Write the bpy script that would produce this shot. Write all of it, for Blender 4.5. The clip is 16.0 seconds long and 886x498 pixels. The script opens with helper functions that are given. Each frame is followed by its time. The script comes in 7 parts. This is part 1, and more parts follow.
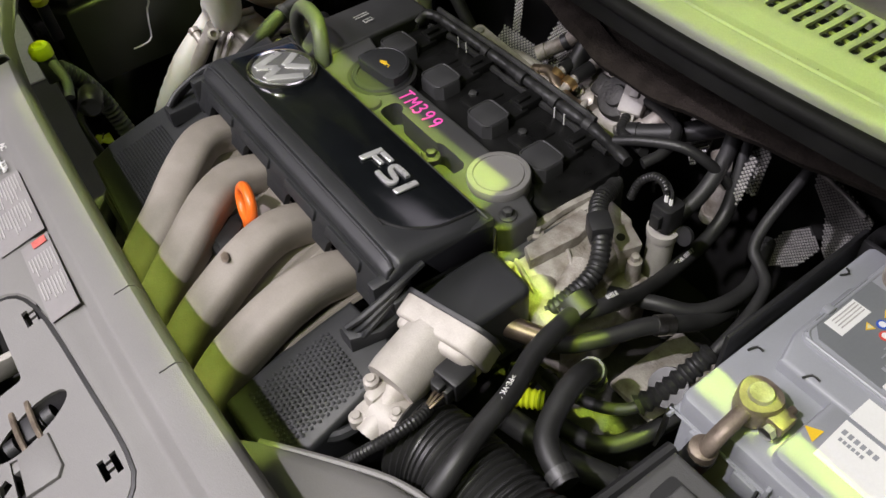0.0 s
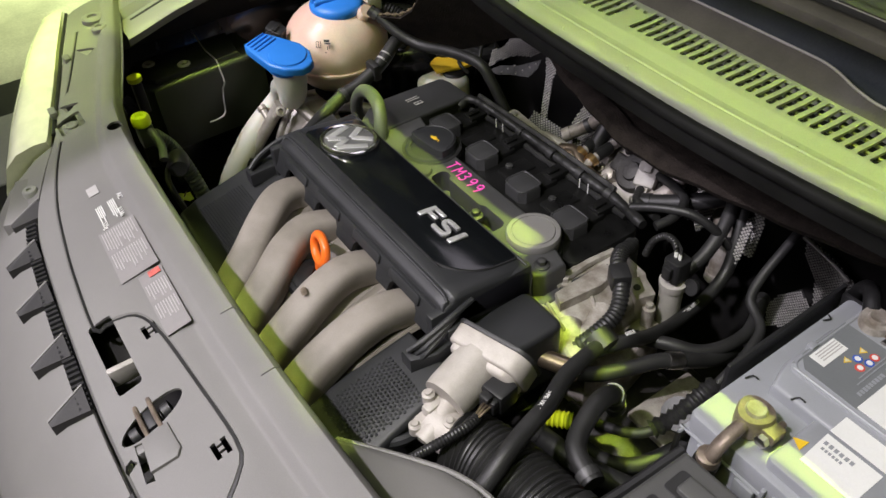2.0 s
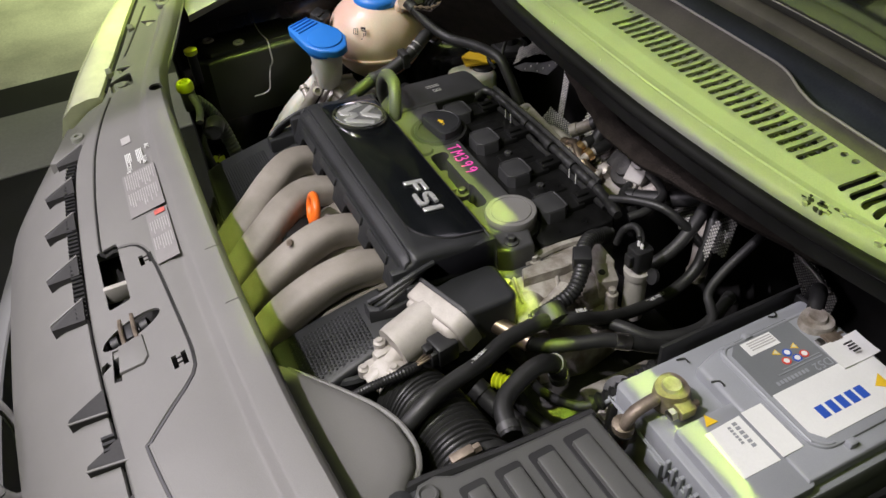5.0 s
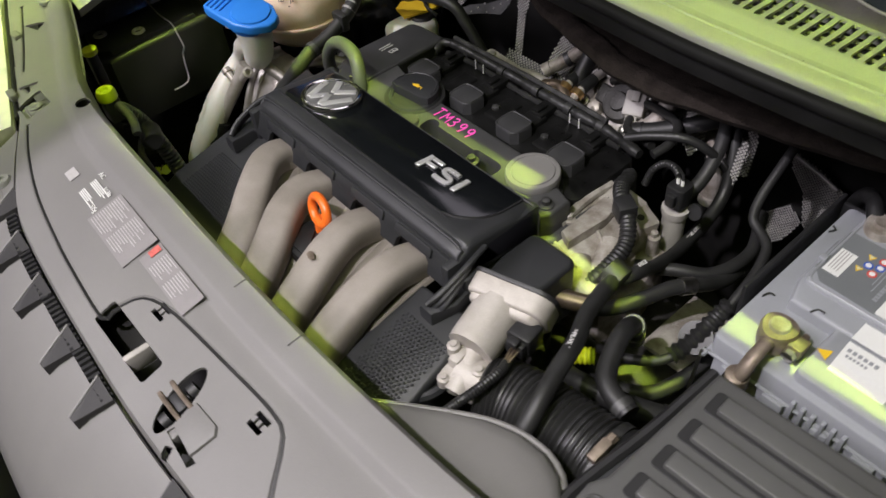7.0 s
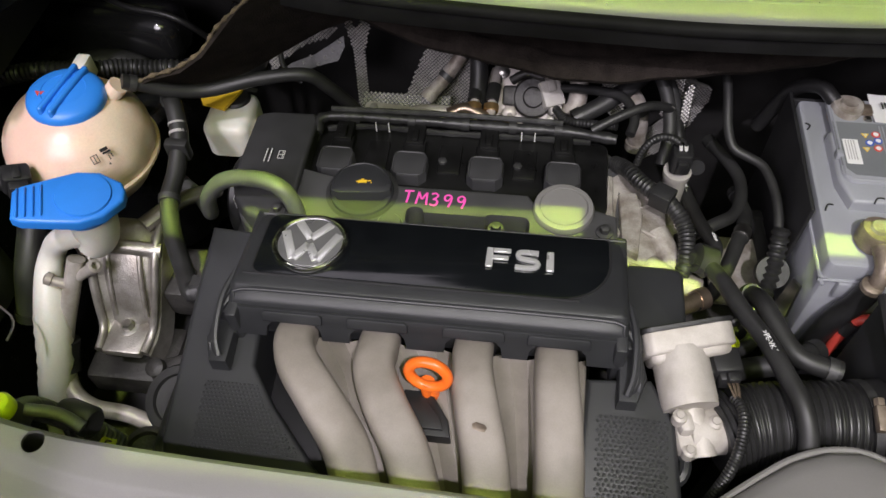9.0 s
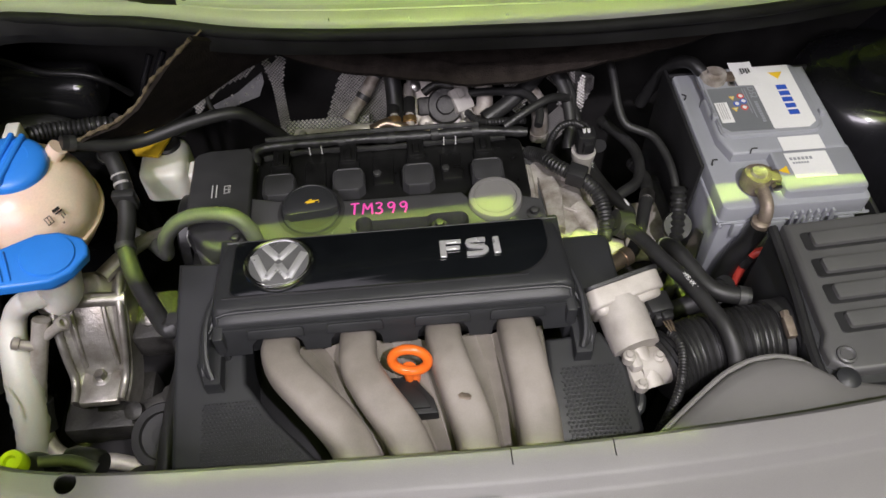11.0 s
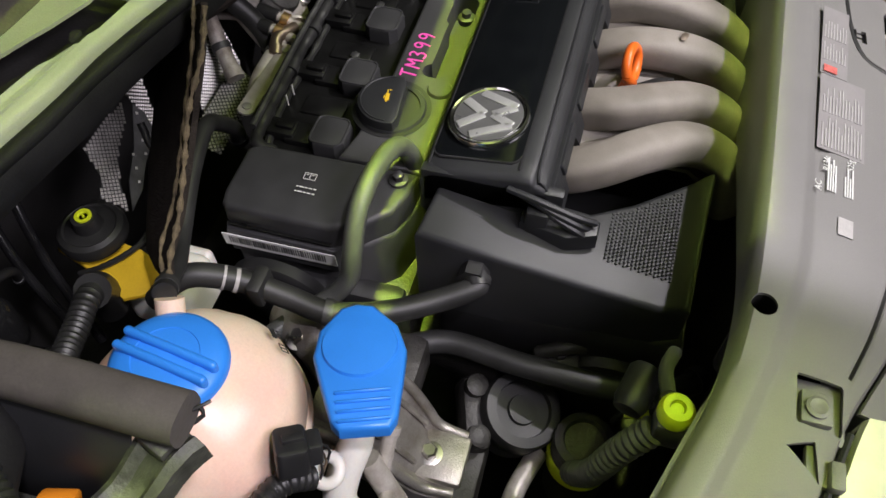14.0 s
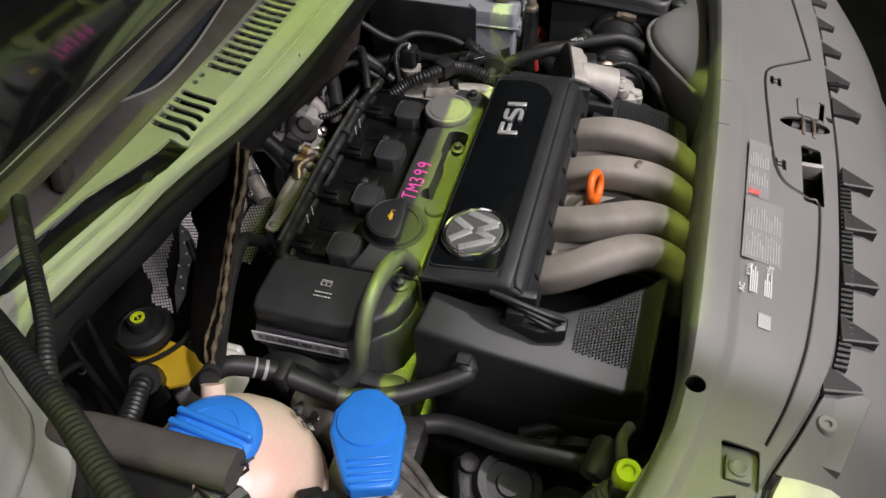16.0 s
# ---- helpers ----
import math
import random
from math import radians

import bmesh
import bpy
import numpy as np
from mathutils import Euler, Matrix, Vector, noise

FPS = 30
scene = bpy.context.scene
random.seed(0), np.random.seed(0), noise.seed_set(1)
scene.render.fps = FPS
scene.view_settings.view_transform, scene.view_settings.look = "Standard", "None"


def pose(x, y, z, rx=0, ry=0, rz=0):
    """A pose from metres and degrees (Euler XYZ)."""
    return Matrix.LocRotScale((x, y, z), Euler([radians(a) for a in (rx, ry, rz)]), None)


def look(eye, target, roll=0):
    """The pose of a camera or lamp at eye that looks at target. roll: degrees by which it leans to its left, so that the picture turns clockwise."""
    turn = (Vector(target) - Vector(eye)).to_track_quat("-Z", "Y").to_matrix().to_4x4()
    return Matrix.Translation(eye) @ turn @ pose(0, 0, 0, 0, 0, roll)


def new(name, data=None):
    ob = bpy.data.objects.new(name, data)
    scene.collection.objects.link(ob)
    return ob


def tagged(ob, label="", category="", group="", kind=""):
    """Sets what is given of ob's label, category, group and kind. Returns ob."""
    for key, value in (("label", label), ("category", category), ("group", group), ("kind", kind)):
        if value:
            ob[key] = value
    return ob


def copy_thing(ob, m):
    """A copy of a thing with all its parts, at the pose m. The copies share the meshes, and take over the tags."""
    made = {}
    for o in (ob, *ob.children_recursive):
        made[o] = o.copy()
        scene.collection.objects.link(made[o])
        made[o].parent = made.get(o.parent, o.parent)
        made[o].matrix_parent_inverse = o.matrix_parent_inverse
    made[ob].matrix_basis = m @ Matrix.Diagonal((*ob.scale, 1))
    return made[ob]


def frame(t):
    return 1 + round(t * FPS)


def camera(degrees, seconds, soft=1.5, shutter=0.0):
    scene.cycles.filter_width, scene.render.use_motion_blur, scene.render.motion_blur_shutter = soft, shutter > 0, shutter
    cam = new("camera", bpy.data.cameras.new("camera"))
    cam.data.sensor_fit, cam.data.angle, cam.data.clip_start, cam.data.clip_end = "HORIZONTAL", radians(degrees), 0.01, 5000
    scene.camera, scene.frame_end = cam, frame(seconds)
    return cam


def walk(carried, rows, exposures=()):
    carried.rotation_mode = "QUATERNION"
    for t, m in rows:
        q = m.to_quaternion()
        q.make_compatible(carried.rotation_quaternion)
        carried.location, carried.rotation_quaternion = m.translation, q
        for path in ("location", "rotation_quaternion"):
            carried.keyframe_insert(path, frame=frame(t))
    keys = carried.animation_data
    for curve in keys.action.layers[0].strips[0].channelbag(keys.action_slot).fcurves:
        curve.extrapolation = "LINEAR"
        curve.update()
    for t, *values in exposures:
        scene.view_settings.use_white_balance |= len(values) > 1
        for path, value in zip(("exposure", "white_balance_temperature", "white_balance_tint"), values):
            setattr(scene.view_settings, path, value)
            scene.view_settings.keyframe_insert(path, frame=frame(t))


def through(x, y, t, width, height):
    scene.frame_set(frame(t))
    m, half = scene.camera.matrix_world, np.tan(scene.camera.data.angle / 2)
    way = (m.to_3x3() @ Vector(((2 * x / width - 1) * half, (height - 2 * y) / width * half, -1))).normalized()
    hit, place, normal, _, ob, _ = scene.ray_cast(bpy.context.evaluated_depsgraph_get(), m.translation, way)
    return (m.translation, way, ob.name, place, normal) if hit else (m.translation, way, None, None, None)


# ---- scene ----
cam = camera(59.0, 16.0, shutter=0.25)
PATH = [
    (0, (0.593, -0.398, 1.493), (-0.524, 0.282, -0.021), -6.2),
    (0.5, (0.605, -0.404, 1.505), (-0.552, 0.296, 0.032), -6.3),
    (1, (0.633, -0.418, 1.525), (-0.554, 0.314, 0.091), -6.2),
    (1.5, (0.651, -0.44, 1.541), (-0.565, 0.326, 0.15), -5.3),
    (2, (0.673, -0.505, 1.565), (-0.575, 0.266, 0.205), -4.2),
    (2.5, (0.737, -0.493, 1.574), (-0.565, 0.238, 0.244), -3.8),
    (3, (0.816, -0.407, 1.571), (-0.539, 0.249, 0.254), -4.1),
    (3.5, (0.837, -0.397, 1.576), (-0.547, 0.214, 0.268), -3.9),
    (4, (0.83, -0.415, 1.569), (-0.567, 0.172, 0.263), -4.1),
    (6.5, (0.765, -0.441, 1.564), (-0.522, 0.207, 0.176), -6.5),
    (7, (0.626, -0.546, 1.562), (-0.475, 0.258, 0.098), -6.8),
    (7.5, (0.487, -0.59, 1.562), (-0.421, 0.329, 0.035), -9.1),
    (8, (0.314, -0.554, 1.565), (-0.308, 0.473, -0.035), -8.5),
    (10.5, (0.036, -0.682, 1.687), (0.071, 0.524, 0.092), -0.9),
    (11, (0.031, -0.671, 1.677), (0.112, 0.524, 0.076), -1.6),
    (11.5, (-0.127, -0.613, 1.659), (0.09, 0.519, 0.024), -1.4),
    (12, (-0.347, -0.534, 1.613), (0.111, 0.492, -0.041), -1.2),
    (12.5, (-0.44, -0.414, 1.538), (0.264, 0.438, -0.129), -1.9),
    (13, (-0.565, -0.324, 1.517), (0.363, 0.273, -0.151), -1.1),
    (13.5, (-0.627, -0.269, 1.513), (0.415, 0.143, -0.143), -1.7),
    (14, (-0.627, -0.258, 1.514), (0.457, 0.076, -0.133), -1.7),
    (14.5, (-0.631, -0.258, 1.524), (0.49, 0.058, -0.102), -1.4),
    (15, (-0.648, -0.264, 1.555), (0.528, 0.06, -0.029), -1.5),
    (15.5, (-0.689, -0.277, 1.587), (0.557, 0.098, 0.067), -2.1),
    (16, (-0.709, -0.298, 1.63), (0.565, 0.104, 0.142), -2.5),
]
walk(cam, [(t, look(eye, target, roll)) for t, eye, target, roll in PATH], [(0, 0.10), (2, 0.06), (4, 0.0), (7, -0.03), (8, 0.08), (10.5, -0.14), (11.5, 0.04), (12.5, 0.14), (13.5, 0.06), (14.5, -0.02), (16, -0.18)])


# ---- world, lamps ----
world = bpy.data.worlds.new("world")
scene.world = world
world.use_nodes = True
world.node_tree.nodes["Background"].inputs[0].default_value = (0.88, 1.0, 0.72, 1)
world.node_tree.nodes["Background"].inputs[1].default_value = 0.080
scene.view_settings.exposure = 0.0


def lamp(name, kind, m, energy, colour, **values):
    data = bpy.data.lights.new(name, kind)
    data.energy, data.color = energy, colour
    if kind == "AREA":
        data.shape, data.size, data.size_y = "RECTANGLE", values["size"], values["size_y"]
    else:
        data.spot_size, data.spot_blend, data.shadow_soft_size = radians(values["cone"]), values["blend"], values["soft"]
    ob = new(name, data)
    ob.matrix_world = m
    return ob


GREEN = (0.74, 1.0, 0.10)
LIME = (0.78, 1.0, 0.18)
WHITE = (1.0, 0.92, 1.04)
lamp("ceiling_light", "AREA", look((0.5, -1.2, 3.3), (0.2, -0.1, 1.0)), 19, (0.82, 1.0, 0.26), size=1.8, size_y=0.9)
# soft white fill, source unseen, added to lift fronts and sides
lamp("front_fill", "AREA", look((-0.60, -1.65, 2.60), (-0.20, -0.05, 0.95)), 37, WHITE, size=1.2, size_y=0.7)
lamp("work_light", "SPOT", look((0.34, -0.95, 2.30), (0.34, -0.462, 0.93)) @ Matrix.Diagonal((1.16, 1.0, 1.0, 1.0)), 86, WHITE, cone=41.6, blend=0.08, soft=0.02)
# unseen white spot, added to brighten the coolant tank and engine mount
lamp("tank_fill", "SPOT", look((-0.62, -0.65, 2.35), (-0.42, -0.04, 0.90)), 56, WHITE, cone=22, blend=0.6, soft=0.05)
# unseen green lamps, added: a floor flood, narrow bands ahead of the open bonnet
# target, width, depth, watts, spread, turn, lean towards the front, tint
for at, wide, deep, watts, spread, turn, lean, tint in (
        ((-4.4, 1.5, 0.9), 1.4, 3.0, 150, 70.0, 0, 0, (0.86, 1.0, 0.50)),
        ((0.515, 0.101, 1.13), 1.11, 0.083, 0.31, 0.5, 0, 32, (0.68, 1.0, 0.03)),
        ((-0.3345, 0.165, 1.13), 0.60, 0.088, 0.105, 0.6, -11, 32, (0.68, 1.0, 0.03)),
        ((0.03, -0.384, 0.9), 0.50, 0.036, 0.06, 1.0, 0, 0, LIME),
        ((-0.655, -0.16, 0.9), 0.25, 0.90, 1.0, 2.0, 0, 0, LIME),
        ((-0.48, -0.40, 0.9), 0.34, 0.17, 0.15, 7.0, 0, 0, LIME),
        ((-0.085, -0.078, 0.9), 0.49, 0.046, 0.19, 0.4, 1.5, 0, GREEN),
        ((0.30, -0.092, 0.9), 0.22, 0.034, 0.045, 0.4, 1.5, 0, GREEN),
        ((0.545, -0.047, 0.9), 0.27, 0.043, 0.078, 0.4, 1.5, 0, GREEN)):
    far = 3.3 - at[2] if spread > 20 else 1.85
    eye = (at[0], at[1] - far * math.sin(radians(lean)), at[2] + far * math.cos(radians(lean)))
    band = lamp("added_green_lamp", "AREA", look(eye, at) @ pose(0, 0, 0, 0, 0, turn), watts, tint, size=wide, size_y=deep)
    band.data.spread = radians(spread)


# ---- materials ----
def mat(name, base, rough=0.5, metal=0.0, var=0.15, scale=40.0, bump=0.05, fine=400.0, spec=0.5, coat=0.0, dirt=None, through=0.0, uneven=0.12):
    """Colour with two scales of variation, gloss variation and a fine relief."""
    m = bpy.data.materials.new(name)
    m.use_nodes = True
    n, l = m.node_tree.nodes, m.node_tree.links
    b = n["Principled BSDF"]
    co = n.new("ShaderNodeTexCoord")
    big = n.new("ShaderNodeTexNoise")
    big.inputs["Scale"].default_value, big.inputs["Detail"].default_value = scale, 6
    small = n.new("ShaderNodeTexNoise")
    small.inputs["Scale"].default_value, small.inputs["Detail"].default_value = fine, 3
    for t in (big, small):
        l.new(co.outputs["Object"], t.inputs["Vector"])
    ramp = n.new("ShaderNodeValToRGB")
    dark = dirt or tuple(c * (1 - 2 * var) for c in base)
    ramp.color_ramp.elements[0].position, ramp.color_ramp.elements[1].position = 0.32, 0.62
    ramp.color_ramp.elements[0].color = (*[max(c, 0) for c in dark], 1)
    ramp.color_ramp.elements[1].color = (*base, 1)
    l.new(big.outputs["Fac"], ramp.inputs["Fac"])
    mix = n.new("ShaderNodeMix")
    mix.data_type, mix.blend_type = "RGBA", "MULTIPLY"
    mix.inputs["Factor"].default_value = min(var * 2, 1)
    l.new(ramp.outputs["Color"], mix.inputs["A"])
    l.new(small.outputs["Color"], mix.inputs["B"])
    sat = n.new("ShaderNodeHueSaturation")
    sat.inputs["Saturation"].default_value = 0.0
    l.new(small.outputs["Color"], sat.inputs["Color"])
    l.new(sat.outputs["Color"], mix.inputs["B"])
    sat.inputs["Value"].default_value = 1.7
    l.new(mix.outputs["Result"], b.inputs["Base Color"])
    rr = n.new("ShaderNodeMapRange")
    rr.inputs["To Min"].default_value, rr.inputs["To Max"].default_value = max(rough - uneven, 0.03), min(rough + uneven, 1)
    l.new(big.outputs["Fac"], rr.inputs["Value"])
    l.new(rr.outputs["Result"], b.inputs["Roughness"])
    b.inputs["Metallic"].default_value = metal
    b.inputs["Specular IOR Level"].default_value = spec
    b.inputs["Coat Weight"].default_value = coat
    b.inputs["Coat Roughness"].default_value = 0.08
    if through:
        b.inputs["Subsurface Weight"].default_value = through
        b.inputs["Subsurface Radius"].default_value = (0.012, 0.008, 0.006)
    if bump:
        bp = n.new("ShaderNodeBump")
        bp.inputs["Strength"].default_value, bp.inputs["Distance"].default_value = bump, 0.002
        l.new(small.outputs["Fac"], bp.inputs["Height"])
        l.new(bp.outputs["Normal"], b.inputs["Normal"])
    return m


M = {}
M["trim"] = mat("grey plastic", (0.165, 0.160, 0.155), 0.52, var=0.08, scale=9, bump=0.12, fine=900, dirt=(0.182, 0.177, 0.170))
# base raised well above the trim grey to make the cowl brighter
M["cowl"] = mat("pale grey plastic", (0.31, 0.31, 0.29), 0.5, var=0.10, scale=9, bump=0.10, fine=700)
M["black"] = mat("black plastic", (0.018, 0.018, 0.019), 0.48, var=0.15, scale=20, bump=0.12, fine=900)
M["housing"] = mat("moulded black plastic", (0.025, 0.026, 0.028), 0.46, spec=0.5, var=0.12, scale=15, bump=0.15, fine=1100)
M["gloss"] = mat("gloss black plastic", (0.006, 0.007, 0.008), 0.16, var=0.1, scale=30, bump=0.0)
M["rubber"] = mat("rubber", (0.020, 0.020, 0.020), 0.42, var=0.2, scale=30, bump=0.1, fine=600)
M["hose"] = mat("rubber hose", (0.024, 0.024, 0.024), 0.50, var=0.25, scale=25, bump=0.08, fine=700)
M["felt"] = mat("dark brown felt", (0.026, 0.021, 0.0175), 0.95, spec=0.15, var=0.3, scale=60, bump=0.8, fine=420, dirt=(0.014, 0.011, 0.009))
# also paints the dark of the louvre teeth, hole liner and bore
M["void"] = mat("dirty black steel and painted shade", (0.030, 0.029, 0.028), 0.6, var=0.3, scale=14, bump=0.1)
M["paint"] = mat("black body paint", (0.012, 0.012, 0.014), 0.25, var=0.1, scale=20, bump=0.0, coat=0.6)
M["faintink"] = mat("faded white ink", (0.40, 0.385, 0.38), 0.45, var=0.1, scale=80, bump=0.0)
M["faintred"] = mat("faded red ink", (0.62, 0.14, 0.12), 0.4, var=0.2, scale=200, bump=0.0)
M["camcover"] = mat("grey black moulded plastic", (0.060, 0.060, 0.061), 0.5, var=0.10, scale=15, bump=0.15, fine=1100)
M["seal"] = mat("weathered black rubber", (0.012, 0.012, 0.012), 0.7, spec=0.2, var=0.25, scale=25, bump=0.15, fine=500)
M["greasy"] = mat("greasy dark casting", (0.045, 0.043, 0.040), 0.5, metal=0.2, var=0.3, scale=30, bump=0.4, fine=260, dirt=(0.015, 0.014, 0.013))
M["well"] = mat("deep black plastic", (0.009, 0.009, 0.009), 0.32, var=0.2, scale=40, bump=0.15, fine=800, spec=0.4)
M["runner"] = mat("warm grey cast plastic", (0.28, 0.252, 0.222), 0.62, var=0.10, scale=16, bump=0.12, fine=700, dirt=(0.18, 0.16, 0.135))
M["alloy"] = mat("cast aluminium", (0.42, 0.41, 0.395), 0.42, metal=0.65, var=0.12, scale=35, bump=0.25, fine=600, dirt=(0.36, 0.34, 0.31))
M["castwhite"] = mat("pale cast alloy", (0.46, 0.43, 0.395), 0.55, metal=0.15, var=0.1, scale=40, bump=0.15, fine=600, dirt=(0.36, 0.33, 0.295))
M["dirtalloy"] = mat("stained aluminium", (0.46, 0.43, 0.39), 0.58, metal=0.3, var=0.15, scale=45, bump=0.4, fine=450, dirt=(0.20, 0.17, 0.14))
M["castmount"] = mat("cast aluminium bracket", (0.50, 0.475, 0.45), 0.40, metal=0.75, var=0.14, scale=40, bump=0.3, fine=500, dirt=(0.30, 0.27, 0.24))
M["zinc"] = mat("dull zinc plated steel", (0.50, 0.47, 0.44), 0.45, metal=0.35, var=0.12, scale=45, bump=0.1, fine=500, dirt=(0.34, 0.30, 0.26))
M["chrome"] = mat("chrome", (0.80, 0.80, 0.79), 0.14, metal=1.0, var=0.05, scale=50, bump=0.0)
M["steel"] = mat("bright steel", (0.55, 0.53, 0.50), 0.32, metal=1.0, var=0.12, scale=40, bump=0.05)
M["copper"] = mat("browned steel pipe", (0.42, 0.33, 0.25), 0.32, metal=0.9, var=0.15, scale=50, bump=0.03)
# bright dimples over a dark sheet paint the glints and shade of one foil
M["foil"] = mat("heat shield foil", (0.66, 0.64, 0.61), 0.36, metal=0.55, var=0.15, scale=60, bump=0.1)
M["foilback"] = mat("dull metal and shield shade", (0.10, 0.10, 0.10), 0.5, metal=0.7, var=0.2, scale=60, bump=0.2)
M["case"] = mat("battery case", (0.29, 0.30, 0.325), 0.42, var=0.05, scale=14, bump=0.04, fine=700)
M["casedark"] = mat("battery label grey", (0.17, 0.18, 0.19), 0.4, var=0.05, scale=14, bump=0.0)
M["white"] = mat("white print", (0.76, 0.76, 0.75), 0.45, var=0.04, scale=14, bump=0.0)
M["pale"] = mat("pale sticker", (0.225, 0.213, 0.212), 0.55, var=0.05, scale=60, bump=0.0)
M["print"] = mat("white ink", (0.70, 0.70, 0.68), 0.5, var=0.04, bump=0.0)
M["ink"] = mat("black ink", (0.02, 0.02, 0.02), 0.5, var=0.04, bump=0.0)
M["red"] = mat("red ink", (0.62, 0.07, 0.05), 0.45, var=0.05, bump=0.0)
M["bluefil"] = mat("blue plastic", (0.03, 0.23, 0.78), 0.38, var=0.05, scale=20, bump=0.05, fine=700)
M["blueink"] = mat("blue ink", (0.03, 0.09, 0.45), 0.45, var=0.04, bump=0.0)
M["yellow"] = mat("yellow plastic", (0.80, 0.52, 0.03), 0.42, var=0.08, scale=20, bump=0.05)
M["signal"] = mat("yellow green plastic and painted green light", (0.62, 0.72, 0.02), 0.4, var=0.06, scale=30, bump=0.03)
M["orange"] = mat("orange plastic", (0.90, 0.17, 0.02), 0.36, var=0.05, scale=30, bump=0.04)
M["magenta"] = mat("pink paint pen", (0.92, 0.10, 0.48), 0.5, var=0.05, scale=90, bump=0.0)
M["tank"] = mat("milky plastic", (0.80, 0.68, 0.52), 0.34, var=0.09, scale=9, bump=0.03, through=0.35, dirt=(0.80, 0.53, 0.44))
M["milky"] = mat("white translucent plastic", (0.78, 0.76, 0.70), 0.4, var=0.06, scale=20, bump=0.03, through=0.3)
# base lightened to stand for the bluish reflection in the glass
M["glass"] = mat("dusty dark windscreen with painted reflection", (0.050, 0.058, 0.066), 0.10, var=0.2, scale=7, bump=0.0, spec=0.8, uneven=0.04)
M["silver"] = mat("silver paint", (0.42, 0.42, 0.43), 0.35, metal=0.4, var=0.05, scale=10, bump=0.0, coat=0.5)
M["concrete"] = mat("garage floor", (0.62, 0.60, 0.50), 0.7, var=0.2, scale=3, bump=0.3, fine=80)
M["wall"] = mat("garage wall", (0.30, 0.30, 0.28), 0.8, var=0.1, scale=2, bump=0.1, fine=60)
M["blackgloss"] = mat("black gloss paint", (0.012, 0.012, 0.013), 0.18, var=0.1, scale=20, bump=0.04, coat=0.6)
M["lens"] = mat("clear lamp cover", (0.86, 0.85, 0.70), 0.14, var=0.06, bump=0.0, coat=0.8)
M["coilcap"] = mat("coil plastic", (0.040, 0.040, 0.042), 0.5, var=0.1, scale=40, bump=0.1, fine=900)
M["airlid"] = mat("airbox plastic", (0.085, 0.085, 0.083), 0.42, var=0.08, scale=14, bump=0.15, fine=900)
M["clampmetal"] = mat("tarnished clamp metal", (0.27, 0.22, 0.175), 0.5, metal=0.5, var=0.15, scale=60, bump=0.2, dirt=(0.14, 0.11, 0.085))
M["yellowpale"] = mat("pale yellow sticker", (0.62, 0.60, 0.38), 0.45, var=0.05, scale=20, bump=0.0)
M["amber"] = mat("amber lens", (0.75, 0.25, 0.02), 0.25, var=0.05, bump=0.0)
M["brass"] = mat("brass", (0.55, 0.36, 0.16), 0.35, metal=0.9, var=0.1, scale=60, bump=0.05)
M["bentsheet"] = mat("scuffed grey sheet steel", (0.060, 0.062, 0.052), 0.55, var=0.3, scale=70, bump=0.35, fine=380, dirt=(0.026, 0.026, 0.022))
M["twine"] = mat("brown stitched tape", (0.15, 0.115, 0.065), 0.85, var=0.3, scale=120, bump=0.5, fine=600)
M["letter"] = mat("satin chrome", (0.72, 0.72, 0.71), 0.30, metal=0.55, var=0.05, scale=50, bump=0.0)
M["greyhose"] = mat("grey rubber hose", (0.085, 0.088, 0.082), 0.45, var=0.15, scale=25, bump=0.08, fine=700)
M["rail"] = mat("dusty dark rubber rail", (0.085, 0.075, 0.068), 0.6, var=0.15, scale=30, bump=0.15)
M["bonnet"] = mat("glossy dark bonnet paint", (0.012, 0.013, 0.014), 0.05, var=0.12, scale=8, bump=0.0, coat=1.0, spec=1.0, uneven=0.02)
M["rust"] = mat("rust stain", (0.11, 0.05, 0.028), 0.9, var=0.3, scale=160, bump=0.4)
M["darkfloor"] = mat("dark floor", (0.02, 0.02, 0.02), 0.7, var=0.2, scale=6, bump=0.2, fine=90)
M["badgefield"] = mat("grey badge enamel", (0.34, 0.34, 0.34), 0.32, metal=0.7, var=0.05, bump=0.0)
M["plug"] = mat("grey connector", (0.40, 0.38, 0.35), 0.5, var=0.08, scale=40, bump=0.05)


# ---- mesh builders: each gives (vertices, faces) ----
def out(bm):
    bm.normal_update()
    bm.verts.index_update()
    vf = [v.co.copy() for v in bm.verts], [[v.index for v in f.verts] for f in bm.faces]
    bm.free()
    return vf


def merge(*some):
    vs, fs = [], []
    for v, f in some:
        k = len(vs)
        vs += list(v)
        fs += [[i + k for i in g] for g in f]
    return vs, fs


def moved(vf, m):
    return [m @ Vector(v) for v in vf[0]], vf[1]


def box(x0, x1, y0, y1, z0, z1, b=0.003, seg=2):
    bm = bmesh.new()
    bmesh.ops.create_cube(bm, size=1)
    for v in bm.verts:
        v.co = Vector(((x0 + x1) / 2 + v.co.x * (x1 - x0), (y0 + y1) / 2 + v.co.y * (y1 - y0), (z0 + z1) / 2 + v.co.z * (z1 - z0)))
    if b:
        bmesh.ops.bevel(bm, geom=bm.edges[:], offset=b, segments=seg, affect="EDGES", profile=0.5)
    return out(bm)


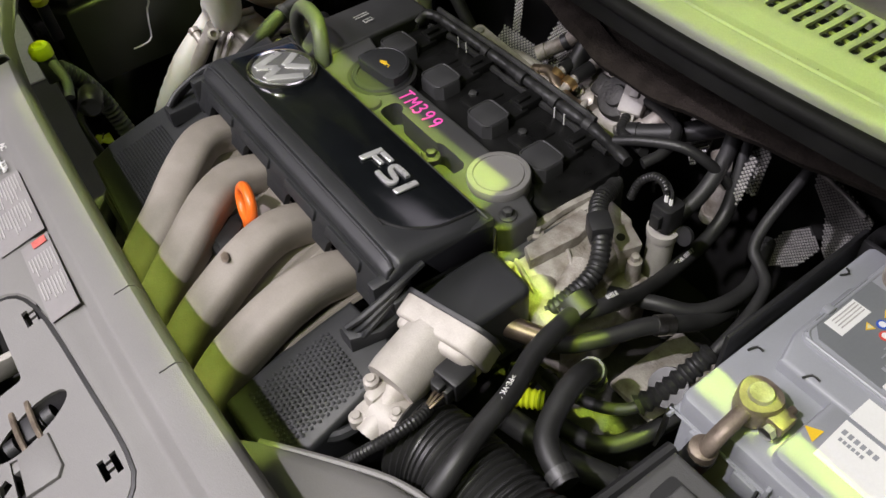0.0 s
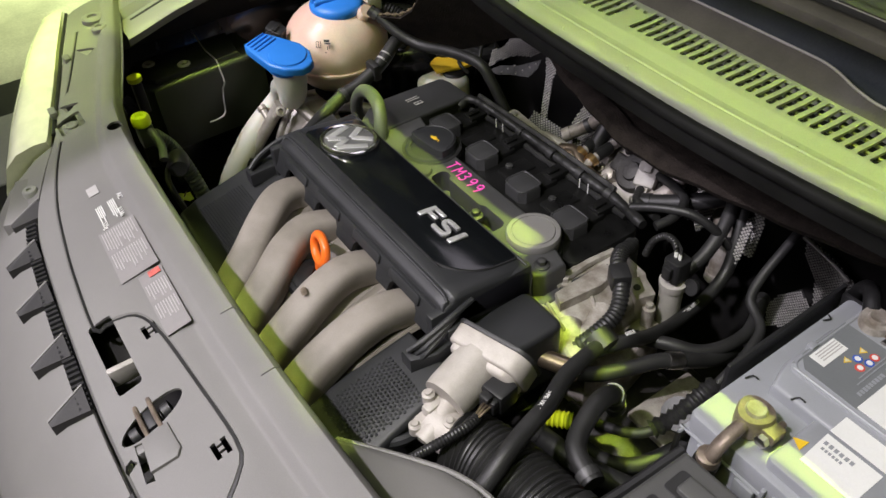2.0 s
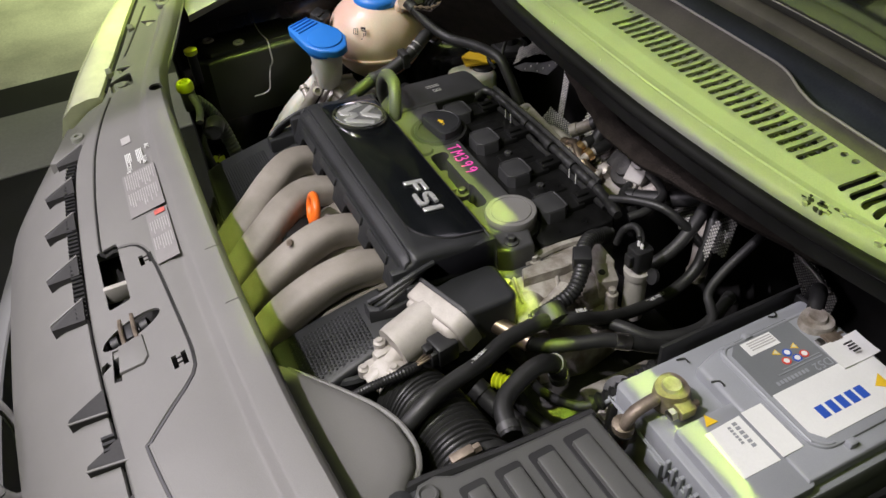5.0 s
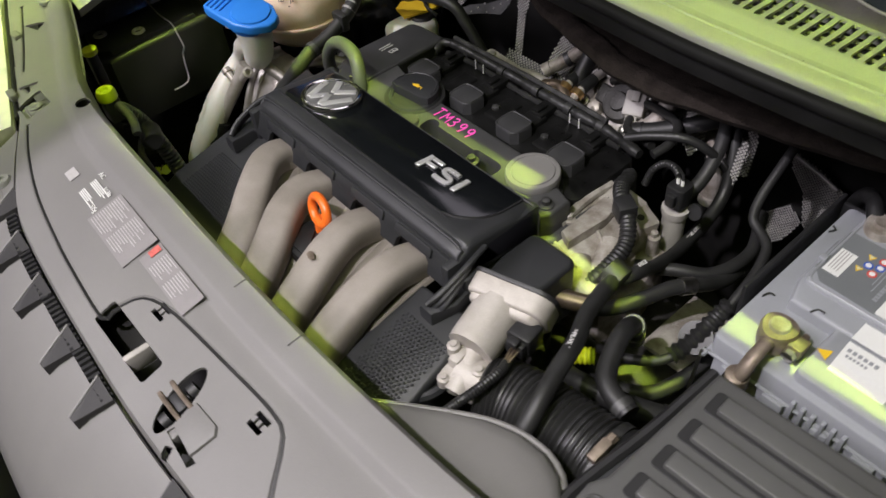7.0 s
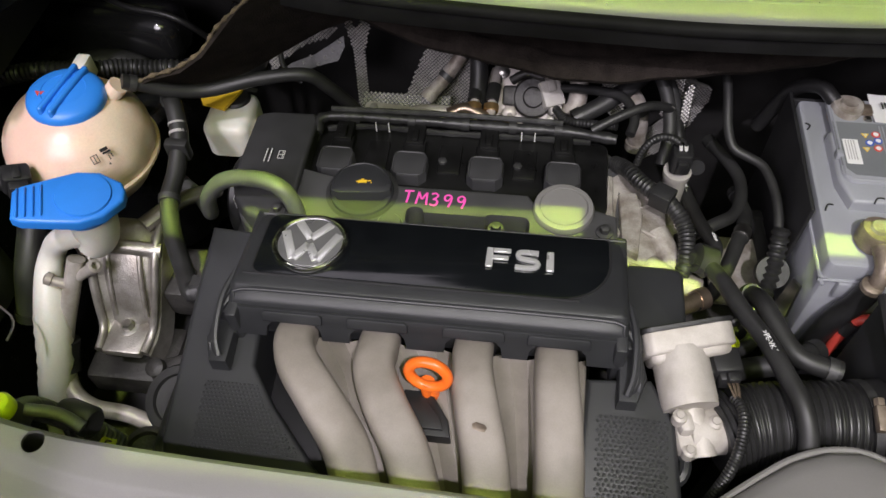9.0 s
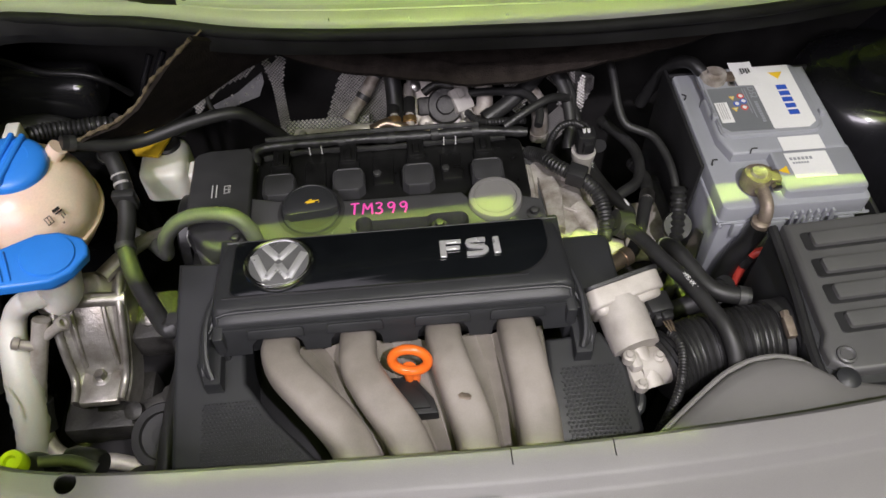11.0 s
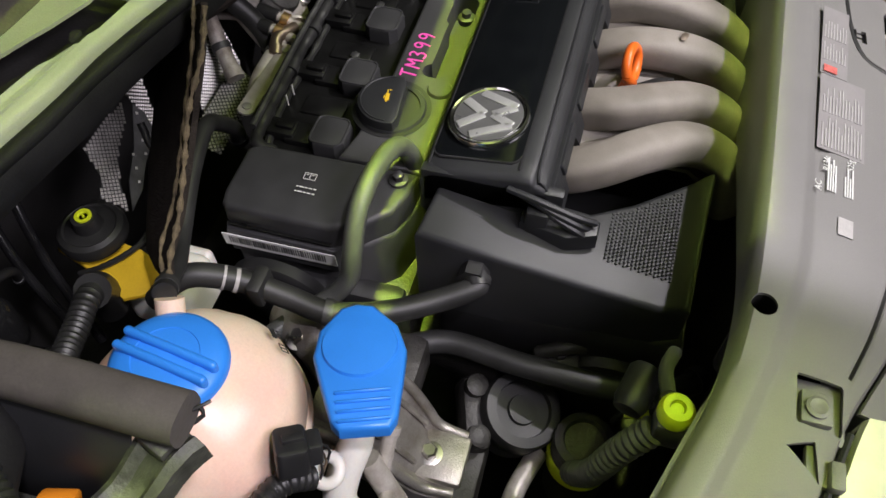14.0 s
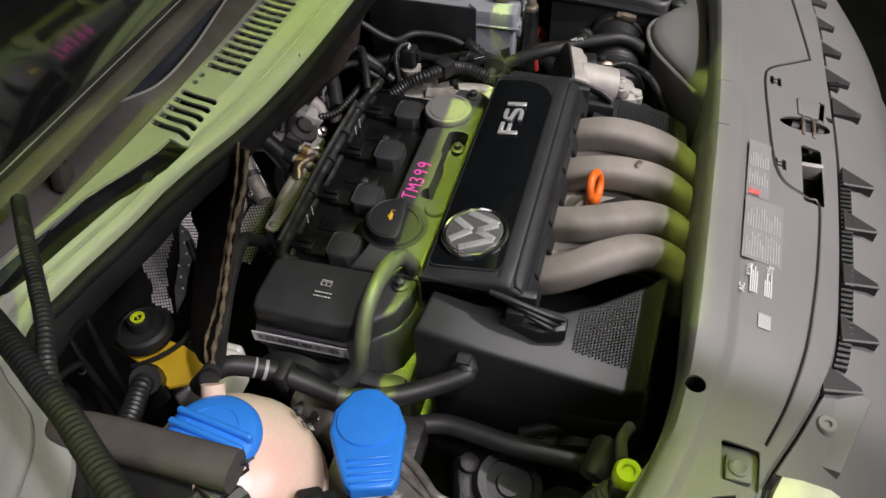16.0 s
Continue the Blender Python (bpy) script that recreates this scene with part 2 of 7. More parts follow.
def prism(poly, z0, z1, b=0.003, seg=2, top=None):
    """A plate of that outline (x, y); top(x, y) gives the height of its upper face."""
    bm = bmesh.new()
    f = bm.faces.new([bm.verts.new((x, y, z0)) for x, y in poly])
    bm.normal_update()
    if f.normal.z > 0:
        f.normal_flip()
    up = bmesh.ops.extrude_face_region(bm, geom=[f])["geom"]
    high = [v for v in up if isinstance(v, bmesh.types.BMVert)]
    for v in high:
        v.co.z = top(v.co.x, v.co.y) if top else z1
    bmesh.ops.recalc_face_normals(bm, faces=bm.faces[:])
    if b:
        hs = set(high)
        bmesh.ops.bevel(bm, geom=[e for e in bm.edges if e.verts[0] in hs and e.verts[1] in hs], offset=b, segments=seg, affect="EDGES", profile=0.5)
    return out(bm)


def rounded(x0, x1, y0, y1, r, n=6):
    """The outline of a rectangle with rounded corners; r: one radius or four, from (x1, y1) anticlockwise."""
    rs = r if isinstance(r, (tuple, list)) else (r,) * 4
    pts = []
    for k, (cx, cy, sx, sy) in enumerate(((x1, y1, -1, -1), (x0, y1, 1, -1), (x0, y0, 1, 1), (x1, y0, -1, 1))):
        for i in range(n + 1):
            a = math.pi / 2 * (k + i / n)
            pts.append((cx + sx * rs[k] + rs[k] * math.cos(a), cy + sy * rs[k] + rs[k] * math.sin(a)))
    return pts


def spline(pts, step=0.008):
    p = [Vector(q) for q in pts]
    p = [2 * p[0] - p[1]] + p + [2 * p[-1] - p[-2]]
    got = []
    for i in range(1, len(p) - 2):
        n = max(int((p[i + 1] - p[i]).length / step), 2)
        for k in range(n):
            t = k / n
            a, b, c, d = p[i - 1], p[i], p[i + 1], p[i + 2]
            got.append(0.5 * (2 * b + (c - a) * t + (2 * a - 5 * b + 4 * c - d) * t * t + (3 * b - a - 3 * c + d) * t ** 3))
    return got + [p[-2]]


def tube(pts, r, seg=12, step=0.008, flat=1.0, up=None, square=2.0):
    """A pipe along a smooth line through pts. r: a number, or r(distance, share of the length). flat squeezes it along its second axis; square above 2 gives it flat sides."""
    bend = lambda c: math.copysign(abs(c) ** (2 / square), c)
    line = spline(pts, step)
    vs, fs = [], []
    ahead = (line[1] - line[0]).normalized()
    side = Vector(up).cross(ahead) if up else ahead.orthogonal()
    side.normalize()
    gone, total = 0.0, sum((b - a).length for a, b in zip(line, line[1:]))
    for i, q in enumerate(line):
        if i:
            gone += (q - line[i - 1]).length
        ahead = (line[min(i + 1, len(line) - 1)] - line[max(i - 1, 0)]).normalized()
        side = (side - ahead * side.dot(ahead)).normalized()
        other = ahead.cross(side)
        rad = r(gone, gone / total) if callable(r) else r
        for k in range(seg):
            a = 2 * math.pi * k / seg
            vs.append(q + side * rad * bend(math.cos(a)) + other * rad * flat * bend(math.sin(a)))
    for i in range(len(line) - 1):
        for k in range(seg):
            j = (k + 1) % seg
            fs.append([i * seg + k, i * seg + j, (i + 1) * seg + j, (i + 1) * seg + k])
    fs.append(list(range(seg))[::-1])
    fs.append([(len(line) - 1) * seg + k for k in range(seg)])
    return vs, fs


def ribbed(pts, r, pitch, depth, seg=16):
    return tube(pts, lambda d, u: r - depth * (0.5 + 0.5 * math.cos(2 * math.pi * d / pitch)), seg, pitch / 4)


def lathe(profile, n=32, m=None, squash=None):
    """Turns (radius, height) rows about the z axis."""
    vs, fs = [], []
    for r, z in profile:
        for k in range(n):
            a = 2 * math.pi * k / n
            s = squash(a) if squash else 1.0
            vs.append(Vector((r * s * math.cos(a), r * s * math.sin(a), z)))
    for i in range(len(profile) - 1):
        for k in range(n):
            j = (k + 1) % n
            fs.append([i * n + k, i * n + j, (i + 1) * n + j, (i + 1) * n + k])
    fs.append(list(range(n))[::-1])
    fs.append([(len(profile) - 1) * n + k for k in range(n)])
    vf = (vs, fs)
    return moved(vf, m) if m else vf


def sheet(rows, thick=0.003):
    """A shell over a grid of points."""
    bm = bmesh.new()
    g = [[bm.verts.new(p) for p in row] for row in rows]
    for a, b in zip(g, g[1:]):
        for i in range(len(a) - 1):
            bm.faces.new((a[i], a[i + 1], b[i + 1], b[i]))
    bmesh.ops.recalc_face_normals(bm, faces=bm.faces[:])
    if thick:
        bmesh.ops.solidify(bm, geom=bm.faces[:], thickness=thick)
    return out(bm)


ROOT = {}


def thing(name, label, category, at=(0, 0, 0), group="", kind=""):
    ob = new(name)
    ob.empty_display_size = 0.02
    ob.location = at
    ROOT[ob] = Vector(at)
    return tagged(ob, label, category, group, kind)


def part(name, vf, material, parent=None, label="", smooth=40):
    me = bpy.data.meshes.new(name)
    base = ROOT.get(parent, Vector((0, 0, 0))) if parent else Vector((0, 0, 0))
    me.from_pydata([Vector(v) - base for v in vf[0]], [], vf[1])
    me.validate()
    bm = bmesh.new()
    bm.from_mesh(me)
    bmesh.ops.recalc_face_normals(bm, faces=bm.faces[:])
    bm.to_mesh(me)
    bm.free()
    me.materials.append(M[material])
    if smooth:
        me.polygons.foreach_set("use_smooth", [True] * len(me.polygons))
        me.set_sharp_from_angle(angle=radians(smooth))
    ob = new(name, me)
    if parent:
        ob.parent = parent
        ROOT[ob] = base
    if label:
        tagged(ob, label)
    return ob


def cut(ob, *cutters):
    """Takes the cutters' volumes out of ob's mesh, one after another."""
    base = ROOT.get(ob, Vector((0, 0, 0)))
    for vf in cutters:
        me = bpy.data.meshes.new("cutter")
        me.from_pydata([Vector(v) - base for v in vf[0]], [], vf[1])
        bm = bmesh.new()
        bm.from_mesh(me)
        bmesh.ops.recalc_face_normals(bm, faces=bm.faces[:])
        bm.to_mesh(me)
        bm.free()
        tool = new("cutter", me)
        tool.parent = ob.parent
        mod = ob.modifiers.new("cut", "BOOLEAN")
        mod.operation, mod.object, mod.solver = "DIFFERENCE", tool, "EXACT"
        bpy.context.view_layer.update()
        got = bpy.data.meshes.new_from_object(ob.evaluated_get(bpy.context.evaluated_depsgraph_get()))
        ob.modifiers.remove(mod)
        if len(got.polygons) > 0.5 * len(ob.data.polygons):
            ob.data = got
        bpy.data.objects.remove(tool)
    ob.data.set_sharp_from_angle(angle=radians(40))
    return ob


def words(text, size, m, name, material, parent, deep=0.0006, label="", squeeze=1.0, bold=0.0):
    """Raised letters on the plane of m, centred."""
    cu = bpy.data.curves.new(name, "FONT")
    cu.body, cu.size, cu.extrude, cu.align_x, cu.align_y = text, size, deep, "CENTER", "CENTER"
    cu.offset = bold
    tmp = new(name, cu)
    bpy.context.view_layer.update()
    me = bpy.data.meshes.new_from_object(tmp.evaluated_get(bpy.context.evaluated_depsgraph_get()))
    vf = [Vector((v.co.x * squeeze, v.co.y, v.co.z)) for v in me.vertices], [list(p.vertices) for p in me.polygons]
    bpy.data.objects.remove(tmp)
    return part(name, moved(vf, m), material, parent, label, smooth=0)


def frame_of(at, right, up):
    """A pose whose x and y axes are right and up."""
    x = Vector(right).normalized()
    z = x.cross(Vector(up)).normalized()
    y = z.cross(x)
    m = Matrix((x, y, z)).transposed().to_4x4()
    m.translation = at
    return m


def bars(rows, m, name, material, parent, label=""):
    """Printed strokes: (x0, x1, y0, y1) on the plane of m."""
    ob = part(name, moved(merge(*(box(a, b, c, d, 0, 0.0005, 0) for a, b, c, d in rows)), m), material, parent, label, smooth=0)
    return tagged(ob, label, kind="stuff") if len(rows) > 3 else ob


def lerp(table, x):
    """A smooth curve through (x, value) rows."""
    xs, ys = zip(*table)
    if x <= xs[0]:
        return ys[0] + (x - xs[0]) * (ys[1] - ys[0]) / (xs[1] - xs[0])
    if x >= xs[-1]:
        return ys[-1] + (x - xs[-1]) * (ys[-1] - ys[-2]) / (xs[-1] - xs[-2])
    i = max(k for k in range(len(xs) - 1) if xs[k] <= x)
    t = (x - xs[i]) / (xs[i + 1] - xs[i])
    m0 = (ys[i + 1] - ys[max(i - 1, 0)]) / (xs[i + 1] - xs[max(i - 1, 0)])
    j = min(i + 2, len(xs) - 1)
    m1 = (ys[j] - ys[i]) / (xs[j] - xs[i])
    h = xs[i + 1] - xs[i]
    return (2 * t ** 3 - 3 * t * t + 1) * ys[i] + (t ** 3 - 2 * t * t + t) * h * m0 + (-2 * t ** 3 + 3 * t * t) * ys[i + 1] + (t ** 3 - t * t) * h * m1


def span(a, b, n):
    return [a + (b - a) * i / n for i in range(n + 1)]


# ---- the garage ----
def put_floor_strip(name, a, material, label):
    return tagged(part(name, box(*a, 0.004), material), label, "floor", kind="structure")


ground = tagged(part("ground", sheet([[(x, y, 0) for x in (-40, 40)] for y in (-40, 40)], 0), "concrete"), "pale stained concrete garage floor", "floor", kind="structure")
for name, a in (("wall_north", (-6, 6, 6, 6.2)), ("wall_south", (-6, 6, -5.2, -5)), ("wall_west", (-6.2, -6, -5, 6)), ("wall_east", (6, 6.2, -5, 6))):
    tagged(part(name, box(*a, 0, 3.4, 0), "wall"), "plain painted garage wall", "wall", kind="structure")
tagged(part("ceiling", box(-6.2, 6.2, -5.2, 6.2, 3.42, 3.6, 0), "wall"), "plain painted garage ceiling", "ceiling", kind="structure")

put_floor_strip("floor_dark_area", (-2.62, 3.5, -3.5, 3.5, 0.004, 0.02), "darkfloor", "dark floor area under the car")
put_floor_strip("floor_plate", (-2.35, -1.9, -3.0, 2.0, 0.02, 0.03), "wall", "grey painted plate on the dark floor area")
# ---- car body round the bay ----
INNER = [(-0.72, -0.245), (-0.62, -0.285), (-0.543, -0.310), (-0.46, -0.335), (-0.42, -0.349), (-0.38, -0.363), (-0.33, -0.376), (-0.25, -0.386), (-0.05, -0.392), (0.15, -0.394), (0.35, -0.388), (0.46, -0.380), (0.62, -0.365), (0.75, -0.325), (0.90, -0.24), (1.0, -0.18)]
OUTER = [(-0.72, -0.345), (-0.60, -0.385), (-0.48, -0.422), (-0.40, -0.449), (-0.35, -0.466), (-0.28, -0.500), (-0.20, -0.531), (-0.10, -0.543), (0.05, -0.551), (0.15, -0.553), (0.30, -0.548), (0.45, -0.538), (0.60, -0.505), (0.70, -0.46), (0.80, -0.435), (0.95, -0.39)]


def slam_top(x):
    return lerp([(-0.72, 0.985), (-0.5, 0.999), (-0.3, 1.004), (0.0, 1.002), (0.2, 0.998), (0.5, 0.997), (0.9, 0.985)], x)


def slam_z(x, y):
    return slam_top(x) + 0.24 * (y + 0.448)


bay = thing("engine_bay", "dirty black painted steel walls of the engine bay", "engine bay", (0.12, 0, 0.35), kind="structure")
part("floor_panel", box(-0.75, 1.0, -0.42, 0.40, 0.40, 0.42, 0), "void", bay)
part("side_wall", box(-0.70, -0.66, -0.34, 0.45, 0.42, 0.98, 0.01), "void", bay)
part("side_wall", box(0.90, 0.94, -0.34, 0.45, 0.42, 0.98, 0.01), "void", bay)
part("front_wall", box(-0.66, 0.90, -0.47, -0.42, 0.42, 0.93, 0.006), "void", bay)
part("bulkhead", box(-0.70, 0.94, 0.36, 0.40, 0.42, 1.05, 0.006), "void", bay)
part("inner_wing", sheet([[(-0.66, -0.34, 0.93), (-0.66, 0.42, 0.93)], [(-0.60, -0.33, 0.80), (-0.60, 0.42, 0.80)], [(-0.60, -0.33, 0.42), (-0.60, 0.42, 0.42)]], 0.004), "paint", bay)
part("inner_wing", sheet([[(0.90, -0.30, 0.93), (0.90, 0.42, 0.93)], [(0.80, -0.29, 0.80), (0.80, 0.42, 0.80)], [(0.80, -0.29, 0.42), (0.80, 0.42, 0.42)]], 0.004), "paint", bay)
part("wing_ledge", moved(box(-0.105, 0.105, -0.036, 0.036, -0.05, 0.028, 0.024, 4), pose(-0.497, 0.240, 0.928, 0, 0, -5)), "blackgloss", bay, "glossy black ledge")
for cx in (-0.52, 0.76):
    part("strut_tower", lathe([(0.13, 0.60), (0.125, 0.84), (0.115, 0.87), (0.095, 0.885), (0.06, 0.885), (0.055, 0.875), (0.045, 0.875), (0.04, 0.90), (0.015, 0.905)], 36, Matrix.Translation((cx, 0.19, 0.0))), "paint", bay)
    part("tower_bridge", box(min(cx, cx - 0.14 if cx < 0 else cx), max(cx, cx + 0.14 if cx > 0 else cx), 0.10, 0.30, 0.80, 0.86, 0.015), "paint", bay)

panel = thing("slam_panel", "matt grey plastic slam panel cover along the nose", "slam panel", (0.15, -0.45, 0.96))
xs = span(-0.68, 0.94, 112)
rows = []
for x in xs:
    yi, yo = lerp(INNER, x) - 0.002, lerp(OUTER, x)
    w = yi - yo
    ridge = min(0.040, w * 0.3)
    deep = lerp([(-0.68, 0.020), (-0.34, 0.020), (-0.15, 0.075)], x)
    row = [(yi + 0.003, -deep), (yi + 0.002, -0.018), (yi - 0.0015, -0.006), (yi - 0.006, -0.001), (yi - ridge + 0.009, 0.0025), (yi - ridge + 0.004, 0.0020), (yi - ridge - 0.002, -0.0035), (yi - ridge - 0.007, -0.0040), (yi - ridge - 0.018, -0.0012),
           (yi - ridge * 0.3 - w * 0.6, 0.0), (yo + 0.012, -0.001), (yo + 0.003, -0.003), (yo, -0.010), (yo - 0.002, -0.05)]
    rows.append([(x, y, slam_z(x, y) + h) for y, h in row])
body = part("cover", sheet(rows, 0.003), "trim", panel, "matt grey moulded cover")


def groove(pts, w=0.0035):
    """The open channel along a line on the panel."""
    return tube([(x, y, slam_z(x, y) + 0.001) for x, y in pts], w, 6, 0.012)


def pocket(poly, z0=0.90, z1=1.05):
    return prism(poly, z0, z1, 0)


WING_JOINT = [(-0.592, -0.363), (-0.53, -0.385), (-0.471, -0.407), (-0.430, -0.424)]
JOINT = [(-0.322, -0.463), (-0.27, -0.483), (-0.20, -0.502), (-0.12, -0.514), (-0.06, -0.520), (0.018, -0.524), (0.022, -0.512), (0.030, -0.490), (0.045, -0.478), (0.08, -0.470), (0.16, -0.464), (0.235, -0.460), (0.262, -0.466), (0.285, -0.490), (0.312, -0.519), (0.322, -0.522), (0.40, -0.510), (0.48, -0.496), (0.58, -0.470), (0.66, -0.440)]
cut(body, groove(JOINT), groove(WING_JOINT),
    pocket(rounded(0.014, 0.117, -0.530, -0.505, 0.004)),
    pocket([(0.1605 + 0.0135 * math.cos(a) - 0.006 * math.sin(a), -0.512 + 0.033 * math.sin(a)) for a in [2 * math.pi * k / 24 for k in range(24)]]),
    pocket([(0.176, -0.536), (0.219, -0.540), (0.222, -0.532), (0.178, -0.529)]),
    pocket([(0.188, -0.552), (0.198, -0.550), (0.194, -0.539), (0.186, -0.543)]),
    lathe([(0.0095, 0.9), (0.0095, 1.05)], 20, Matrix.Translation((-0.285, -0.3975, 0))),
    pocket(rounded(-0.368, -0.330, -0.458, -0.424, 0.003)),
    pocket([(-0.532, -0.380), (-0.514, -0.356), (-0.500, -0.372)]),
    pocket([(-0.406, -0.442), (-0.387, -0.418), (-0.378, -0.438)]),
    *(moved(box(-0.009, 0.009, -0.0025, 0.0025, -0.05, 0.05, 0), pose(x, y + d, 1.0, 0, 0, 2)) for x, y in ((0.066, -0.478), (0.236, -0.474)) for d in (-0.005, 0.005)),
    *(moved(box(d - 0.0014, d + 0.0014, -0.006, 0.006, -0.05, 0.05, 0), pose(x, y, 1.0, 0, 0, 2)) for x, y in ((0.066, -0.478), (0.236, -0.474)) for d in (-0.0034, 0.0034)),
    *(moved(box(-0.0006, 0.0006, -0.03, 0.015, -0.012, 0.012, 0), pose(x, -0.385, slam_z(x, -0.385) - 0.006, 0, 0, 0)) for x in (0.105, 0.198)))
# black tubes inside the grooves stand for the shade in the open joint
part("joint", tube([(x, y, slam_z(x, y) - 0.0035) for x, y in JOINT], 0.0026, 6, 0.012), "rubber", panel, "black line in the cover joint, standing for its shade")
part("joint", tube([(x, y, slam_z(x, y) - 0.0035) for x, y in WING_JOINT], 0.0026, 6, 0.012), "rubber", panel, "black line in the cover joint, standing for its shade")
HZ = slam_z(-0.285, -0.3975)
# black sleeve added below the hole so that it looks deep and shaded
part("hole_dark_liner", sheet([[(-0.285 + 0.0115 * math.cos(math.pi * k / 10), -0.3975 + 0.0115 * math.sin(math.pi * k / 10), z) for k in range(21)] for z in (HZ - 0.0035, HZ - 0.10)], 0.001), "void", panel)
part("lock_carrier", box(-0.02, 0.30, -0.545, -0.47, 0.93, 0.945, 0.002), "void", panel)
FLUSH = pose(0.160, -0.515, slam_z(0.160, -0.515), 13.5, 0, 0)
for y in (-0.0075, 0.0065):
    part("latch_arm", moved(tube([(-0.021, y, -0.0005), (-0.012, y, 0.0012), (0.006, y, 0.0012), (0.018, y, -0.001)], 0.0024, 8), FLUSH), "clampmetal", panel, "worn steel latch arm")
part("latch_block", moved(merge(box(-0.012, 0.010, -0.0055, 0.0045, -0.012, -0.001, 0.002), lathe([(0.006, -0.010), (0.006, 0.010)], 14, pose(0, 0, -0.008, 90, 0, 0)), lathe([(0.008, -0.004), (0.008, 0.004)], 14, pose(-0.002, 0.016, -0.008, 90, 0, 0)), lathe([(0.008, -0.004), (0.008, 0.004)], 14, pose(0.002, -0.018, -0.008, 90, 0, 0))), FLUSH), "black", panel, "black latch block")
part("release_lever", moved(prism([(0.017, -0.014), (0.054, -0.018), (0.057, 0.008), (0.050, 0.014), (0.017, 0.013)], -0.010, 0.0025, 0.002), FLUSH), "trim", panel, "grey release lever")
part("lever_foot", moved(box(0.016, 0.026, -0.028, -0.014, -0.018, -0.003, 0.002), FLUSH), "trim", panel)
part("catch_bridge", box(0.0800, 0.0875, -0.531, -0.504, 0.962, slam_z(0.083, -0.517) + 0.0005, 0.002), "plug", panel, "pale catch bridge")


def on_panel(x, y, lift=0.0):
    return frame_of((x, y, slam_z(x, y) + lift), (1, -0.03, 0), (0.03, 1, 0.24))


part("sticker", moved(box(-0.0475, 0.0475, -0.022, 0.022, 0, 0.0005, 0), on_panel(-0.0595, -0.458)), "pale", panel, "faded white warning sticker")
part("sticker", moved(box(-0.049, 0.049, -0.0135, 0.0135, 0, 0.0005, 0), on_panel(0.041, -0.4525)), "pale", panel, "faded white sticker with red marks")
random.seed(5)
bars([(u, u + 0.020 + 0.018 * random.random(), v, v + 0.0012) for u in (-0.044, -0.002) for v in span(-0.019, 0.017, 12)], on_panel(-0.0595, -0.458, 0.0006), "sticker_line", "faintink", panel)
bars([(u, u + 0.016 + 0.010 * random.random(), v, v + 0.0011) for u in (-0.030, 0.002) for v in span(-0.011, 0.010, 7)], on_panel(0.041, -0.4525, 0.0006), "sticker_line", "faintink", panel)
for x, y in ((-0.002, -0.447), (0.080, -0.456)):
    part("warning_mark", moved(merge(box(-0.004, 0.005, -0.007, 0.006, 0, 0.0004, 0)), on_panel(x, y, 0.0007)), "faintred", panel, "faded red warning mark")
words("AC", 0.0085, on_panel(-0.150, -0.437), "lettering", "print", panel, 0.0003)
words("R134a", 0.0085, on_panel(-0.122, -0.4445), "lettering", "print", panel, 0.0003, "", 0.8)
words("525g", 0.0085, on_panel(-0.115, -0.466), "lettering", "print", panel, 0.0003, "", 0.8)
bars([(-0.022, 0.008 + 0.006 * (k % 2), 0.0022 * k, 0.0022 * k + 0.0013) for k in range(-6, -2)] + [(-0.022, 0.000 + 0.010 * (k % 2), 0.0022 * k, 0.0022 * k + 0.0013) for k in range(-13, -9)], on_panel(-0.130, -0.440), "small_print", "print", panel)
part("blank_sticker", moved(box(-0.009, 0.009, -0.0065, 0.0065, 0, 0.0005, 0), on_panel(-0.186, -0.460)), "faintink", panel, "small blank white sticker")

# air scoop that joins the slam panel
scoop = thing("air_scoop", "smooth grey plastic intake scoop behind the slam panel", "intake scoop", (0.42, -0.35, 0.90))
duct = [(0.235, -0.400), (0.255, -0.380), (0.285, -0.357), (0.315, -0.335), (0.345, -0.315), (0.375, -0.303), (0.405, -0.300), (0.428, -0.307), (0.445, -0.322), (0.465, -0.334), (0.50, -0.343), (0.56, -0.349), (0.66, -0.352), (0.72, -0.375), (0.70, -0.40)]
rows = []
for s, z in ((1.0, 0.84), (1.0, 0.925), (0.99, 0.938), (0.965, 0.947), (0.92, 0.952), (0.80, 0.957), (0.5, 0.962), (0.2, 0.964)):
    rows.append([(x if s == 1.0 else 0.45 + (x - 0.45) * (1 - (1 - s) * 0.35), -0.40 + (y + 0.40) * s, z) for x, y in duct])
part("scoop_shell", sheet(rows, 0.003), "trim", scoop)
part("scoop_rim", tube([(x, y + 0.001, 0.9405) for x, y in duct[1:13]], 0.0035, 8, 0.01), "trim", scoop, "raised seam along the scoop")

# nose: grille louvres and bumper
nose = thing("grille", "grey plastic grille top with pointed louvre teeth", "grille", (0.15, -0.60, 0.85))
rows = []
for x in span(-0.34, 0.80, 60):
    yo = lerp(OUTER, x)
    z = slam_z(x, yo) + 0.003
    rows.append([(x, yo - 0.004, z - 0.014), (x, yo - 0.030, z - 0.024), (x, yo - 0.075, z - 0.055), (x, yo - 0.115, z - 0.10), (x, yo - 0.140, z - 0.18), (x, yo - 0.145, z - 0.35)])
part("grille_shell", sheet(rows, 0.004), "trim", nose)
ROOTS = ((-0.240, -0.522), (-0.171, -0.544), (-0.093, -0.551), (-0.006, -0.557), (0.072, -0.560), (0.248, -0.556), (0.315, -0.545), (0.382, -0.537), (0.448, -0.530), (0.512, -0.522))
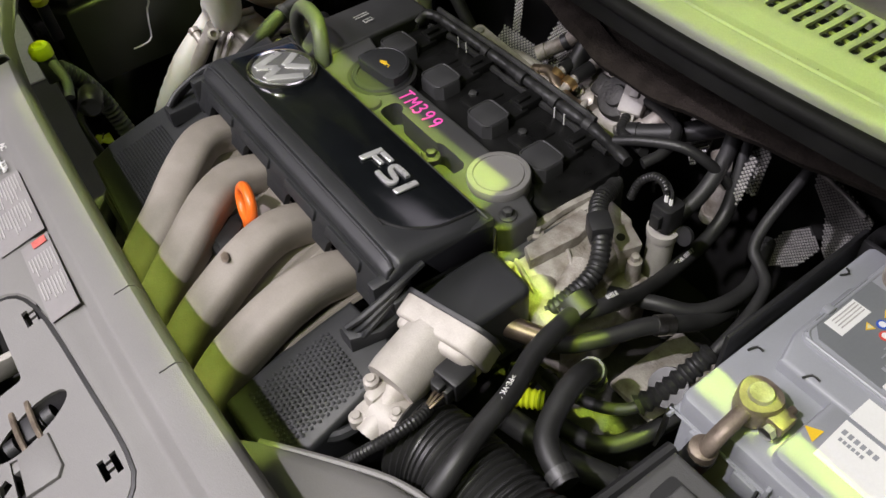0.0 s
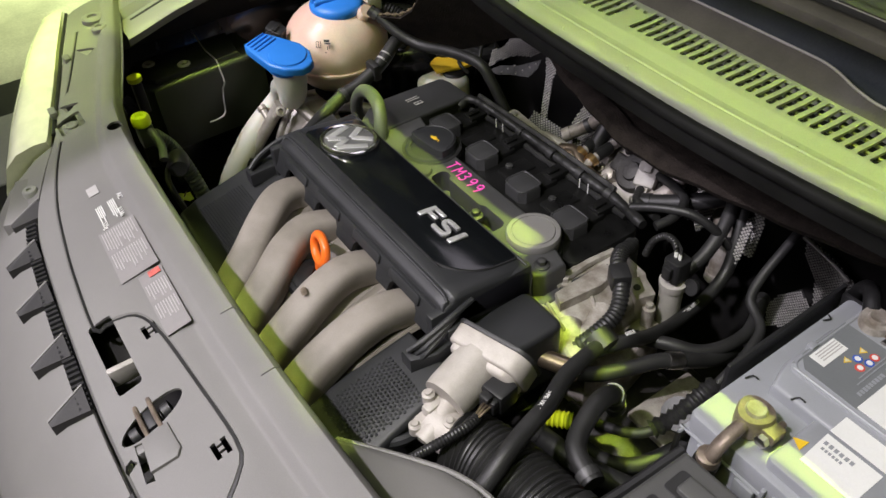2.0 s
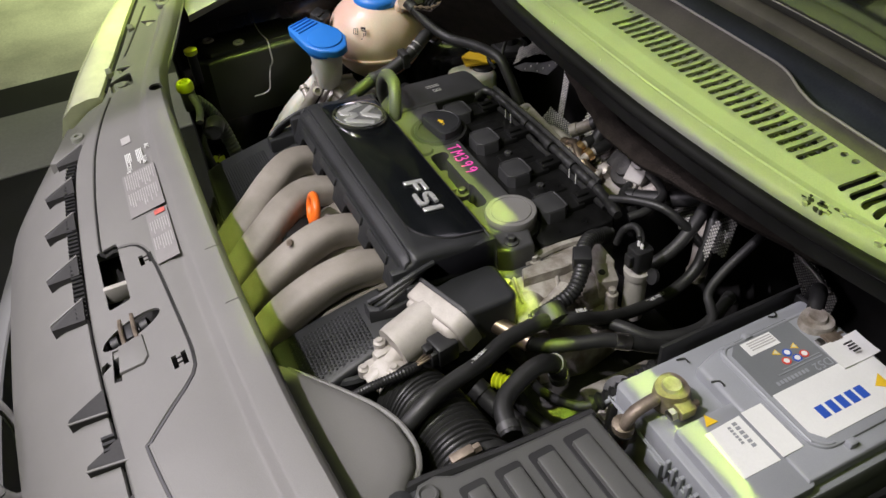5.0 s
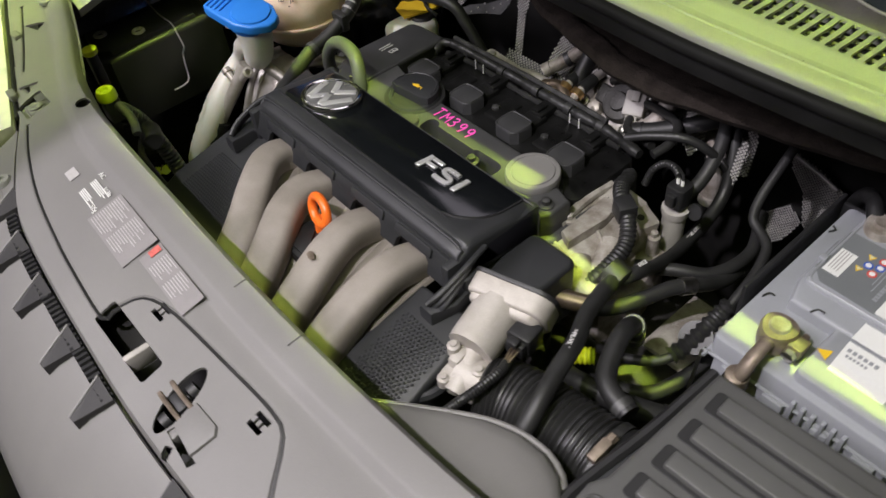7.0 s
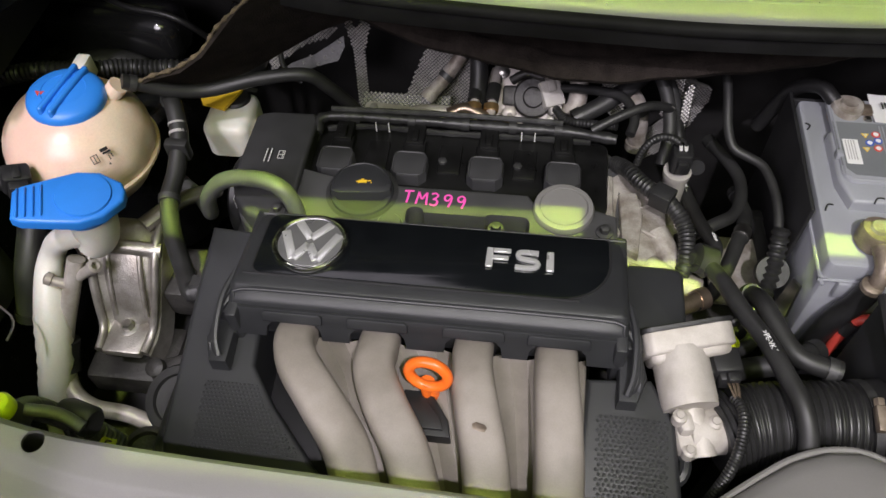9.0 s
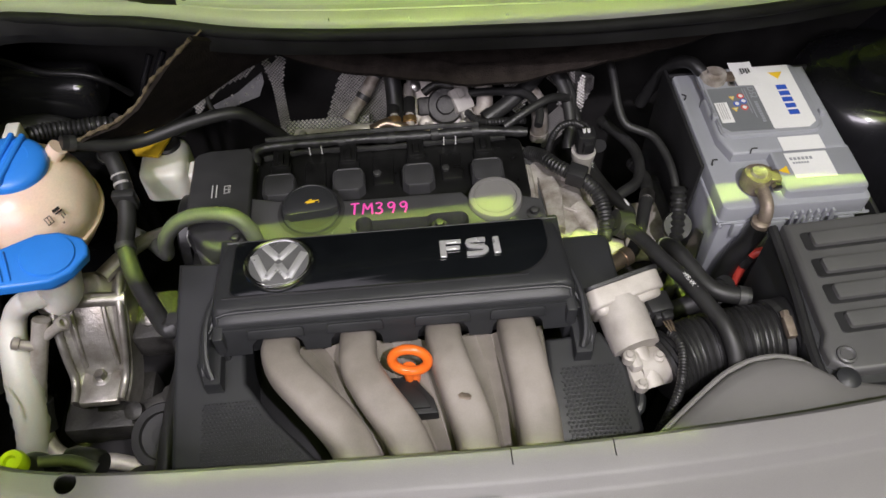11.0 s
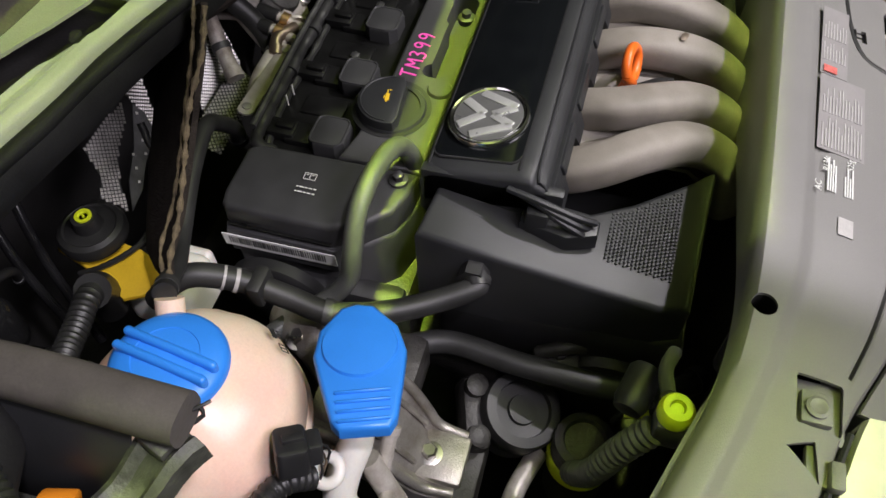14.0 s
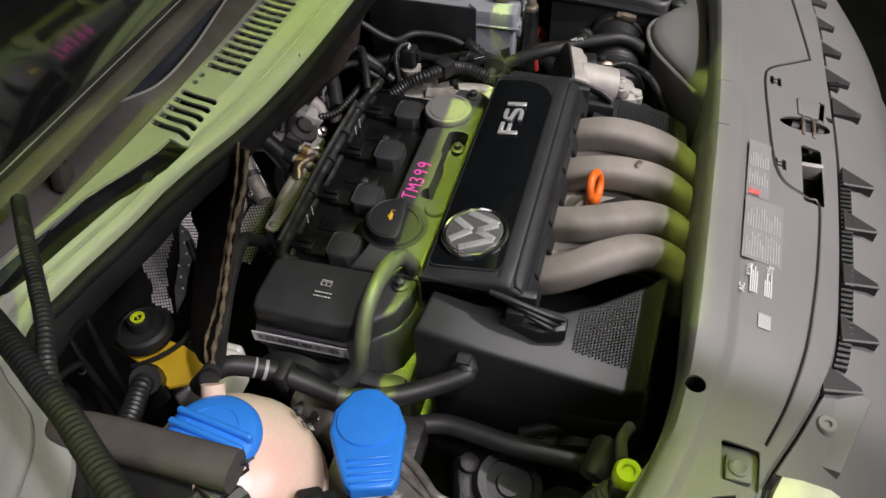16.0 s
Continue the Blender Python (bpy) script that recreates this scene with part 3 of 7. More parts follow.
for x, y in ROOTS:
    s = 1 if x < 0.16 else -1
    z = slam_z(x, y) - 0.002
    vs = [(x, y + 0.004, z), (x + s * 0.014, y - 0.036, z - 0.012), (x + s * 0.021, y - 0.035, z - 0.013), (x + s * 0.034, y + 0.003, z - 0.002)]
    low = [(a, b, c - 0.016) for a, b, c in vs]
    # trim grey teeth set black, which paints in their shaded sides
    part("louvre_tooth", (vs + low, [[0, 1, 2, 3], [7, 6, 5, 4], [0, 4, 5, 1], [1, 5, 6, 2], [2, 6, 7, 3], [3, 7, 4, 0]]), "void", nose, "pointed louvre tooth with its shade painted black", smooth=0)
    part("louvre_lip", tube([vs[0], vs[1]], 0.0014, 6), "trim", nose)
for k in range(44):
    x = -0.205 + k * 0.0075
    if x > 0.10:
        x += 0.17
    y = lerp(OUTER, x)
    z = slam_z(x, y) + 0.003
    part("comb_tooth", box(x, x + 0.0035, y - 0.014, y - 0.002, z - 0.022, z - 0.010, 0), "black", nose, smooth=0)
bumper = thing("bumper", "silver painted front bumper with a chrome badge edge", "bumper", (0.15, -0.78, 0.3))
rows = []
for x in span(-0.75, 1.05, 40):
    yo = lerp([(-0.75, -0.40), (-0.6, -0.52), (-0.4, -0.63), (-0.1, -0.70), (0.15, -0.715), (0.4, -0.70), (0.7, -0.63), (0.9, -0.52), (1.05, -0.40)], x)
    rows.append([(x, yo, 0.80), (x, yo - 0.03, 0.78), (x, yo - 0.06, 0.70), (x, yo - 0.07, 0.55), (x, yo - 0.05, 0.35), (x, yo, 0.22)])
part("skin", sheet(rows, 0.004), "silver", bumper)
part("badge_ring", tube([(0.15 + 0.065 * math.cos(a), -0.685 - 0.012 * math.sin(a), 0.88 + 0.055 * math.sin(a)) for a in [2 * math.pi * k / 16 for k in range(17)]], 0.006, 10), "chrome", bumper, "chrome badge ring")

# wing edge, headlamp
wing = thing("front_wing", "grey plastic and painted wing ledge with bolts", "wing", (-0.62, -0.30, 0.90))
rows = []
for y in span(-0.30, 0.45, 24):
    xo = lerp([(-0.43, -0.60), (-0.30, -0.615), (-0.1, -0.632), (0.2, -0.655), (0.45, -0.67)], y)
    z = lerp([(-0.43, 0.985), (-0.30, 1.008), (-0.2, 1.030), (0.0, 1.055), (0.2, 1.075), (0.45, 1.10)], y)
    rows.append([(xo + 0.068, y, z - 0.022), (xo + 0.070, y, z - 0.010), (xo + 0.062, y, z - 0.004), (xo + 0.01, y, z - 0.006), (xo, y, z + 0.006), (xo - 0.03, y, z + 0.008), (xo - 0.10, y, z - 0.02), (xo - 0.14, y, z - 0.12), (xo - 0.15, y, z - 0.4)])
part("wing_edge", sheet(rows, 0.003), "trim", wing)
part("seam", tube([(lerp([(-0.30, -0.590), (-0.1, -0.604), (0.2, -0.626)], y), y, lerp([(-0.43, 0.985), (-0.30, 1.008), (-0.2, 1.030), (0.0, 1.055), (0.2, 1.075), (0.45, 1.10)], y) - 0.0055) for y in span(-0.28, 0.2, 8)], 0.0022, 6), "ink", wing, "dark panel seam")
part("ring_stud", lathe([(0.020, 1.002), (0.020, 1.013), (0.017, 1.016), (0.013, 1.015), (0.012, 1.008), (0.001, 1.008)], 28, Matrix.Translation((-0.590, -0.185, 0.020))), "rubber", wing, "black ring stud")
for x, y, r in ((-0.602, -0.332, 0.017), (-0.556, -0.334, 0.012)):
    z = slam_z(x, y)
    part("bolt", lathe([(r, z - 0.002), (r, z + 0.003), (r * 0.8, z + 0.005), (r * 0.45, z + 0.005), (r * 0.4, z + 0.002), (r * 0.2, z + 0.002)], 24, Matrix.Translation((x, y, 0.001))), "trim", wing, "grey fixing stud")
for x, y in ((-0.516, -0.383), (-0.392, -0.438)):
    z = slam_z(x, y)
    part("clip_slot", merge(box(x - 0.014, x + 0.014, y - 0.014, y + 0.004, z - 0.014, z - 0.006, 0.002), box(x - 0.016, x + 0.004, y - 0.020, y - 0.010, z - 0.010, z + 0.001, 0.002)), "trim", wing, "grey clip in a slot")
zp = slam_z(-0.349, -0.441)
part("pocket_floor", box(-0.372, -0.326, -0.462, -0.420, zp - 0.020, zp - 0.012, 0.002), "trim", wing)
part("pocket_pad", box(-0.362, -0.337, -0.452, -0.430, zp - 0.013, zp - 0.005, 0.002), "trim", wing)
part("clip_stud", lathe([(0.0085, zp - 0.006), (0.0085, zp - 0.003), (0.006, zp - 0.002), (0.003, zp - 0.003), (0.001, zp - 0.003)], 20, Matrix.Translation((-0.350, -0.441, 0))), "trim", wing)
part("side_panel", prism([(-0.218, -0.536), (-0.232, -0.566), (-0.316, -0.534), (-0.310, -0.490)], 0.952, 0.972, 0.002), "trim", wing, "grey rectangular side panel")
part("stud", lathe([(0.0095, 0.970), (0.0095, 0.9775), (0.008, 0.9795), (0.004, 0.9795), (0.003, 0.977), (0.001, 0.977)], 24, Matrix.Translation((-0.273, -0.522, 0.001))), "cowl", wing, "round fixing stud")
light = thing("headlamp", "clear headlamp with a bright edge beside the grille", "headlamp", (-0.48, -0.52, 0.85))
rows, under = [], []
for x in span(-0.345, -0.71, 26):
    a = lerp(OUTER, x) - 0.008
    b = lerp([(-0.71, -0.405), (-0.66, -0.430), (-0.55, -0.470), (-0.443, -0.507), (-0.38, -0.526), (-0.321, -0.545), (-0.29, -0.560)], x)
    z = slam_z(x, a)
    rows.append([(x, a, z - 0.012), (x, a - 0.002, z - 0.003), (x, a + (b - a) * 0.3, z - 0.002), (x, a + (b - a) * 0.7, z - 0.007), (x, b, z - 0.022), (x - 0.006, b - 0.014, z - 0.060), (x - 0.008, b - 0.018, z - 0.15)])
    under.append([(x, a + (b - a) * q, z - 0.016 - 0.03 * q) for q in (0.05, 0.5, 0.95)])
rows.insert(0, [(q[0] + 0.002, q[1], rows[0][0][2] - 0.10 - 0.002 * k) for k, q in enumerate(rows[0])])
part("lens", sheet(rows, 0.002), "lens", light)
part("reflector", sheet(under, 0.002), "castwhite", light)
part("gasket", tube([(x, lerp(OUTER, x) - 0.004, slam_z(x, lerp(OUTER, x)) - 0.009) for x in span(-0.36, -0.70, 12)], 0.0028, 8), "rubber", light)
part("end_cap", moved(box(-0.014, 0.014, -0.030, 0.012, -0.020, 0.0, 0.004), pose(-0.335, -0.500, 0.958, 0, 0, -28)), "trim", light, "grey end cap of the lamp")

# ---- cowl, seal, windscreen ----
def cowl_front(x):
    return lerp([(-0.64, 0.010), (-0.54, 0.040), (-0.512, 0.062), (-0.497, 0.090), (-0.483, 0.120), (-0.465, 0.140), (-0.435, 0.150), (-0.40, 0.147), (-0.35, 0.135), (-0.303, 0.122), (-0.256, 0.115), (-0.156, 0.086), (-0.089, 0.074), (0.0, 0.064), (0.16, 0.054), (0.275, 0.050), (0.449, 0.057), (0.564, 0.074), (0.70, 0.108), (0.88, 0.18)], x)


def cowl_rear(x):
    return lerp([(-0.64, 0.245), (-0.42, 0.205), (-0.30, 0.175), (-0.22, 0.165), (-0.083, 0.157), (0.03, 0.154), (0.20, 0.150), (0.39, 0.139), (0.51, 0.135), (0.60, 0.148), (0.88, 0.26)], x)


def cowl_z(x):
    return 1.128 - 0.05 * max(abs(x - 0.16) - 0.45, 0)


cowl = thing("windscreen_cowl", "pale grey plastic cowl panel with rows of vent slots", "cowl panel", (0.16, 0.15, 1.1))
def deck_row(x):
    f, w = cowl_front(x), cowl_rear(x) - cowl_front(x)
    rows = [(0.002, -0.022), (0.0, -0.008), (min(0.002, w * 0.02), -0.002), (w * 0.07, 0.0015), (w * 0.12, 0.003), (w * 0.165, 0.0045), (w * 0.178, 0.0030), (w * 0.195, 0.0030), (w * 0.208, 0.0046), (w * 0.28, 0.0052), (w * 0.295, 0.0056), (w * 0.40, 0.0125), (w * 0.43, 0.0135), (w * 0.75, 0.0150), (w - 0.003, 0.018), (w, 0.016), (w + 0.002, 0.004)]
    return [(x, f + d, cowl_z(x) + h) for d, h in rows]


deck = part("deck", sheet([deck_row(x) for x in span(-0.64, 0.88, 150)], 0.003), "cowl", cowl, "pale plastic deck")
random.seed(11)
for x, d, n, big in [(0.455 + 0.030 * random.random() ** 0.7 + 0.012 * (k > 16), 0.003 + 0.012 * random.random(), 6, 0.0035) for k in range(22)] + [(0.531, 0.004, 6, 0.004), (0.536, 0.007, 6, 0.003), (0.545, 0.006, 6, 0.003), (0.557, 0.010, 7, 0.006), (0.563, 0.008, 7, 0.005), (-0.262, 0.018, 8, 0.007), (0.345, 0.021, 5, 0.0015), (0.362, 0.020, 5, 0.0015), (0.05, 0.004, 5, 0.0012), (-0.04, 0.003, 5, 0.0012), (0.16, 0.004, 5, 0.0012)]:
    h = 0.0042 if d > 0.009 else 0.0026
    q = [(x + big * (0.4 + 0.6 * random.random()) * math.cos(6.28 * k / n), cowl_front(x) + d + 0.6 * big * (0.4 + 0.6 * random.random()) * math.sin(6.28 * k / n)) for k in range(n)]
    part("paint_chip", prism(q, cowl_z(x) + h - 0.003, cowl_z(x) + h + 0.0006, 0), "void" if random.random() < 0.7 else "foil", cowl, "worn chip in the plastic", smooth=0)
slots = []
SLOT_Y = [(-0.20, 0.139), (-0.11, 0.131), (0.04, 0.127), (0.16, 0.125), (0.28, 0.119), (0.43, 0.110), (0.52, 0.108)]
for side in (-1, 1):
    for k in range(26):
        d = 0.0064 + k * 0.0128 + (0.038 if k > 20 else 0)
        x = 0.1615 + side * d
        if side < 0 and k in (4, 5):
            slots.append(lathe([(0.0033, -0.03), (0.0033, 0.03)], 8, Matrix.Translation((x, lerp(SLOT_Y, x) + 0.014, cowl_z(x) + 0.012))))
            continue
        slots.append(moved(box(-0.0036, 0.0036, -0.0205, 0.0205, -0.03, 0.03, 0.0015, 1), pose(x, lerp(SLOT_Y, x), cowl_z(x) + 0.012, 0, 0, -6)))
    for d in (0.2795, 0.2925):
        x = 0.1615 + side * d
        slots.append(lathe([(0.0036, -0.03), (0.0036, 0.03)], 8, Matrix.Translation((x, lerp(SLOT_Y, x) + 0.016, cowl_z(x) + 0.012))))
cut(deck, merge(*slots))
cut(deck, prism([(-0.213, 0.113), (-0.217, 0.132), (-0.235, 0.135), (-0.267, 0.147), (-0.32, 0.171), (-0.42, 0.198), (-0.445, 0.190), (-0.42, 0.172), (-0.36, 0.156), (-0.30, 0.139), (-0.25, 0.121)], 1.0, 1.3, 0))
for v in (-0.004, 0.011):
    part("slot_rib", tube([(x, lerp(SLOT_Y, x) + v, cowl_z(x) + 0.0075) for x in span(-0.11, 0.43, 20)], 0.0021, 6, 0.03), "cowl", cowl)
part("slot_tray", sheet([[(x, cowl_front(x) + d, cowl_z(x) - 0.022) for d in (0.012, 0.14)] for x in span(-0.62, 0.85, 24)], 0.003), "void", cowl)
seal = thing("cowl_seal", "black rubber bonnet seal under the cowl edge", "rubber seal", (0.16, 0.06, 1.08))
part("bulb", tube([(x, cowl_front(x) - 0.004, cowl_z(x) - 0.014) for x in span(-0.62, 0.88, 26)], 0.007, 12), "seal", seal)
part("apron", sheet([[(x, cowl_front(x) - 0.001, cowl_z(x) - 0.008), (x, cowl_front(x) - 0.5 * w, cowl_z(x) - 0.014), (x, cowl_front(x) - w, cowl_z(x) - 0.030), (x, cowl_front(x) - w + 0.004, cowl_z(x) - 0.044)] for x, w in [(v, lerp([(-0.64, 0.016), (-0.30, 0.014), (-0.14, 0.008), (0.1, 0.004), (0.5, 0.004), (0.88, 0.012)], v)) for v in span(-0.64, 0.88, 60)]], 0.004), "seal", seal, "wide rubber lip")
part("lip", sheet([[(x, cowl_front(x) + 0.002, cowl_z(x) - 0.018), (x, cowl_front(x) + 0.006, cowl_z(x) - 0.027), (x, cowl_front(x) + 0.020, cowl_z(x) - 0.032)] for x in span(-0.56, 0.88, 50)], 0.004), "seal", seal)
felt = thing("bulkhead_insulation", "dark felt insulation hanging under the cowl", "insulation", (0.16, 0.2, 0.95))
HEM = [(-0.30, 0.238), (-0.18, 0.206), (-0.12, 0.182), (-0.044, 0.150), (0.029, 0.121), (0.10, 0.102), (0.17, 0.101), (0.245, 0.110), (0.31, 0.121), (0.36, 0.133), (0.42, 0.148), (0.47, 0.165), (0.54, 0.200), (0.66, 0.235)]
rows = []
for x in span(-0.30, 0.66, 80):
    y = lerp(HEM, x) + 0.005 + 0.002 * math.sin(31 * x) + 0.0015 * math.sin(83 * x + 1)
    z = 1.000 + 0.003 * math.sin(23 * x) + 0.05 * max(abs(x - 0.16) - 0.22, 0)
    top = cowl_z(x) - 0.03
    rows.append([(x, max(y + 0.20, 0.33), z - 0.004), (x, y + 0.10, z - 0.010), (x, y + 0.012, z - 0.013), (x, y + 0.003, z - 0.010), (x, y, z - 0.005), (x, y + 0.003, z), (x, y + 0.012, z + 0.003 + 0.001 * math.sin(57 * x)), (x, y + 0.021, z + 0.002), (x, y + 0.026, z - 0.004), (x, y + 0.045, z - 0.005), (x, y + 0.09, z - 0.002), (x, max(y + 0.10, cowl_front(x) + 0.06), top - 0.02), (x, cowl_front(x) + 0.03, top)])
part("blanket", sheet(rows, 0.004), "felt", felt)
part("hem", tube([r[5] for r in rows[::2]], lambda d, u: 0.0022 + 0.0006 * math.sin(d * 190) + 0.0004 * math.sin(d * 71), 6, 0.01), "felt", felt, "stitched felt hem")
random.seed(23)
part("rust_spot", merge(*(lathe([(0.0035 * random.random() + 0.0008, -0.0006), (0.001, 0.0008)], 7, Matrix.Translation((q[0], q[1], q[2] + 0.0022)), squash=lambda a: 1 + 0.4 * math.sin(2 * a)) for q in [rows[k][6] for k in (46, 48, 50, 51, 51, 52, 53, 54, 58, 63)])), "rust", felt, "rust coloured stains on the felt")
screen = thing("windscreen", "dark reflective windscreen above the cowl", "windscreen", (0.16, 0.6, 1.3), kind="structure")


def glass(x, d):
    return (x, lerp([(-0.64, 0.225), (-0.3, 0.190), (0.0, 0.180), (0.3, 0.166), (0.5, 0.160), (0.7, 0.19), (0.94, 0.28)], x) - 0.010 + d * 0.82, 1.146 + d * 0.57 - 0.06 * (x - 0.16) ** 2)


BORDER = [(-0.60, 0.235), (-0.40, 0.214), (-0.264, 0.204), (-0.206, 0.198), (-0.165, 0.170), (-0.10, 0.165), (-0.03, 0.171), (0.05, 0.178), (0.30, 0.171), (0.325, 0.166), (0.36, 0.150), (0.40, 0.139), (0.46, 0.137), (0.55, 0.146), (0.70, 0.20), (0.92, 0.28)]
ends = [(x, max(lerp(BORDER, x), cowl_rear(x) + 0.003)) for x in span(-0.60, 0.92, 140)]
part("trim_bead", tube([(x, y, 1.160 - 0.05 * max(abs(x - 0.16) - 0.45, 0)) for x, y in ends], 0.0014, 6, 0.02), "plug", screen, "thin pale trim bead")
part("pane", sheet([[glass(x, d) for d in span(0, 1.0, 8)] for x in span(-0.62, 0.94, 40)], 0.004), "glass", screen)
part("black_border", sheet([[(x, cowl_rear(x) - 0.004, cowl_z(x) + 0.012), (x, cowl_rear(x) + 0.4 * (y - cowl_rear(x)), cowl_z(x) + 0.022), (x, y, cowl_z(x) + 0.031), (x, y + 0.001, cowl_z(x) + 0.022)] for x, y in ends], 0.001), "rail", screen, "matt black border")

# open bonnet that leans over the windscreen
hood = thing("bonnet", "open bonnet with a glossy dark underside behind the cowl", "bonnet", (0.16, 0.15, 1.21))
edge_y = lambda x: lerp([(-0.64, 0.170), (-0.30, 0.150), (-0.05, 0.139), (0.20, 0.143), (0.36, 0.139), (0.52, 0.128), (0.94, 0.10)], x)
panel_rows = []
for x in span(-0.62, 0.94, 60):
    y = edge_y(x) + 0.010
    panel_rows.append([(x, y, 1.226), (x, y - 0.002, 1.232)] + [(x, y - 0.002 - 0.25 * (h - 1.232), h) for h in (1.24, 1.26, 1.30, 1.40, 1.55, 1.70, 1.80, 1.88)] + [(x, y - 0.185, 1.90)])
part("inner_panel", sheet(panel_rows, 0.004), "bonnet", hood, "glossy dark inner panel")
part("rear_rail", tube([(x, edge_y(x) + 0.008, 1.214) for x in span(-0.62, 0.94, 40)], 0.0165, 14, 0.03, flat=0.55, up=(0, 0, 1), square=3.0), "rail", hood, "dusty dark rubber rail")
part("rail_edge", tube([(x, edge_y(x) + 0.0045, 1.2335) for x in span(-0.62, 0.94, 40)], 0.0013, 6, 0.03), "plug", hood, "thin pale edge")
for side, hx in ((-1, -0.305), (1, 0.625)):
    part("hinge", merge(moved(box(-0.012, 0.012, -0.006, 0.006, -0.040, 0.034, 0.003), pose(hx, edge_y(hx) + 0.026, 1.190, 14, 0, side * -12)), moved(box(-0.020, 0.020, -0.004, 0.010, -0.008, 0.008, 0.003), pose(hx, edge_y(hx) + 0.022, 1.222, 0, 0, 0)), moved(lathe([(0.008, -0.003), (0.008, 0.005), (0.005, 0.007)], 12), pose(hx, edge_y(hx) + 0.018, 1.192, 90, 0, 0))), "rail", hood, "dull grey hinge arm")

# ---- engine ----
COILS = [-0.131, -0.042, 0.048, 0.138]
vc = thing("valve_cover", "black plastic valve cover with a stepped front edge", "valve cover", (-0.02, 0, 0.85))
VC = [(-0.248, 0.075), (-0.246, -0.035), (-0.236, -0.062), (-0.215, -0.085), (-0.17, -0.098), (0.195, -0.098), (0.212, -0.085), (0.212, 0.06), (0.195, 0.078), (-0.20, 0.092), (-0.235, 0.088)]
part("cover_shell", prism(VC, 0.80, 0.899, 0.006, 3), "camcover", vc)
step = part("front_step", prism([(-0.1635, -0.094), (0.19, -0.094), (0.20, -0.08), (0.20, -0.048), (0.175, -0.040), (0.11, -0.040), (0.10, -0.026), (-0.045, -0.026), (-0.13, -0.018), (-0.1635, -0.010)], 0.89, 0.932, 0.004, 3), "camcover", vc)
cut(step, prism(rounded(-0.034, -0.014, -0.082, -0.056, 0.009), 0.900, 0.95, 0), prism(rounded(0.052, 0.104, -0.088, -0.059, 0.010), 0.900, 0.95, 0), prism(rounded(-0.024, 0.070, -0.083, -0.063, 0.004), 0.900, 0.95, 0))
part("left_ramp", prism([(-0.246, 0.076), (-0.2465, -0.028), (-0.236, -0.058), (-0.214, -0.082), (-0.190, -0.091), (-0.1645, -0.0942), (-0.1640, 0.074), (-0.172, 0.084), (-0.225, 0.086), (-0.240, 0.083)], 0.85, 0.926, 0.006, 4, top=lambda x, y: 0.9322 - 0.07 * max(-0.18 - x, 0) - 0.06 * max(y - 0.02, 0)), "coilcap", vc)
part("side_flange", prism([(-0.2515, 0.080), (-0.2515, -0.034), (-0.240, -0.040), (-0.238, 0.086)], 0.862, 0.8955, 0.003, 2), "coilcap", vc)
part("seam_line", tube([(-0.2476, -0.030, 0.9025), (-0.2490, 0.02, 0.9045), (-0.2478, 0.076, 0.903)], 0.0016, 6), "well", vc)
part("coil_well", prism(rounded(-0.166, 0.192, -0.030, 0.082, 0.012), 0.885, 0.911, 0.004), "well", vc)
for x in (-0.086, 0.003, 0.093):
    part("well_rib", box(x - 0.014, x + 0.014, 0.012, 0.060, 0.908, 0.914, 0.003), "well", vc)
for x, y in ((-0.178, -0.077), (0.068, -0.080), (0.185, -0.072), (-0.005, 0.030), (0.085, 0.030), (-0.168, 0.06)):
    part("bolt", merge(lathe([(0.0095, 0.915), (0.0095, 0.922), (0.006, 0.923)], 16, Matrix.Translation((x, y, -0.012 if y > 0 else 0.012))), lathe([(0.0055, 0.918), (0.0055, 0.929), (0.003, 0.930)], 6, Matrix.Translation((x, y, -0.012 if y > 0 else 0.012)))), "foilback", vc, "small flanged bolt")
part("breather_cup", lathe([(0.014, 0.905), (0.014, 0.930), (0.012, 0.933), (0.004, 0.933)], 20, Matrix.Translation((-0.050, -0.082, 0.002))), "camcover", vc)
STROKES = {"T": (((0.0, 0.96), (0.35, 1.0), (0.75, 1.02)), ((0.38, 0.99), (0.36, 0.5), (0.32, 0.0))),
           "M": (((0.0, 0.0), (0.06, 0.55), (0.10, 1.0)), ((0.10, 1.0), (0.28, 0.62), (0.42, 0.42)), ((0.42, 0.42), (0.58, 0.7), (0.76, 1.0)), ((0.76, 1.0), (0.80, 0.5), (0.84, 0.0))),
           "3": (((0.06, 0.92), (0.34, 1.02), (0.58, 0.86), (0.44, 0.62), (0.24, 0.54), (0.52, 0.46), (0.62, 0.22), (0.40, 0.0), (0.02, 0.08)),),
           "9": (((0.60, 0.86), (0.36, 1.0), (0.08, 0.84), (0.14, 0.56), (0.40, 0.52), (0.62, 0.82), (0.60, 0.45), (0.46, 0.0)),)}
PEN = frame_of((-0.040, -0.0515, 0.9326), (1, -0.04, 0), (0.04, 1, 0))
part("pen_mark", moved(merge(*(tube([(0.0152 * k + 0.0142 * u, 0.0175 * v, 0.0) for u, v in stroke], 0.00125, 6, 0.002, flat=0.4, up=(0, 0, 1)) for k, letter in enumerate("TM399") for stroke in STROKES[letter])), PEN), "magenta", vc, "pink handwritten pen mark")
PR = frame_of((-0.204, 0.001, 0.9308), (0, 1, -0.0), (-1, 0, -0.07))
bars([(u, u + w, v, v + 0.0013) for v in (0.004, 0.0095) for u, w in ((0.0, 0.003), (0.0042, 0.0036), (0.009, 0.0028), (0.0128, 0.0046), (0.0184, 0.0022))], PR @ pose(-0.005, 0, 0), "cover_print", "print", vc, "small white printed notice")
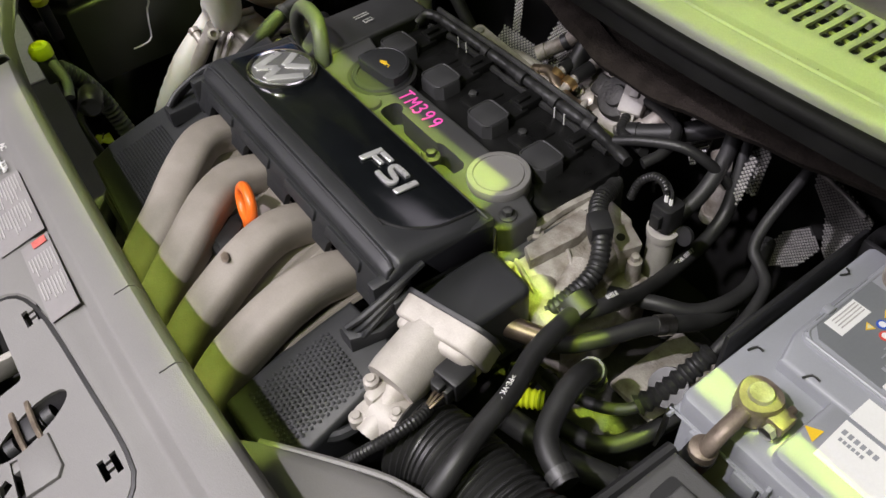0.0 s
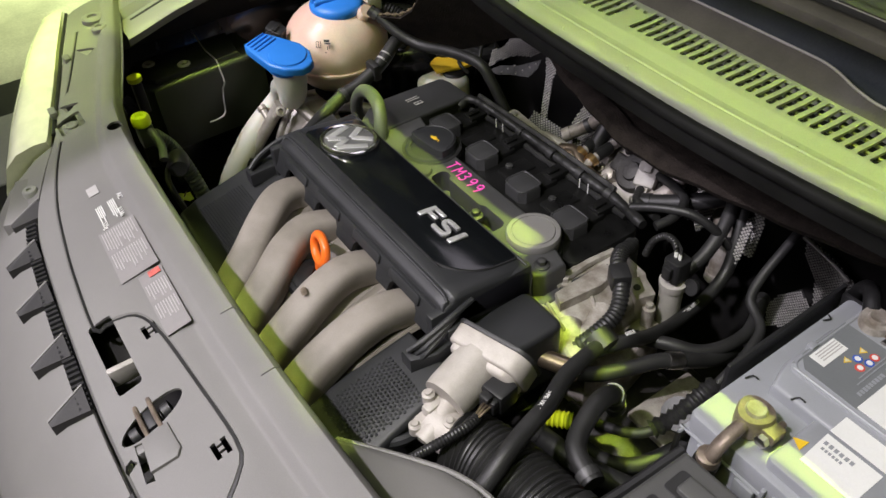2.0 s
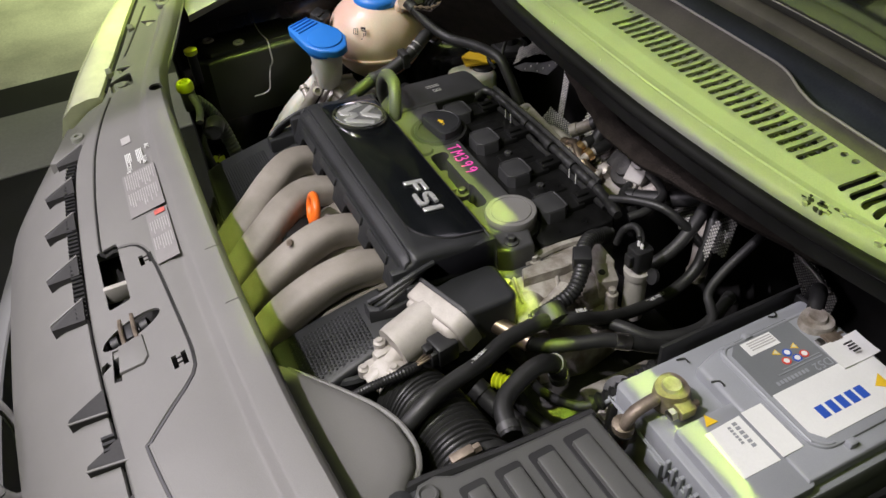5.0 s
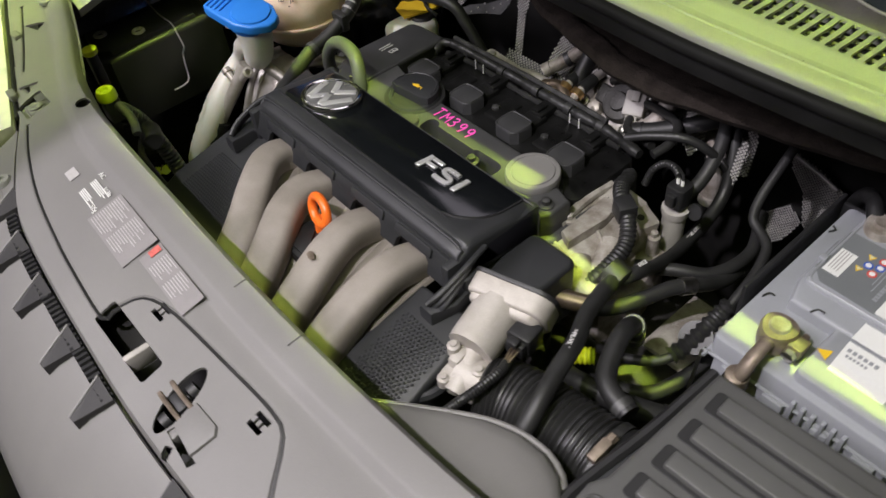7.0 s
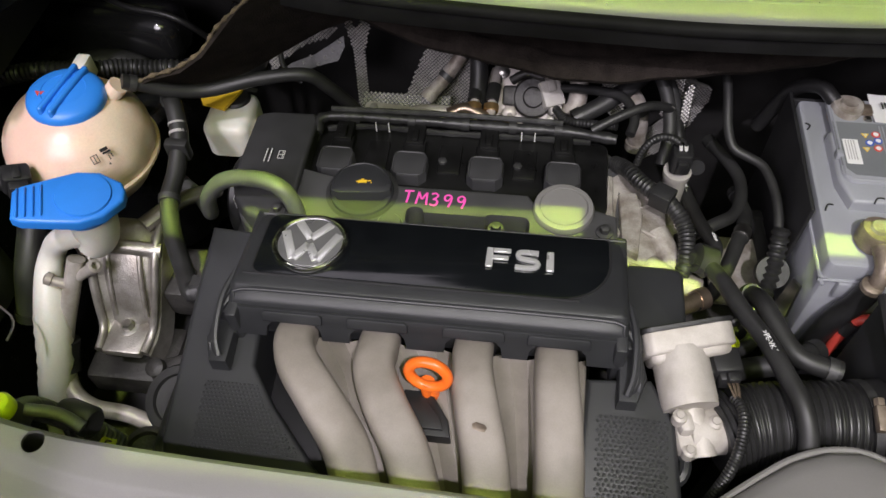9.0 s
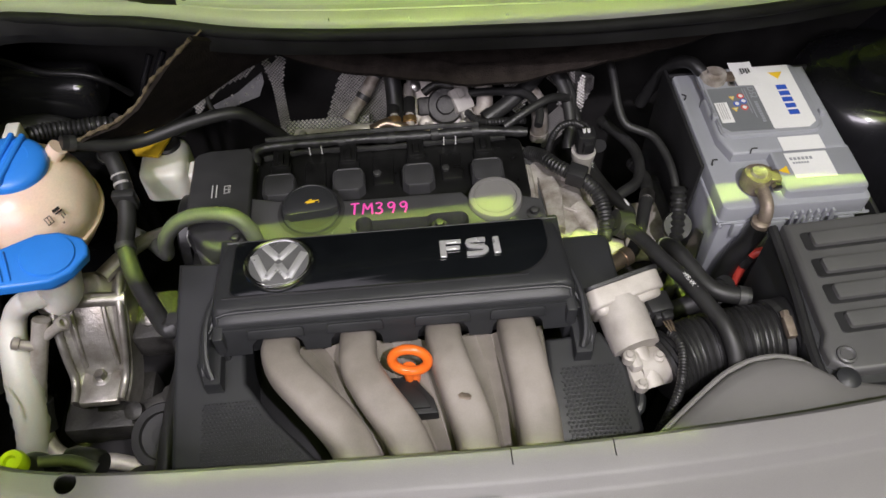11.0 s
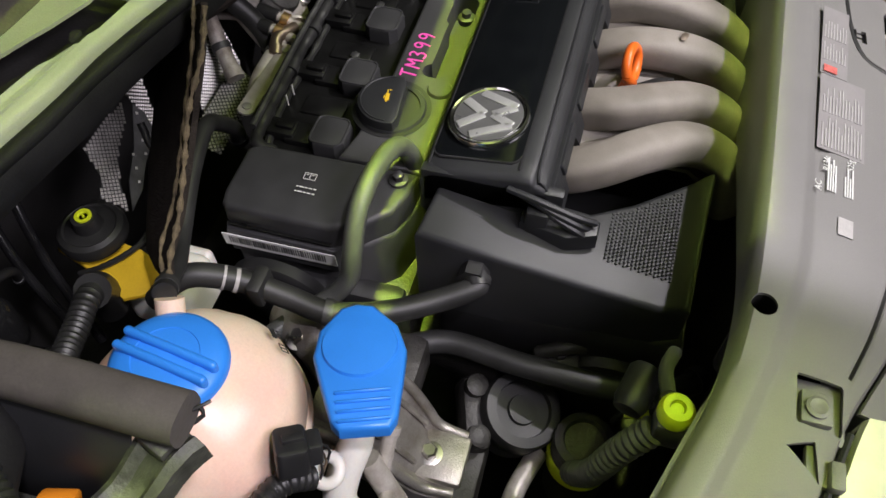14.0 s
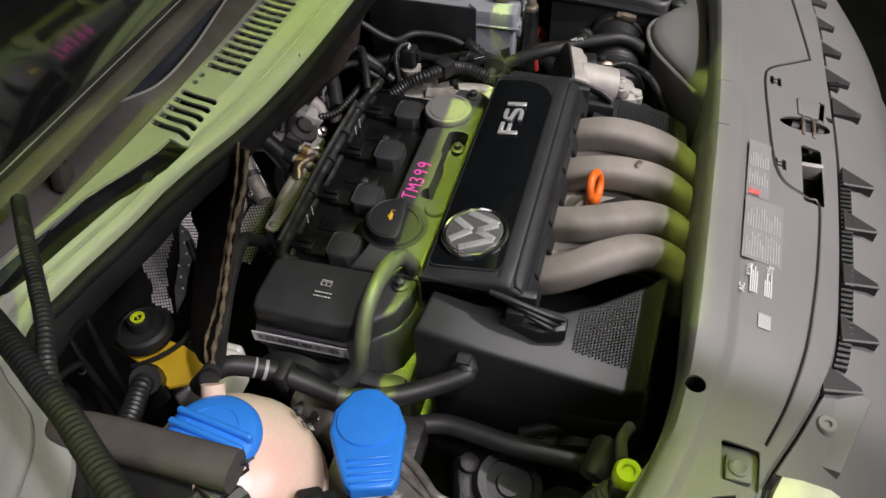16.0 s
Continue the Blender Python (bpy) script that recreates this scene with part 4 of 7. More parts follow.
bars([(0.0, 0.0125, -0.0128, -0.0122), (0.0, 0.0125, -0.0056, -0.005), (0.0, 0.0006, -0.0128, -0.005), (0.0119, 0.0125, -0.0128, -0.005), (0.006, 0.0066, -0.0128, -0.005), (0.002, 0.005, -0.011, -0.0103), (0.0078, 0.0105, -0.011, -0.0103)], PR, "cover_symbol", "print", vc, "small white printed symbol")
lab = frame_of((-0.2520, 0.026, 0.881), (0, -1, 0.03), (0, 0.03, 1))
part("barcode_label", moved(box(-0.060, 0.060, -0.009, 0.009, 0, 0.001, 0), lab), "white", vc, "white barcode label")
bars([(u, u + 0.0006 + 0.0012 * random.random(), -0.004, 0.006) for u in span(-0.053, 0.048, 40)], lab @ pose(0, 0, 0.0009), "barcode", "ink", vc)

block = thing("engine_block", "dark greasy engine block under the covers", "engine block", (0, 0, 0.45))
part("head", box(-0.24, 0.205, -0.10, 0.085, 0.70, 0.82, 0.008), "greasy", block)
part("crankcase", box(-0.22, 0.20, -0.20, 0.10, 0.45, 0.71, 0.012), "greasy", block)
part("gearbox", merge(box(0.20, 0.36, -0.22, 0.12, 0.45, 0.72, 0.03, 3), lathe([(0.10, 0.70), (0.09, 0.76), (0.04, 0.78)], 24, Matrix.Translation((0.30, -0.05, 0)))), "greasy", block)
part("belt_cover", box(-0.262, -0.235, -0.10, 0.06, 0.55, 0.84, 0.01), "black", block)
part("cam_cover", lathe([(0.055, 0), (0.055, 0.012), (0.05, 0.016), (0.02, 0.016)], 28, frame_of((-0.262, 0.03, 0.82), (0, 1, 0), (0, 0, 1)) @ pose(0, 0, 0, 0, 180, 0)), "black", block)

# ignition coils
coil = thing("ignition_coil", "black plastic ignition coil with an octagonal cap", "ignition coil", (COILS[0], 0.012, 0.897), group="ignition coils")
cx = COILS[0]
part("cap", prism(rounded(cx - 0.021, cx + 0.021, -0.008, 0.031, 0.008, 1), 0.902, 0.929, 0.003, 2), "coilcap", coil)
lip = rounded(cx - 0.0185, cx + 0.0185, -0.0055, 0.0285, 0.007, 2)
part("cap_rim", tube([(x, y, 0.9288) for x, y in lip + lip[:1]], 0.0013, 6, 0.006), "coilcap", coil)
part("screw", lathe([(0.0055, 0.900), (0.0055, 0.9085), (0.004, 0.9095), (0.0025, 0.908), (0.001, 0.908)], 12, Matrix.Translation((cx + 0.0290, 0.034, 0))), "foilback", coil, "dull fixing screw")
part("collar", prism(rounded(cx - 0.024, cx + 0.024, -0.012, 0.034, 0.010, 2), 0.897, 0.906, 0.003, 2), "well", coil)
part("socket", box(cx - 0.014, cx + 0.014, 0.030, 0.060, 0.902, 0.918, 0.003), "well", coil)
part("connector", merge(box(cx - 0.011, cx + 0.011, 0.050, 0.082, 0.906, 0.922, 0.002), box(cx - 0.004, cx + 0.004, 0.052, 0.070, 0.920, 0.926, 0.001)), "well", coil, "black wiring plug")
for x in COILS[1:]:
    copy_thing(coil, Matrix.Translation((x, 0.012, 0.897)))

# oil filler cap and blanking cap
oil = thing("oil_filler_cap", "round black oil filler cap with a grip bar", "oil cap", (-0.088, -0.041, 0.924))
T = Matrix.Translation((-0.088, -0.041, 0.009))
part("rim", lathe([(0.038, 0.915), (0.038, 0.922), (0.035, 0.926), (0.030, 0.926), (0.029, 0.921), (0.005, 0.920)], 40, T), "housing", oil)
dome = [(0.0345 * math.cos(a), 0.0345 * math.sin(a)) for a in span(radians(-14), radians(194), 22)]
part("grip", moved(prism(dome + [(-0.024, -0.012), (0.024, -0.012)], 0.918, 0.937, 0.0025, 2), T @ pose(0, 0, 0, 0, 0, 6)), "housing", oil, "raised half-round grip")
part("grip_edge", moved(tube([(0.031 * math.cos(a), 0.031 * math.sin(a), 0.9372) for a in span(radians(0), radians(180), 18)], 0.0010, 6, 0.004), T @ pose(0, 0, 0, 0, 0, 6)), "housing", oil)
# solid black ring paints the shade of a gap round the rim
part("rim_gap_ring", lathe([(0.0385, 0.913), (0.0405, 0.914), (0.0415, 0.9238), (0.0385, 0.9238)], 40, T), "ink", oil, "black ring painting the shaded gap round the cap")
part("oil_symbol", moved(merge(box(-0.006, 0.004, -0.002, 0.002, 0, 0.0005, 0), box(0.004, 0.009, 0.000, 0.0012, 0, 0.0005, 0), box(-0.003, 0.001, 0.0028, 0.0038, 0, 0.0005, 0), box(-0.0016, -0.0004, 0.0015, 0.003, 0, 0.0005, 0), box(-0.008, -0.006, -0.0002, 0.001, 0, 0.0005, 0), box(0.0085, 0.0095, -0.003, -0.0012, 0, 0.0005, 0)), T @ pose(0.002, 0.004, 0.9371, 0, 0, 8)), "yellow", oil, "yellow oil can symbol")
blank = thing("blanking_cap", "flat round grey plastic blanking cap", "cap", (0.140, -0.047, 0.915))
part("disc", lathe([(0.031, 0.915), (0.033, 0.930), (0.0335, 0.938), (0.032, 0.941), (0.027, 0.9415), (0.0262, 0.9400), (0.0254, 0.9415), (0.002, 0.942)], 40, Matrix.Translation((0.140, -0.047, 0))), "trim", blank)
part("neck", lathe([(0.036, 0.905), (0.036, 0.918), (0.032, 0.921), (0.02, 0.921)], 36, Matrix.Translation((0.140, -0.047, 0))), "housing", blank)

# wiring rail behind the coils
rail = thing("wiring_rail", "smooth black wiring rail with pale pins behind the coils", "wiring conduit", (0, 0.086, 0.915))
part("conduit", tube([(-0.165, 0.060, 0.918), (-0.155, 0.082, 0.925), (-0.05, 0.088, 0.922), (0.06, 0.088, 0.920), (0.14, 0.086, 0.922), (0.20, 0.075, 0.925)], lambda d, u: 0.0068 + 0.0007 * math.sin(d * 140) + 0.0005 * math.sin(d * 390), 12, 0.005), "rubber", rail)
part("branch", tube([(-0.155, 0.074, 0.912), (-0.10, 0.080, 0.914), (0.0, 0.079, 0.912), (0.10, 0.080, 0.913), (0.17, 0.076, 0.916)], lambda d, u: 0.0042 + 0.0006 * math.sin(d * 210), 8, 0.006), "rubber", rail)
for x in (-0.125, -0.055, 0.012, 0.070, 0.125):
    part("tape_band", tube([(x, 0.0865, 0.9225), (x + 0.005, 0.0867, 0.9223), (x + 0.010, 0.0868, 0.9222)], 0.0082, 12, 0.004), "hose", rail)
for x in (-0.094, -0.078, 0.086, 0.102):
    part("pin", box(x, x + 0.0013, 0.0745, 0.0755, 0.912, 0.927, 0), "print", rail, "thin pale pin", smooth=0)
part("cap_strip", tube([(-0.150, 0.087, 0.934), (0.0, 0.093, 0.931), (0.135, 0.091, 0.931)], 0.0035, 8, 0.02), "foilback", rail, "dull metal strip")
strip = thing("heat_strip", "bare metal bracket strip behind the valve cover", "bracket", (-0.055, 0.114, 0.90))
m = frame_of((-0.053, 0.119, 0.902), (0.118, 0.0, -0.012), (0, 1, 0.15))
part("plate", moved(prism(rounded(-0.064, 0.064, -0.009, 0.009, 0.007), 0, 0.003, 0.0008), m), "zinc", strip)
for u in (-0.053, 0.052):
    part("screw", moved(lathe([(0.005, 0.002), (0.005, 0.005), (0.002, 0.006)], 12), m @ pose(u, 0, 0)), "alloy", strip)

# intake cover
cover = thing("engine_cover", "black plastic engine cover with a glossy inlay", "engine cover", (0.0, -0.16, 0.90))
def cover_profile(grow, end):
    """Section of the cover; end pulls it in towards its ends."""
    return [(-0.100, 0.905), (-0.101, 0.945), (-0.104, 0.957 - end), (-0.112, 0.962 - end), (-0.150, 0.968 - end), (-0.192, 0.974 - end), (-0.203, 0.9745 - end), (-0.2065, 0.973 - end), (-0.2080, 0.9700 - end), (-0.2100, 0.9690 - end), (-0.2170, 0.9665 - end), (-0.2205, 0.9620 - end), (-0.2215, 0.950), (-0.218, 0.905)]


rows = []
for x, end in ((-0.186, 0.040), (-0.186, 0.006), (-0.184, 0.003), (-0.178, 0.0), *((v, 0.0) for v in span(-0.16, 0.18, 14)), (0.196, 0.0), (0.202, 0.003), (0.204, 0.006), (0.204, 0.040)):
    rows.append([(x, y, z) for y, z in cover_profile(0, end)])
part("hood", sheet(rows, 0.004), "housing", cover)
for s, x0 in ((-1, -0.186), (1, 0.204)):
    part("end_cap", box(min(x0, x0 + s * -0.012), max(x0, x0 + s * -0.012), -0.236, -0.102, 0.900, 0.962, 0.003), "housing", cover)
    for k in range(3):
        d = 0.008 + 0.008 * k
        part("fin", tube([(x0 + s * 0.002, -0.185 - 0.012 * k, 0.962 - 0.004 * k), (x0 + s * (0.006 + d * 0.2), -0.215 - 0.006 * k, 0.960 - 0.006 * k), (x0 + s * (0.004 + d * 0.4), -0.250 - 0.004 * k, 0.948 - 0.008 * k), (x0 + s * (0.000 + d * 0.2), -0.268 + 0.004 * k, 0.938 - 0.010 * k)], 0.0035, 8, 0.006), "housing", cover)
    part("end_lip", prism([(x0 + s * 0.014, -0.20), (x0 + s * 0.022, -0.245), (x0 + s * 0.012, -0.272), (x0 - s * 0.006, -0.272), (x0 - s * 0.004, -0.20)], 0.915, 0.934, 0.004), "housing", cover)
inlay = [(x, y) for x, y in rounded(-0.168, 0.186, -0.192, -0.108, (0.006, 0.012, 0.012, 0.052), 10)]
part("inlay", prism(inlay, 0.955, 0.97, 0.002, 2, top=lambda x, y: 0.9640 + (-0.108 - y) * 0.138), "gloss", cover, "glossy black inlay")
part("inlay_edge", tube([(x, y, 0.9625 + (-0.108 - y) * 0.138) for x, y in inlay + inlay[:1]], 0.0014, 6, 0.02), "black", cover)
STARTS, ENDS = (-0.120, -0.0355, 0.0585, 0.140), (-0.032, 0.024, 0.086, 0.149)
LIP = frame_of((0.0, -0.2225, 0.961), (1, 0, 0), (0, 0.012, 0.030))
under = [(-0.178, -0.034)]
for a in STARTS:
    under += [(a - 0.0285, -0.034), (a - 0.0265, -0.022), (a - 0.020, -0.0145), (a, -0.0130), (a + 0.020, -0.0145), (a + 0.0265, -0.022), (a + 0.0285, -0.034)]
part("front_lip", moved(prism([(0.197, 0.0), (-0.178, 0.0)] + under + [(0.197, -0.034)], -0.004, 0.0025, 0.0012, 2), LIP), "housing", cover, "scalloped front lip over the runners")
for a in STARTS:
    part("lip_tab", moved(prism(rounded(a - 0.030, a + 0.030, -0.0135, -0.001, (0.004, 0.004, 0.001, 0.001), 3), 0.002, 0.0055, 0.0014, 2), LIP), "housing", cover)
part("lip_bead", tube([(-0.181, -0.236, 0.930), (-0.182, -0.226, 0.950), (-0.180, -0.2155, 0.966), (-0.172, -0.2095, 0.9705), (-0.10, -0.2085, 0.9710), (0.0, -0.2085, 0.9710), (0.12, -0.2085, 0.9710), (0.191, -0.2095, 0.9705), (0.199, -0.2155, 0.966), (0.201, -0.226, 0.950), (0.200, -0.236, 0.930)], 0.0019, 8, 0.006), "housing", cover)
for s, x0 in ((-1, -0.186), (1, 0.204)):
    part("foot_flange", merge(box(min(x0, x0 + s * 0.016), max(x0, x0 + s * 0.016), -0.226, -0.205, 0.885, 0.950, 0.003), box(min(x0, x0 + s * 0.022), max(x0, x0 + s * 0.022), -0.232, -0.200, 0.885, 0.900, 0.002)), "housing", cover)
tilt = pose(-0.116, -0.150, 0.9700, -7.9, 0, 0)
badge = part("badge", lathe([(0.0395, 0), (0.0395, 0.003), (0.0385, 0.0052), (0.0365, 0.0058), (0.0350, 0.0050), (0.0335, 0.0045), (0.002, 0.004)], 48, tilt), "chrome", cover, "round chrome badge")
part("badge_field", lathe([(0.0330, 0.0038), (0.0330, 0.0048), (0.020, 0.0054), (0.001, 0.0056)], 40, tilt), "badgefield", badge)
for pts in (((-0.017, 0.026), (0.0, 0.004), (0.017, 0.026)), ((-0.028, 0.012), (-0.012, -0.025), (0.0, -0.004), (0.012, -0.025), (0.028, 0.012))):
    part("badge_bar", moved(merge(*(moved(box(0, (Vector(b) - Vector(a)).length, -0.0046, 0.0046, 0.0045, 0.0066, 0.0009, 2), Matrix.Translation((*a, 0)) @ Matrix.Rotation(math.atan2(b[1] - a[1], b[0] - a[0]), 4, "Z")) for a, b in zip(pts, pts[1:]))), tilt), "letter", badge)
LET = pose(0.0985, -0.1475, 0.9699, -7.9, 0, 0)
part("model_letter", moved(merge(box(-0.0355, -0.0285, -0.013, 0.013, 0, 0.0028, 0.0007, 1), box(-0.0285, -0.0110, 0.0075, 0.013, 0, 0.0028, 0.0007, 1), box(-0.0285, -0.0130, -0.0025, 0.0028, 0, 0.0028, 0.0007, 1)), LET), "letter", cover, "raised chrome letter")
part("model_letter", moved(tube([(0.0165, 0.0102, 0.0012), (0.006, 0.0106, 0.0012), (-0.0030, 0.0090, 0.0012), (-0.0030, 0.0030, 0.0012), (0.004, 0.0006, 0.0012), (0.0130, -0.0010, 0.0012), (0.0165, -0.0050, 0.0012), (0.0135, -0.0095, 0.0012), (0.004, -0.0106, 0.0012), (-0.0060, -0.0102, 0.0012)], 0.0028, 8, 0.002, flat=0.7, up=(0, 0, 1), square=3.5), LET), "letter", cover)
part("model_letter", moved(box(0.0245, 0.0320, -0.013, 0.013, 0, 0.0028, 0.0007, 1), LET), "letter", cover)

cover.location.z += 0.004

# intake runners
man = thing("intake_manifold", "warm grey intake runners sweeping down to the nose", "intake manifold", (0.03, -0.30, 0.80))
for i, (a, b) in enumerate(zip(STARTS, ENDS)):
    w = 0.0208 if i < 3 else 0.0218
    f = ((0.12, 0.42, 0.78, 0.95), (0.03, 0.28, 0.70, 0.93), (0.10, 0.38, 0.75, 0.95), (0.12, 0.42, 0.78, 0.95))[i]
    part("runner", tube([(a, -0.222, 0.922), (a, -0.240, 0.930), (a + (b - a) * f[0], -0.265, 0.936), (a + (b - a) * f[1], -0.297, 0.934), (a + (b - a) * f[2], -0.335, 0.922), (a + (b - a) * f[3], -0.368, 0.903), (b, -0.390, 0.876), (b, -0.398, 0.82)], lambda d, u, w=w: w * (0.96 + 0.09 * min(u * 2, 1)), 32, 0.005, flat=0.92, up=(0, 0, 1), square=3.0), "runner", man)
part("web", sheet([[(x, y, z - (0.010 if k % 2 else 0)) for k, x in enumerate(span(-0.13 + 0.09 * u, 0.168, 16))] for u, y, z in ((0.0, -0.225, 0.922), (0.35, -0.265, 0.921), (0.6, -0.31, 0.913), (0.85, -0.35, 0.888), (1.0, -0.385, 0.845))], 0.004), "runner", man)
part("stain", lathe([(0.0055, -0.0002), (0.004, 0.0005), (0.001, 0.0006)], 9, Matrix.Translation((0.073, -0.318, 0.9530)), squash=lambda a: 1 + 0.35 * math.cos(2 * a + 0.6)), "clampmetal", man, "small brown stain")
part("gauge_plate", prism([(-0.012, -0.292), (0.016, -0.318), (0.046, -0.318), (0.042, -0.300), (0.022, -0.272), (-0.004, -0.272)], 0.905, 0.920, 0.003), "black", man, "dark gauge plate between the runners")
# black patch stands for the shaded hole; nothing is cut
part("gauge_hole_patch", prism([(-0.004, -0.290), (0.018, -0.312), (0.038, -0.312), (0.034, -0.300), (0.016, -0.280), (0.0, -0.280)], 0.915, 0.9235, 0.001), "black", man)

dip = thing("dipstick", "orange plastic dipstick ring handle", "dipstick", (0.018, -0.290, 0.92))
part("stem", merge(lathe([(0.007, 0.0), (0.010, 0.006), (0.008, 0.014), (0.006, 0.024)], 16, frame_of((0.0215, -0.270, 0.906), (1, 0, 0), (0, 1, 0)))), "orange", dip)
face = Vector((-0.12, -0.80, 0.24)).normalized()
wide = face.cross(Vector((0, 0, 1))).normalized()
tall = wide.cross(face)
part("ring", tube([Vector((0.020, -0.270, 0.950)) + wide * 0.0190 * math.cos(a) + tall * 0.0158 * math.sin(a) for a in [2 * math.pi * k / 20 for k in range(21)]], 0.0055, 10, 0.004), "orange", dip)
part("boss", tube([(0.019, -0.271, 0.938), (0.018, -0.273, 0.930), (0.018, -0.276, 0.918)], lambda d, u: 0.0075 - 0.003 * u, 12, 0.004), "orange", dip)

# black housings beside the runners
def dimples(x0, x1, y0, y1, pitch, r, top, limit=lambda y: 9.0):
    vs = []
    row = 0
    y = y0
    while y < y1:
        x = x0 + (pitch / 2 if row % 2 else 0)
        while x < min(x1, limit(y)):
            vs.append(lathe([(r, -0.0004), (r * 0.8, 0.0006), (r * 0.3, 0.0009)], 6, Matrix.Translation((x, y, top(x, y)))))
            x += pitch
        y += pitch * 0.87
        row += 1
    return merge(*vs)


left_top = lambda x, y: 0.921 + 0.20 * (y + 0.25) + 0.12 * min(x + 0.19, 0)
right_top = lambda x, y: 0.926 + 0.25 * (y + 0.25) - 0.12 * max(x - 0.22, 0)
hl = thing("manifold_housing", "black plastic manifold housing with a dimpled panel", "manifold housing", (-0.19, -0.25, 0.80), group="manifold housings")
part("shell", prism([(-0.240, -0.112), (-0.240, -0.20), (-0.236, -0.34), (-0.226, -0.368), (-0.05, -0.378), (-0.08, -0.352), (-0.13, -0.300), (-0.158, -0.262), (-0.165, -0.12)], 0.82, 0.9, 0.006, 3, top=left_top), "housing", hl)
part("dimple", dimples(-0.204, -0.098, -0.345, -0.280, 0.0042, 0.0016, left_top, lambda y: lerp([(-0.352, -0.088), (-0.300, -0.138), (-0.262, -0.166)], y)), "housing", hl)
part("foot", box(-0.240, -0.06, -0.376, -0.13, 0.74, 0.84, 0.01), "black", hl)
hr = thing("manifold_housing", "black plastic manifold housing with a hexagon dimpled panel", "manifold housing", (0.21, -0.28, 0.80), group="manifold housings")
part("shell", prism([(0.170, -0.245), (0.160, -0.385), (0.245, -0.378), (0.262, -0.345), (0.255, -0.275), (0.232, -0.240)], 0.82, 0.9, 0.006, 3, top=right_top), "housing", hr)
part("dimple", dimples(0.182, 0.248, -0.362, -0.275, 0.0050, 0.0020, right_top), "housing", hr)
part("foot", box(0.165, 0.250, -0.376, -0.20, 0.74, 0.84, 0.01), "black", hr)
part("rear_box", prism(rounded(0.202, 0.268, -0.196, -0.108, 0.012), 0.85, 0.93, 0.006, 3), "housing", hr)
part("hook", tube([(0.248, -0.33, 0.885), (0.262, -0.322, 0.893), (0.266, -0.306, 0.895), (0.258, -0.300, 0.890)], 0.006, 8, 0.005), "housing", hr)

# throttle unit
thr = thing("throttle_body", "pale cast throttle actuator with a lidded end", "throttle body", (0.265, -0.25, 0.88))
L = frame_of((0.266, -0.196, 0.940), (1, 0.10, 0.05), (0, -0.35, 0.94))
part("lid", moved(prism(rounded(-0.048, 0.050, -0.034, 0.030, (0.020, 0.012, 0.020, 0.026)), -0.010, 0.013, 0.004, 3), L), "castwhite", thr, "pale alloy lid")
part("lid_step", moved(prism(rounded(-0.043, 0.045, -0.029, 0.025, (0.018, 0.010, 0.018, 0.022)), 0.010, 0.022, 0.006, 3), L), "castwhite", thr)
part("gasket", moved(prism(rounded(-0.050, 0.052, -0.036, 0.032, (0.021, 0.013, 0.021, 0.027)), -0.015, -0.010, 0.002), L), "black", thr)
part("motor_case", tube([(0.258, -0.208, 0.938), (0.259, -0.228, 0.934), (0.260, -0.250, 0.929), (0.261, -0.266, 0.926)], lambda d, u: 0.0295 - 0.008 * max(u - 0.85, 0), 28, 0.004), "castwhite", thr)
part("throat", merge(tube([(0.258, -0.280, 0.900), (0.282, -0.279, 0.899), (0.305, -0.277, 0.896)], 0.0245, 20, 0.006), box(0.243, 0.272, -0.306, -0.262, 0.884, 0.916, 0.009), box(0.246, 0.262, -0.290, -0.264, 0.908, 0.928, 0.006), tube([(0.262, -0.262, 0.916), (0.268, -0.280, 0.910), (0.270, -0.306, 0.900)], 0.014, 14)), "castwhite", thr)
for x, y, z in ((0.246, -0.276, 0.928), (0.284, -0.280, 0.918), (0.254, -0.304, 0.908)):
    part("lug", lathe([(0.0075, -0.006), (0.0075, 0.006), (0.0045, 0.008), (0.004, 0.010)], 10, Matrix.Translation((x, y, z))), "castwhite", thr)
part("plug", merge(box(0.288, 0.318, -0.238, -0.210, 0.922, 0.951, 0.004), box(0.292, 0.315, -0.246, -0.234, 0.926, 0.947, 0.003), box(0.298, 0.310, -0.250, -0.240, 0.946, 0.954, 0.002), box(0.284, 0.296, -0.236, -0.216, 0.930, 0.944, 0.002)), "black", thr, "black wiring plug")
for d in (-0.004, 0.0, 0.004):
    part("wire", tube([(0.305 + d, -0.240, 0.938), (0.306 + d, -0.250, 0.940), (0.307 + d * 0.5, -0.262, 0.938)], 0.0016, 6), "copper", thr)
part("plug_lead", ribbed([(0.305, -0.258, 0.932), (0.308, -0.268, 0.936), (0.308, -0.282, 0.938), (0.303, -0.300, 0.935), (0.292, -0.322, 0.925), (0.276, -0.340, 0.905), (0.252, -0.360, 0.875)], 0.0062, 0.0036, 0.0008, 12), "rubber", thr)

thr.rotation_euler[2] = radians(9)
thr.scale = (0.91, 0.94, 0.93)
thr.location.x += 0.004

# intake trunk, airbox
trunk = thing("intake_hose", "black corrugated rubber intake trunk", "intake hose", (0.36, -0.235, 0.86))
part("bellows", tube([(0.298, -0.272, 0.884), (0.325, -0.262, 0.886), (0.36, -0.256, 0.889), (0.40, -0.252, 0.891), (0.447, -0.250, 0.892)], lambda d, u: 0.0425 - 0.003 * (0.5 + 0.5 * math.cos(2 * math.pi * d / 0.0062)), 28, 0.00155), "rubber", trunk)
part("cuff", tube([(0.445, -0.250, 0.892), (0.452, -0.249, 0.893), (0.468, -0.247, 0.894)], 0.045, 28), "black", trunk)
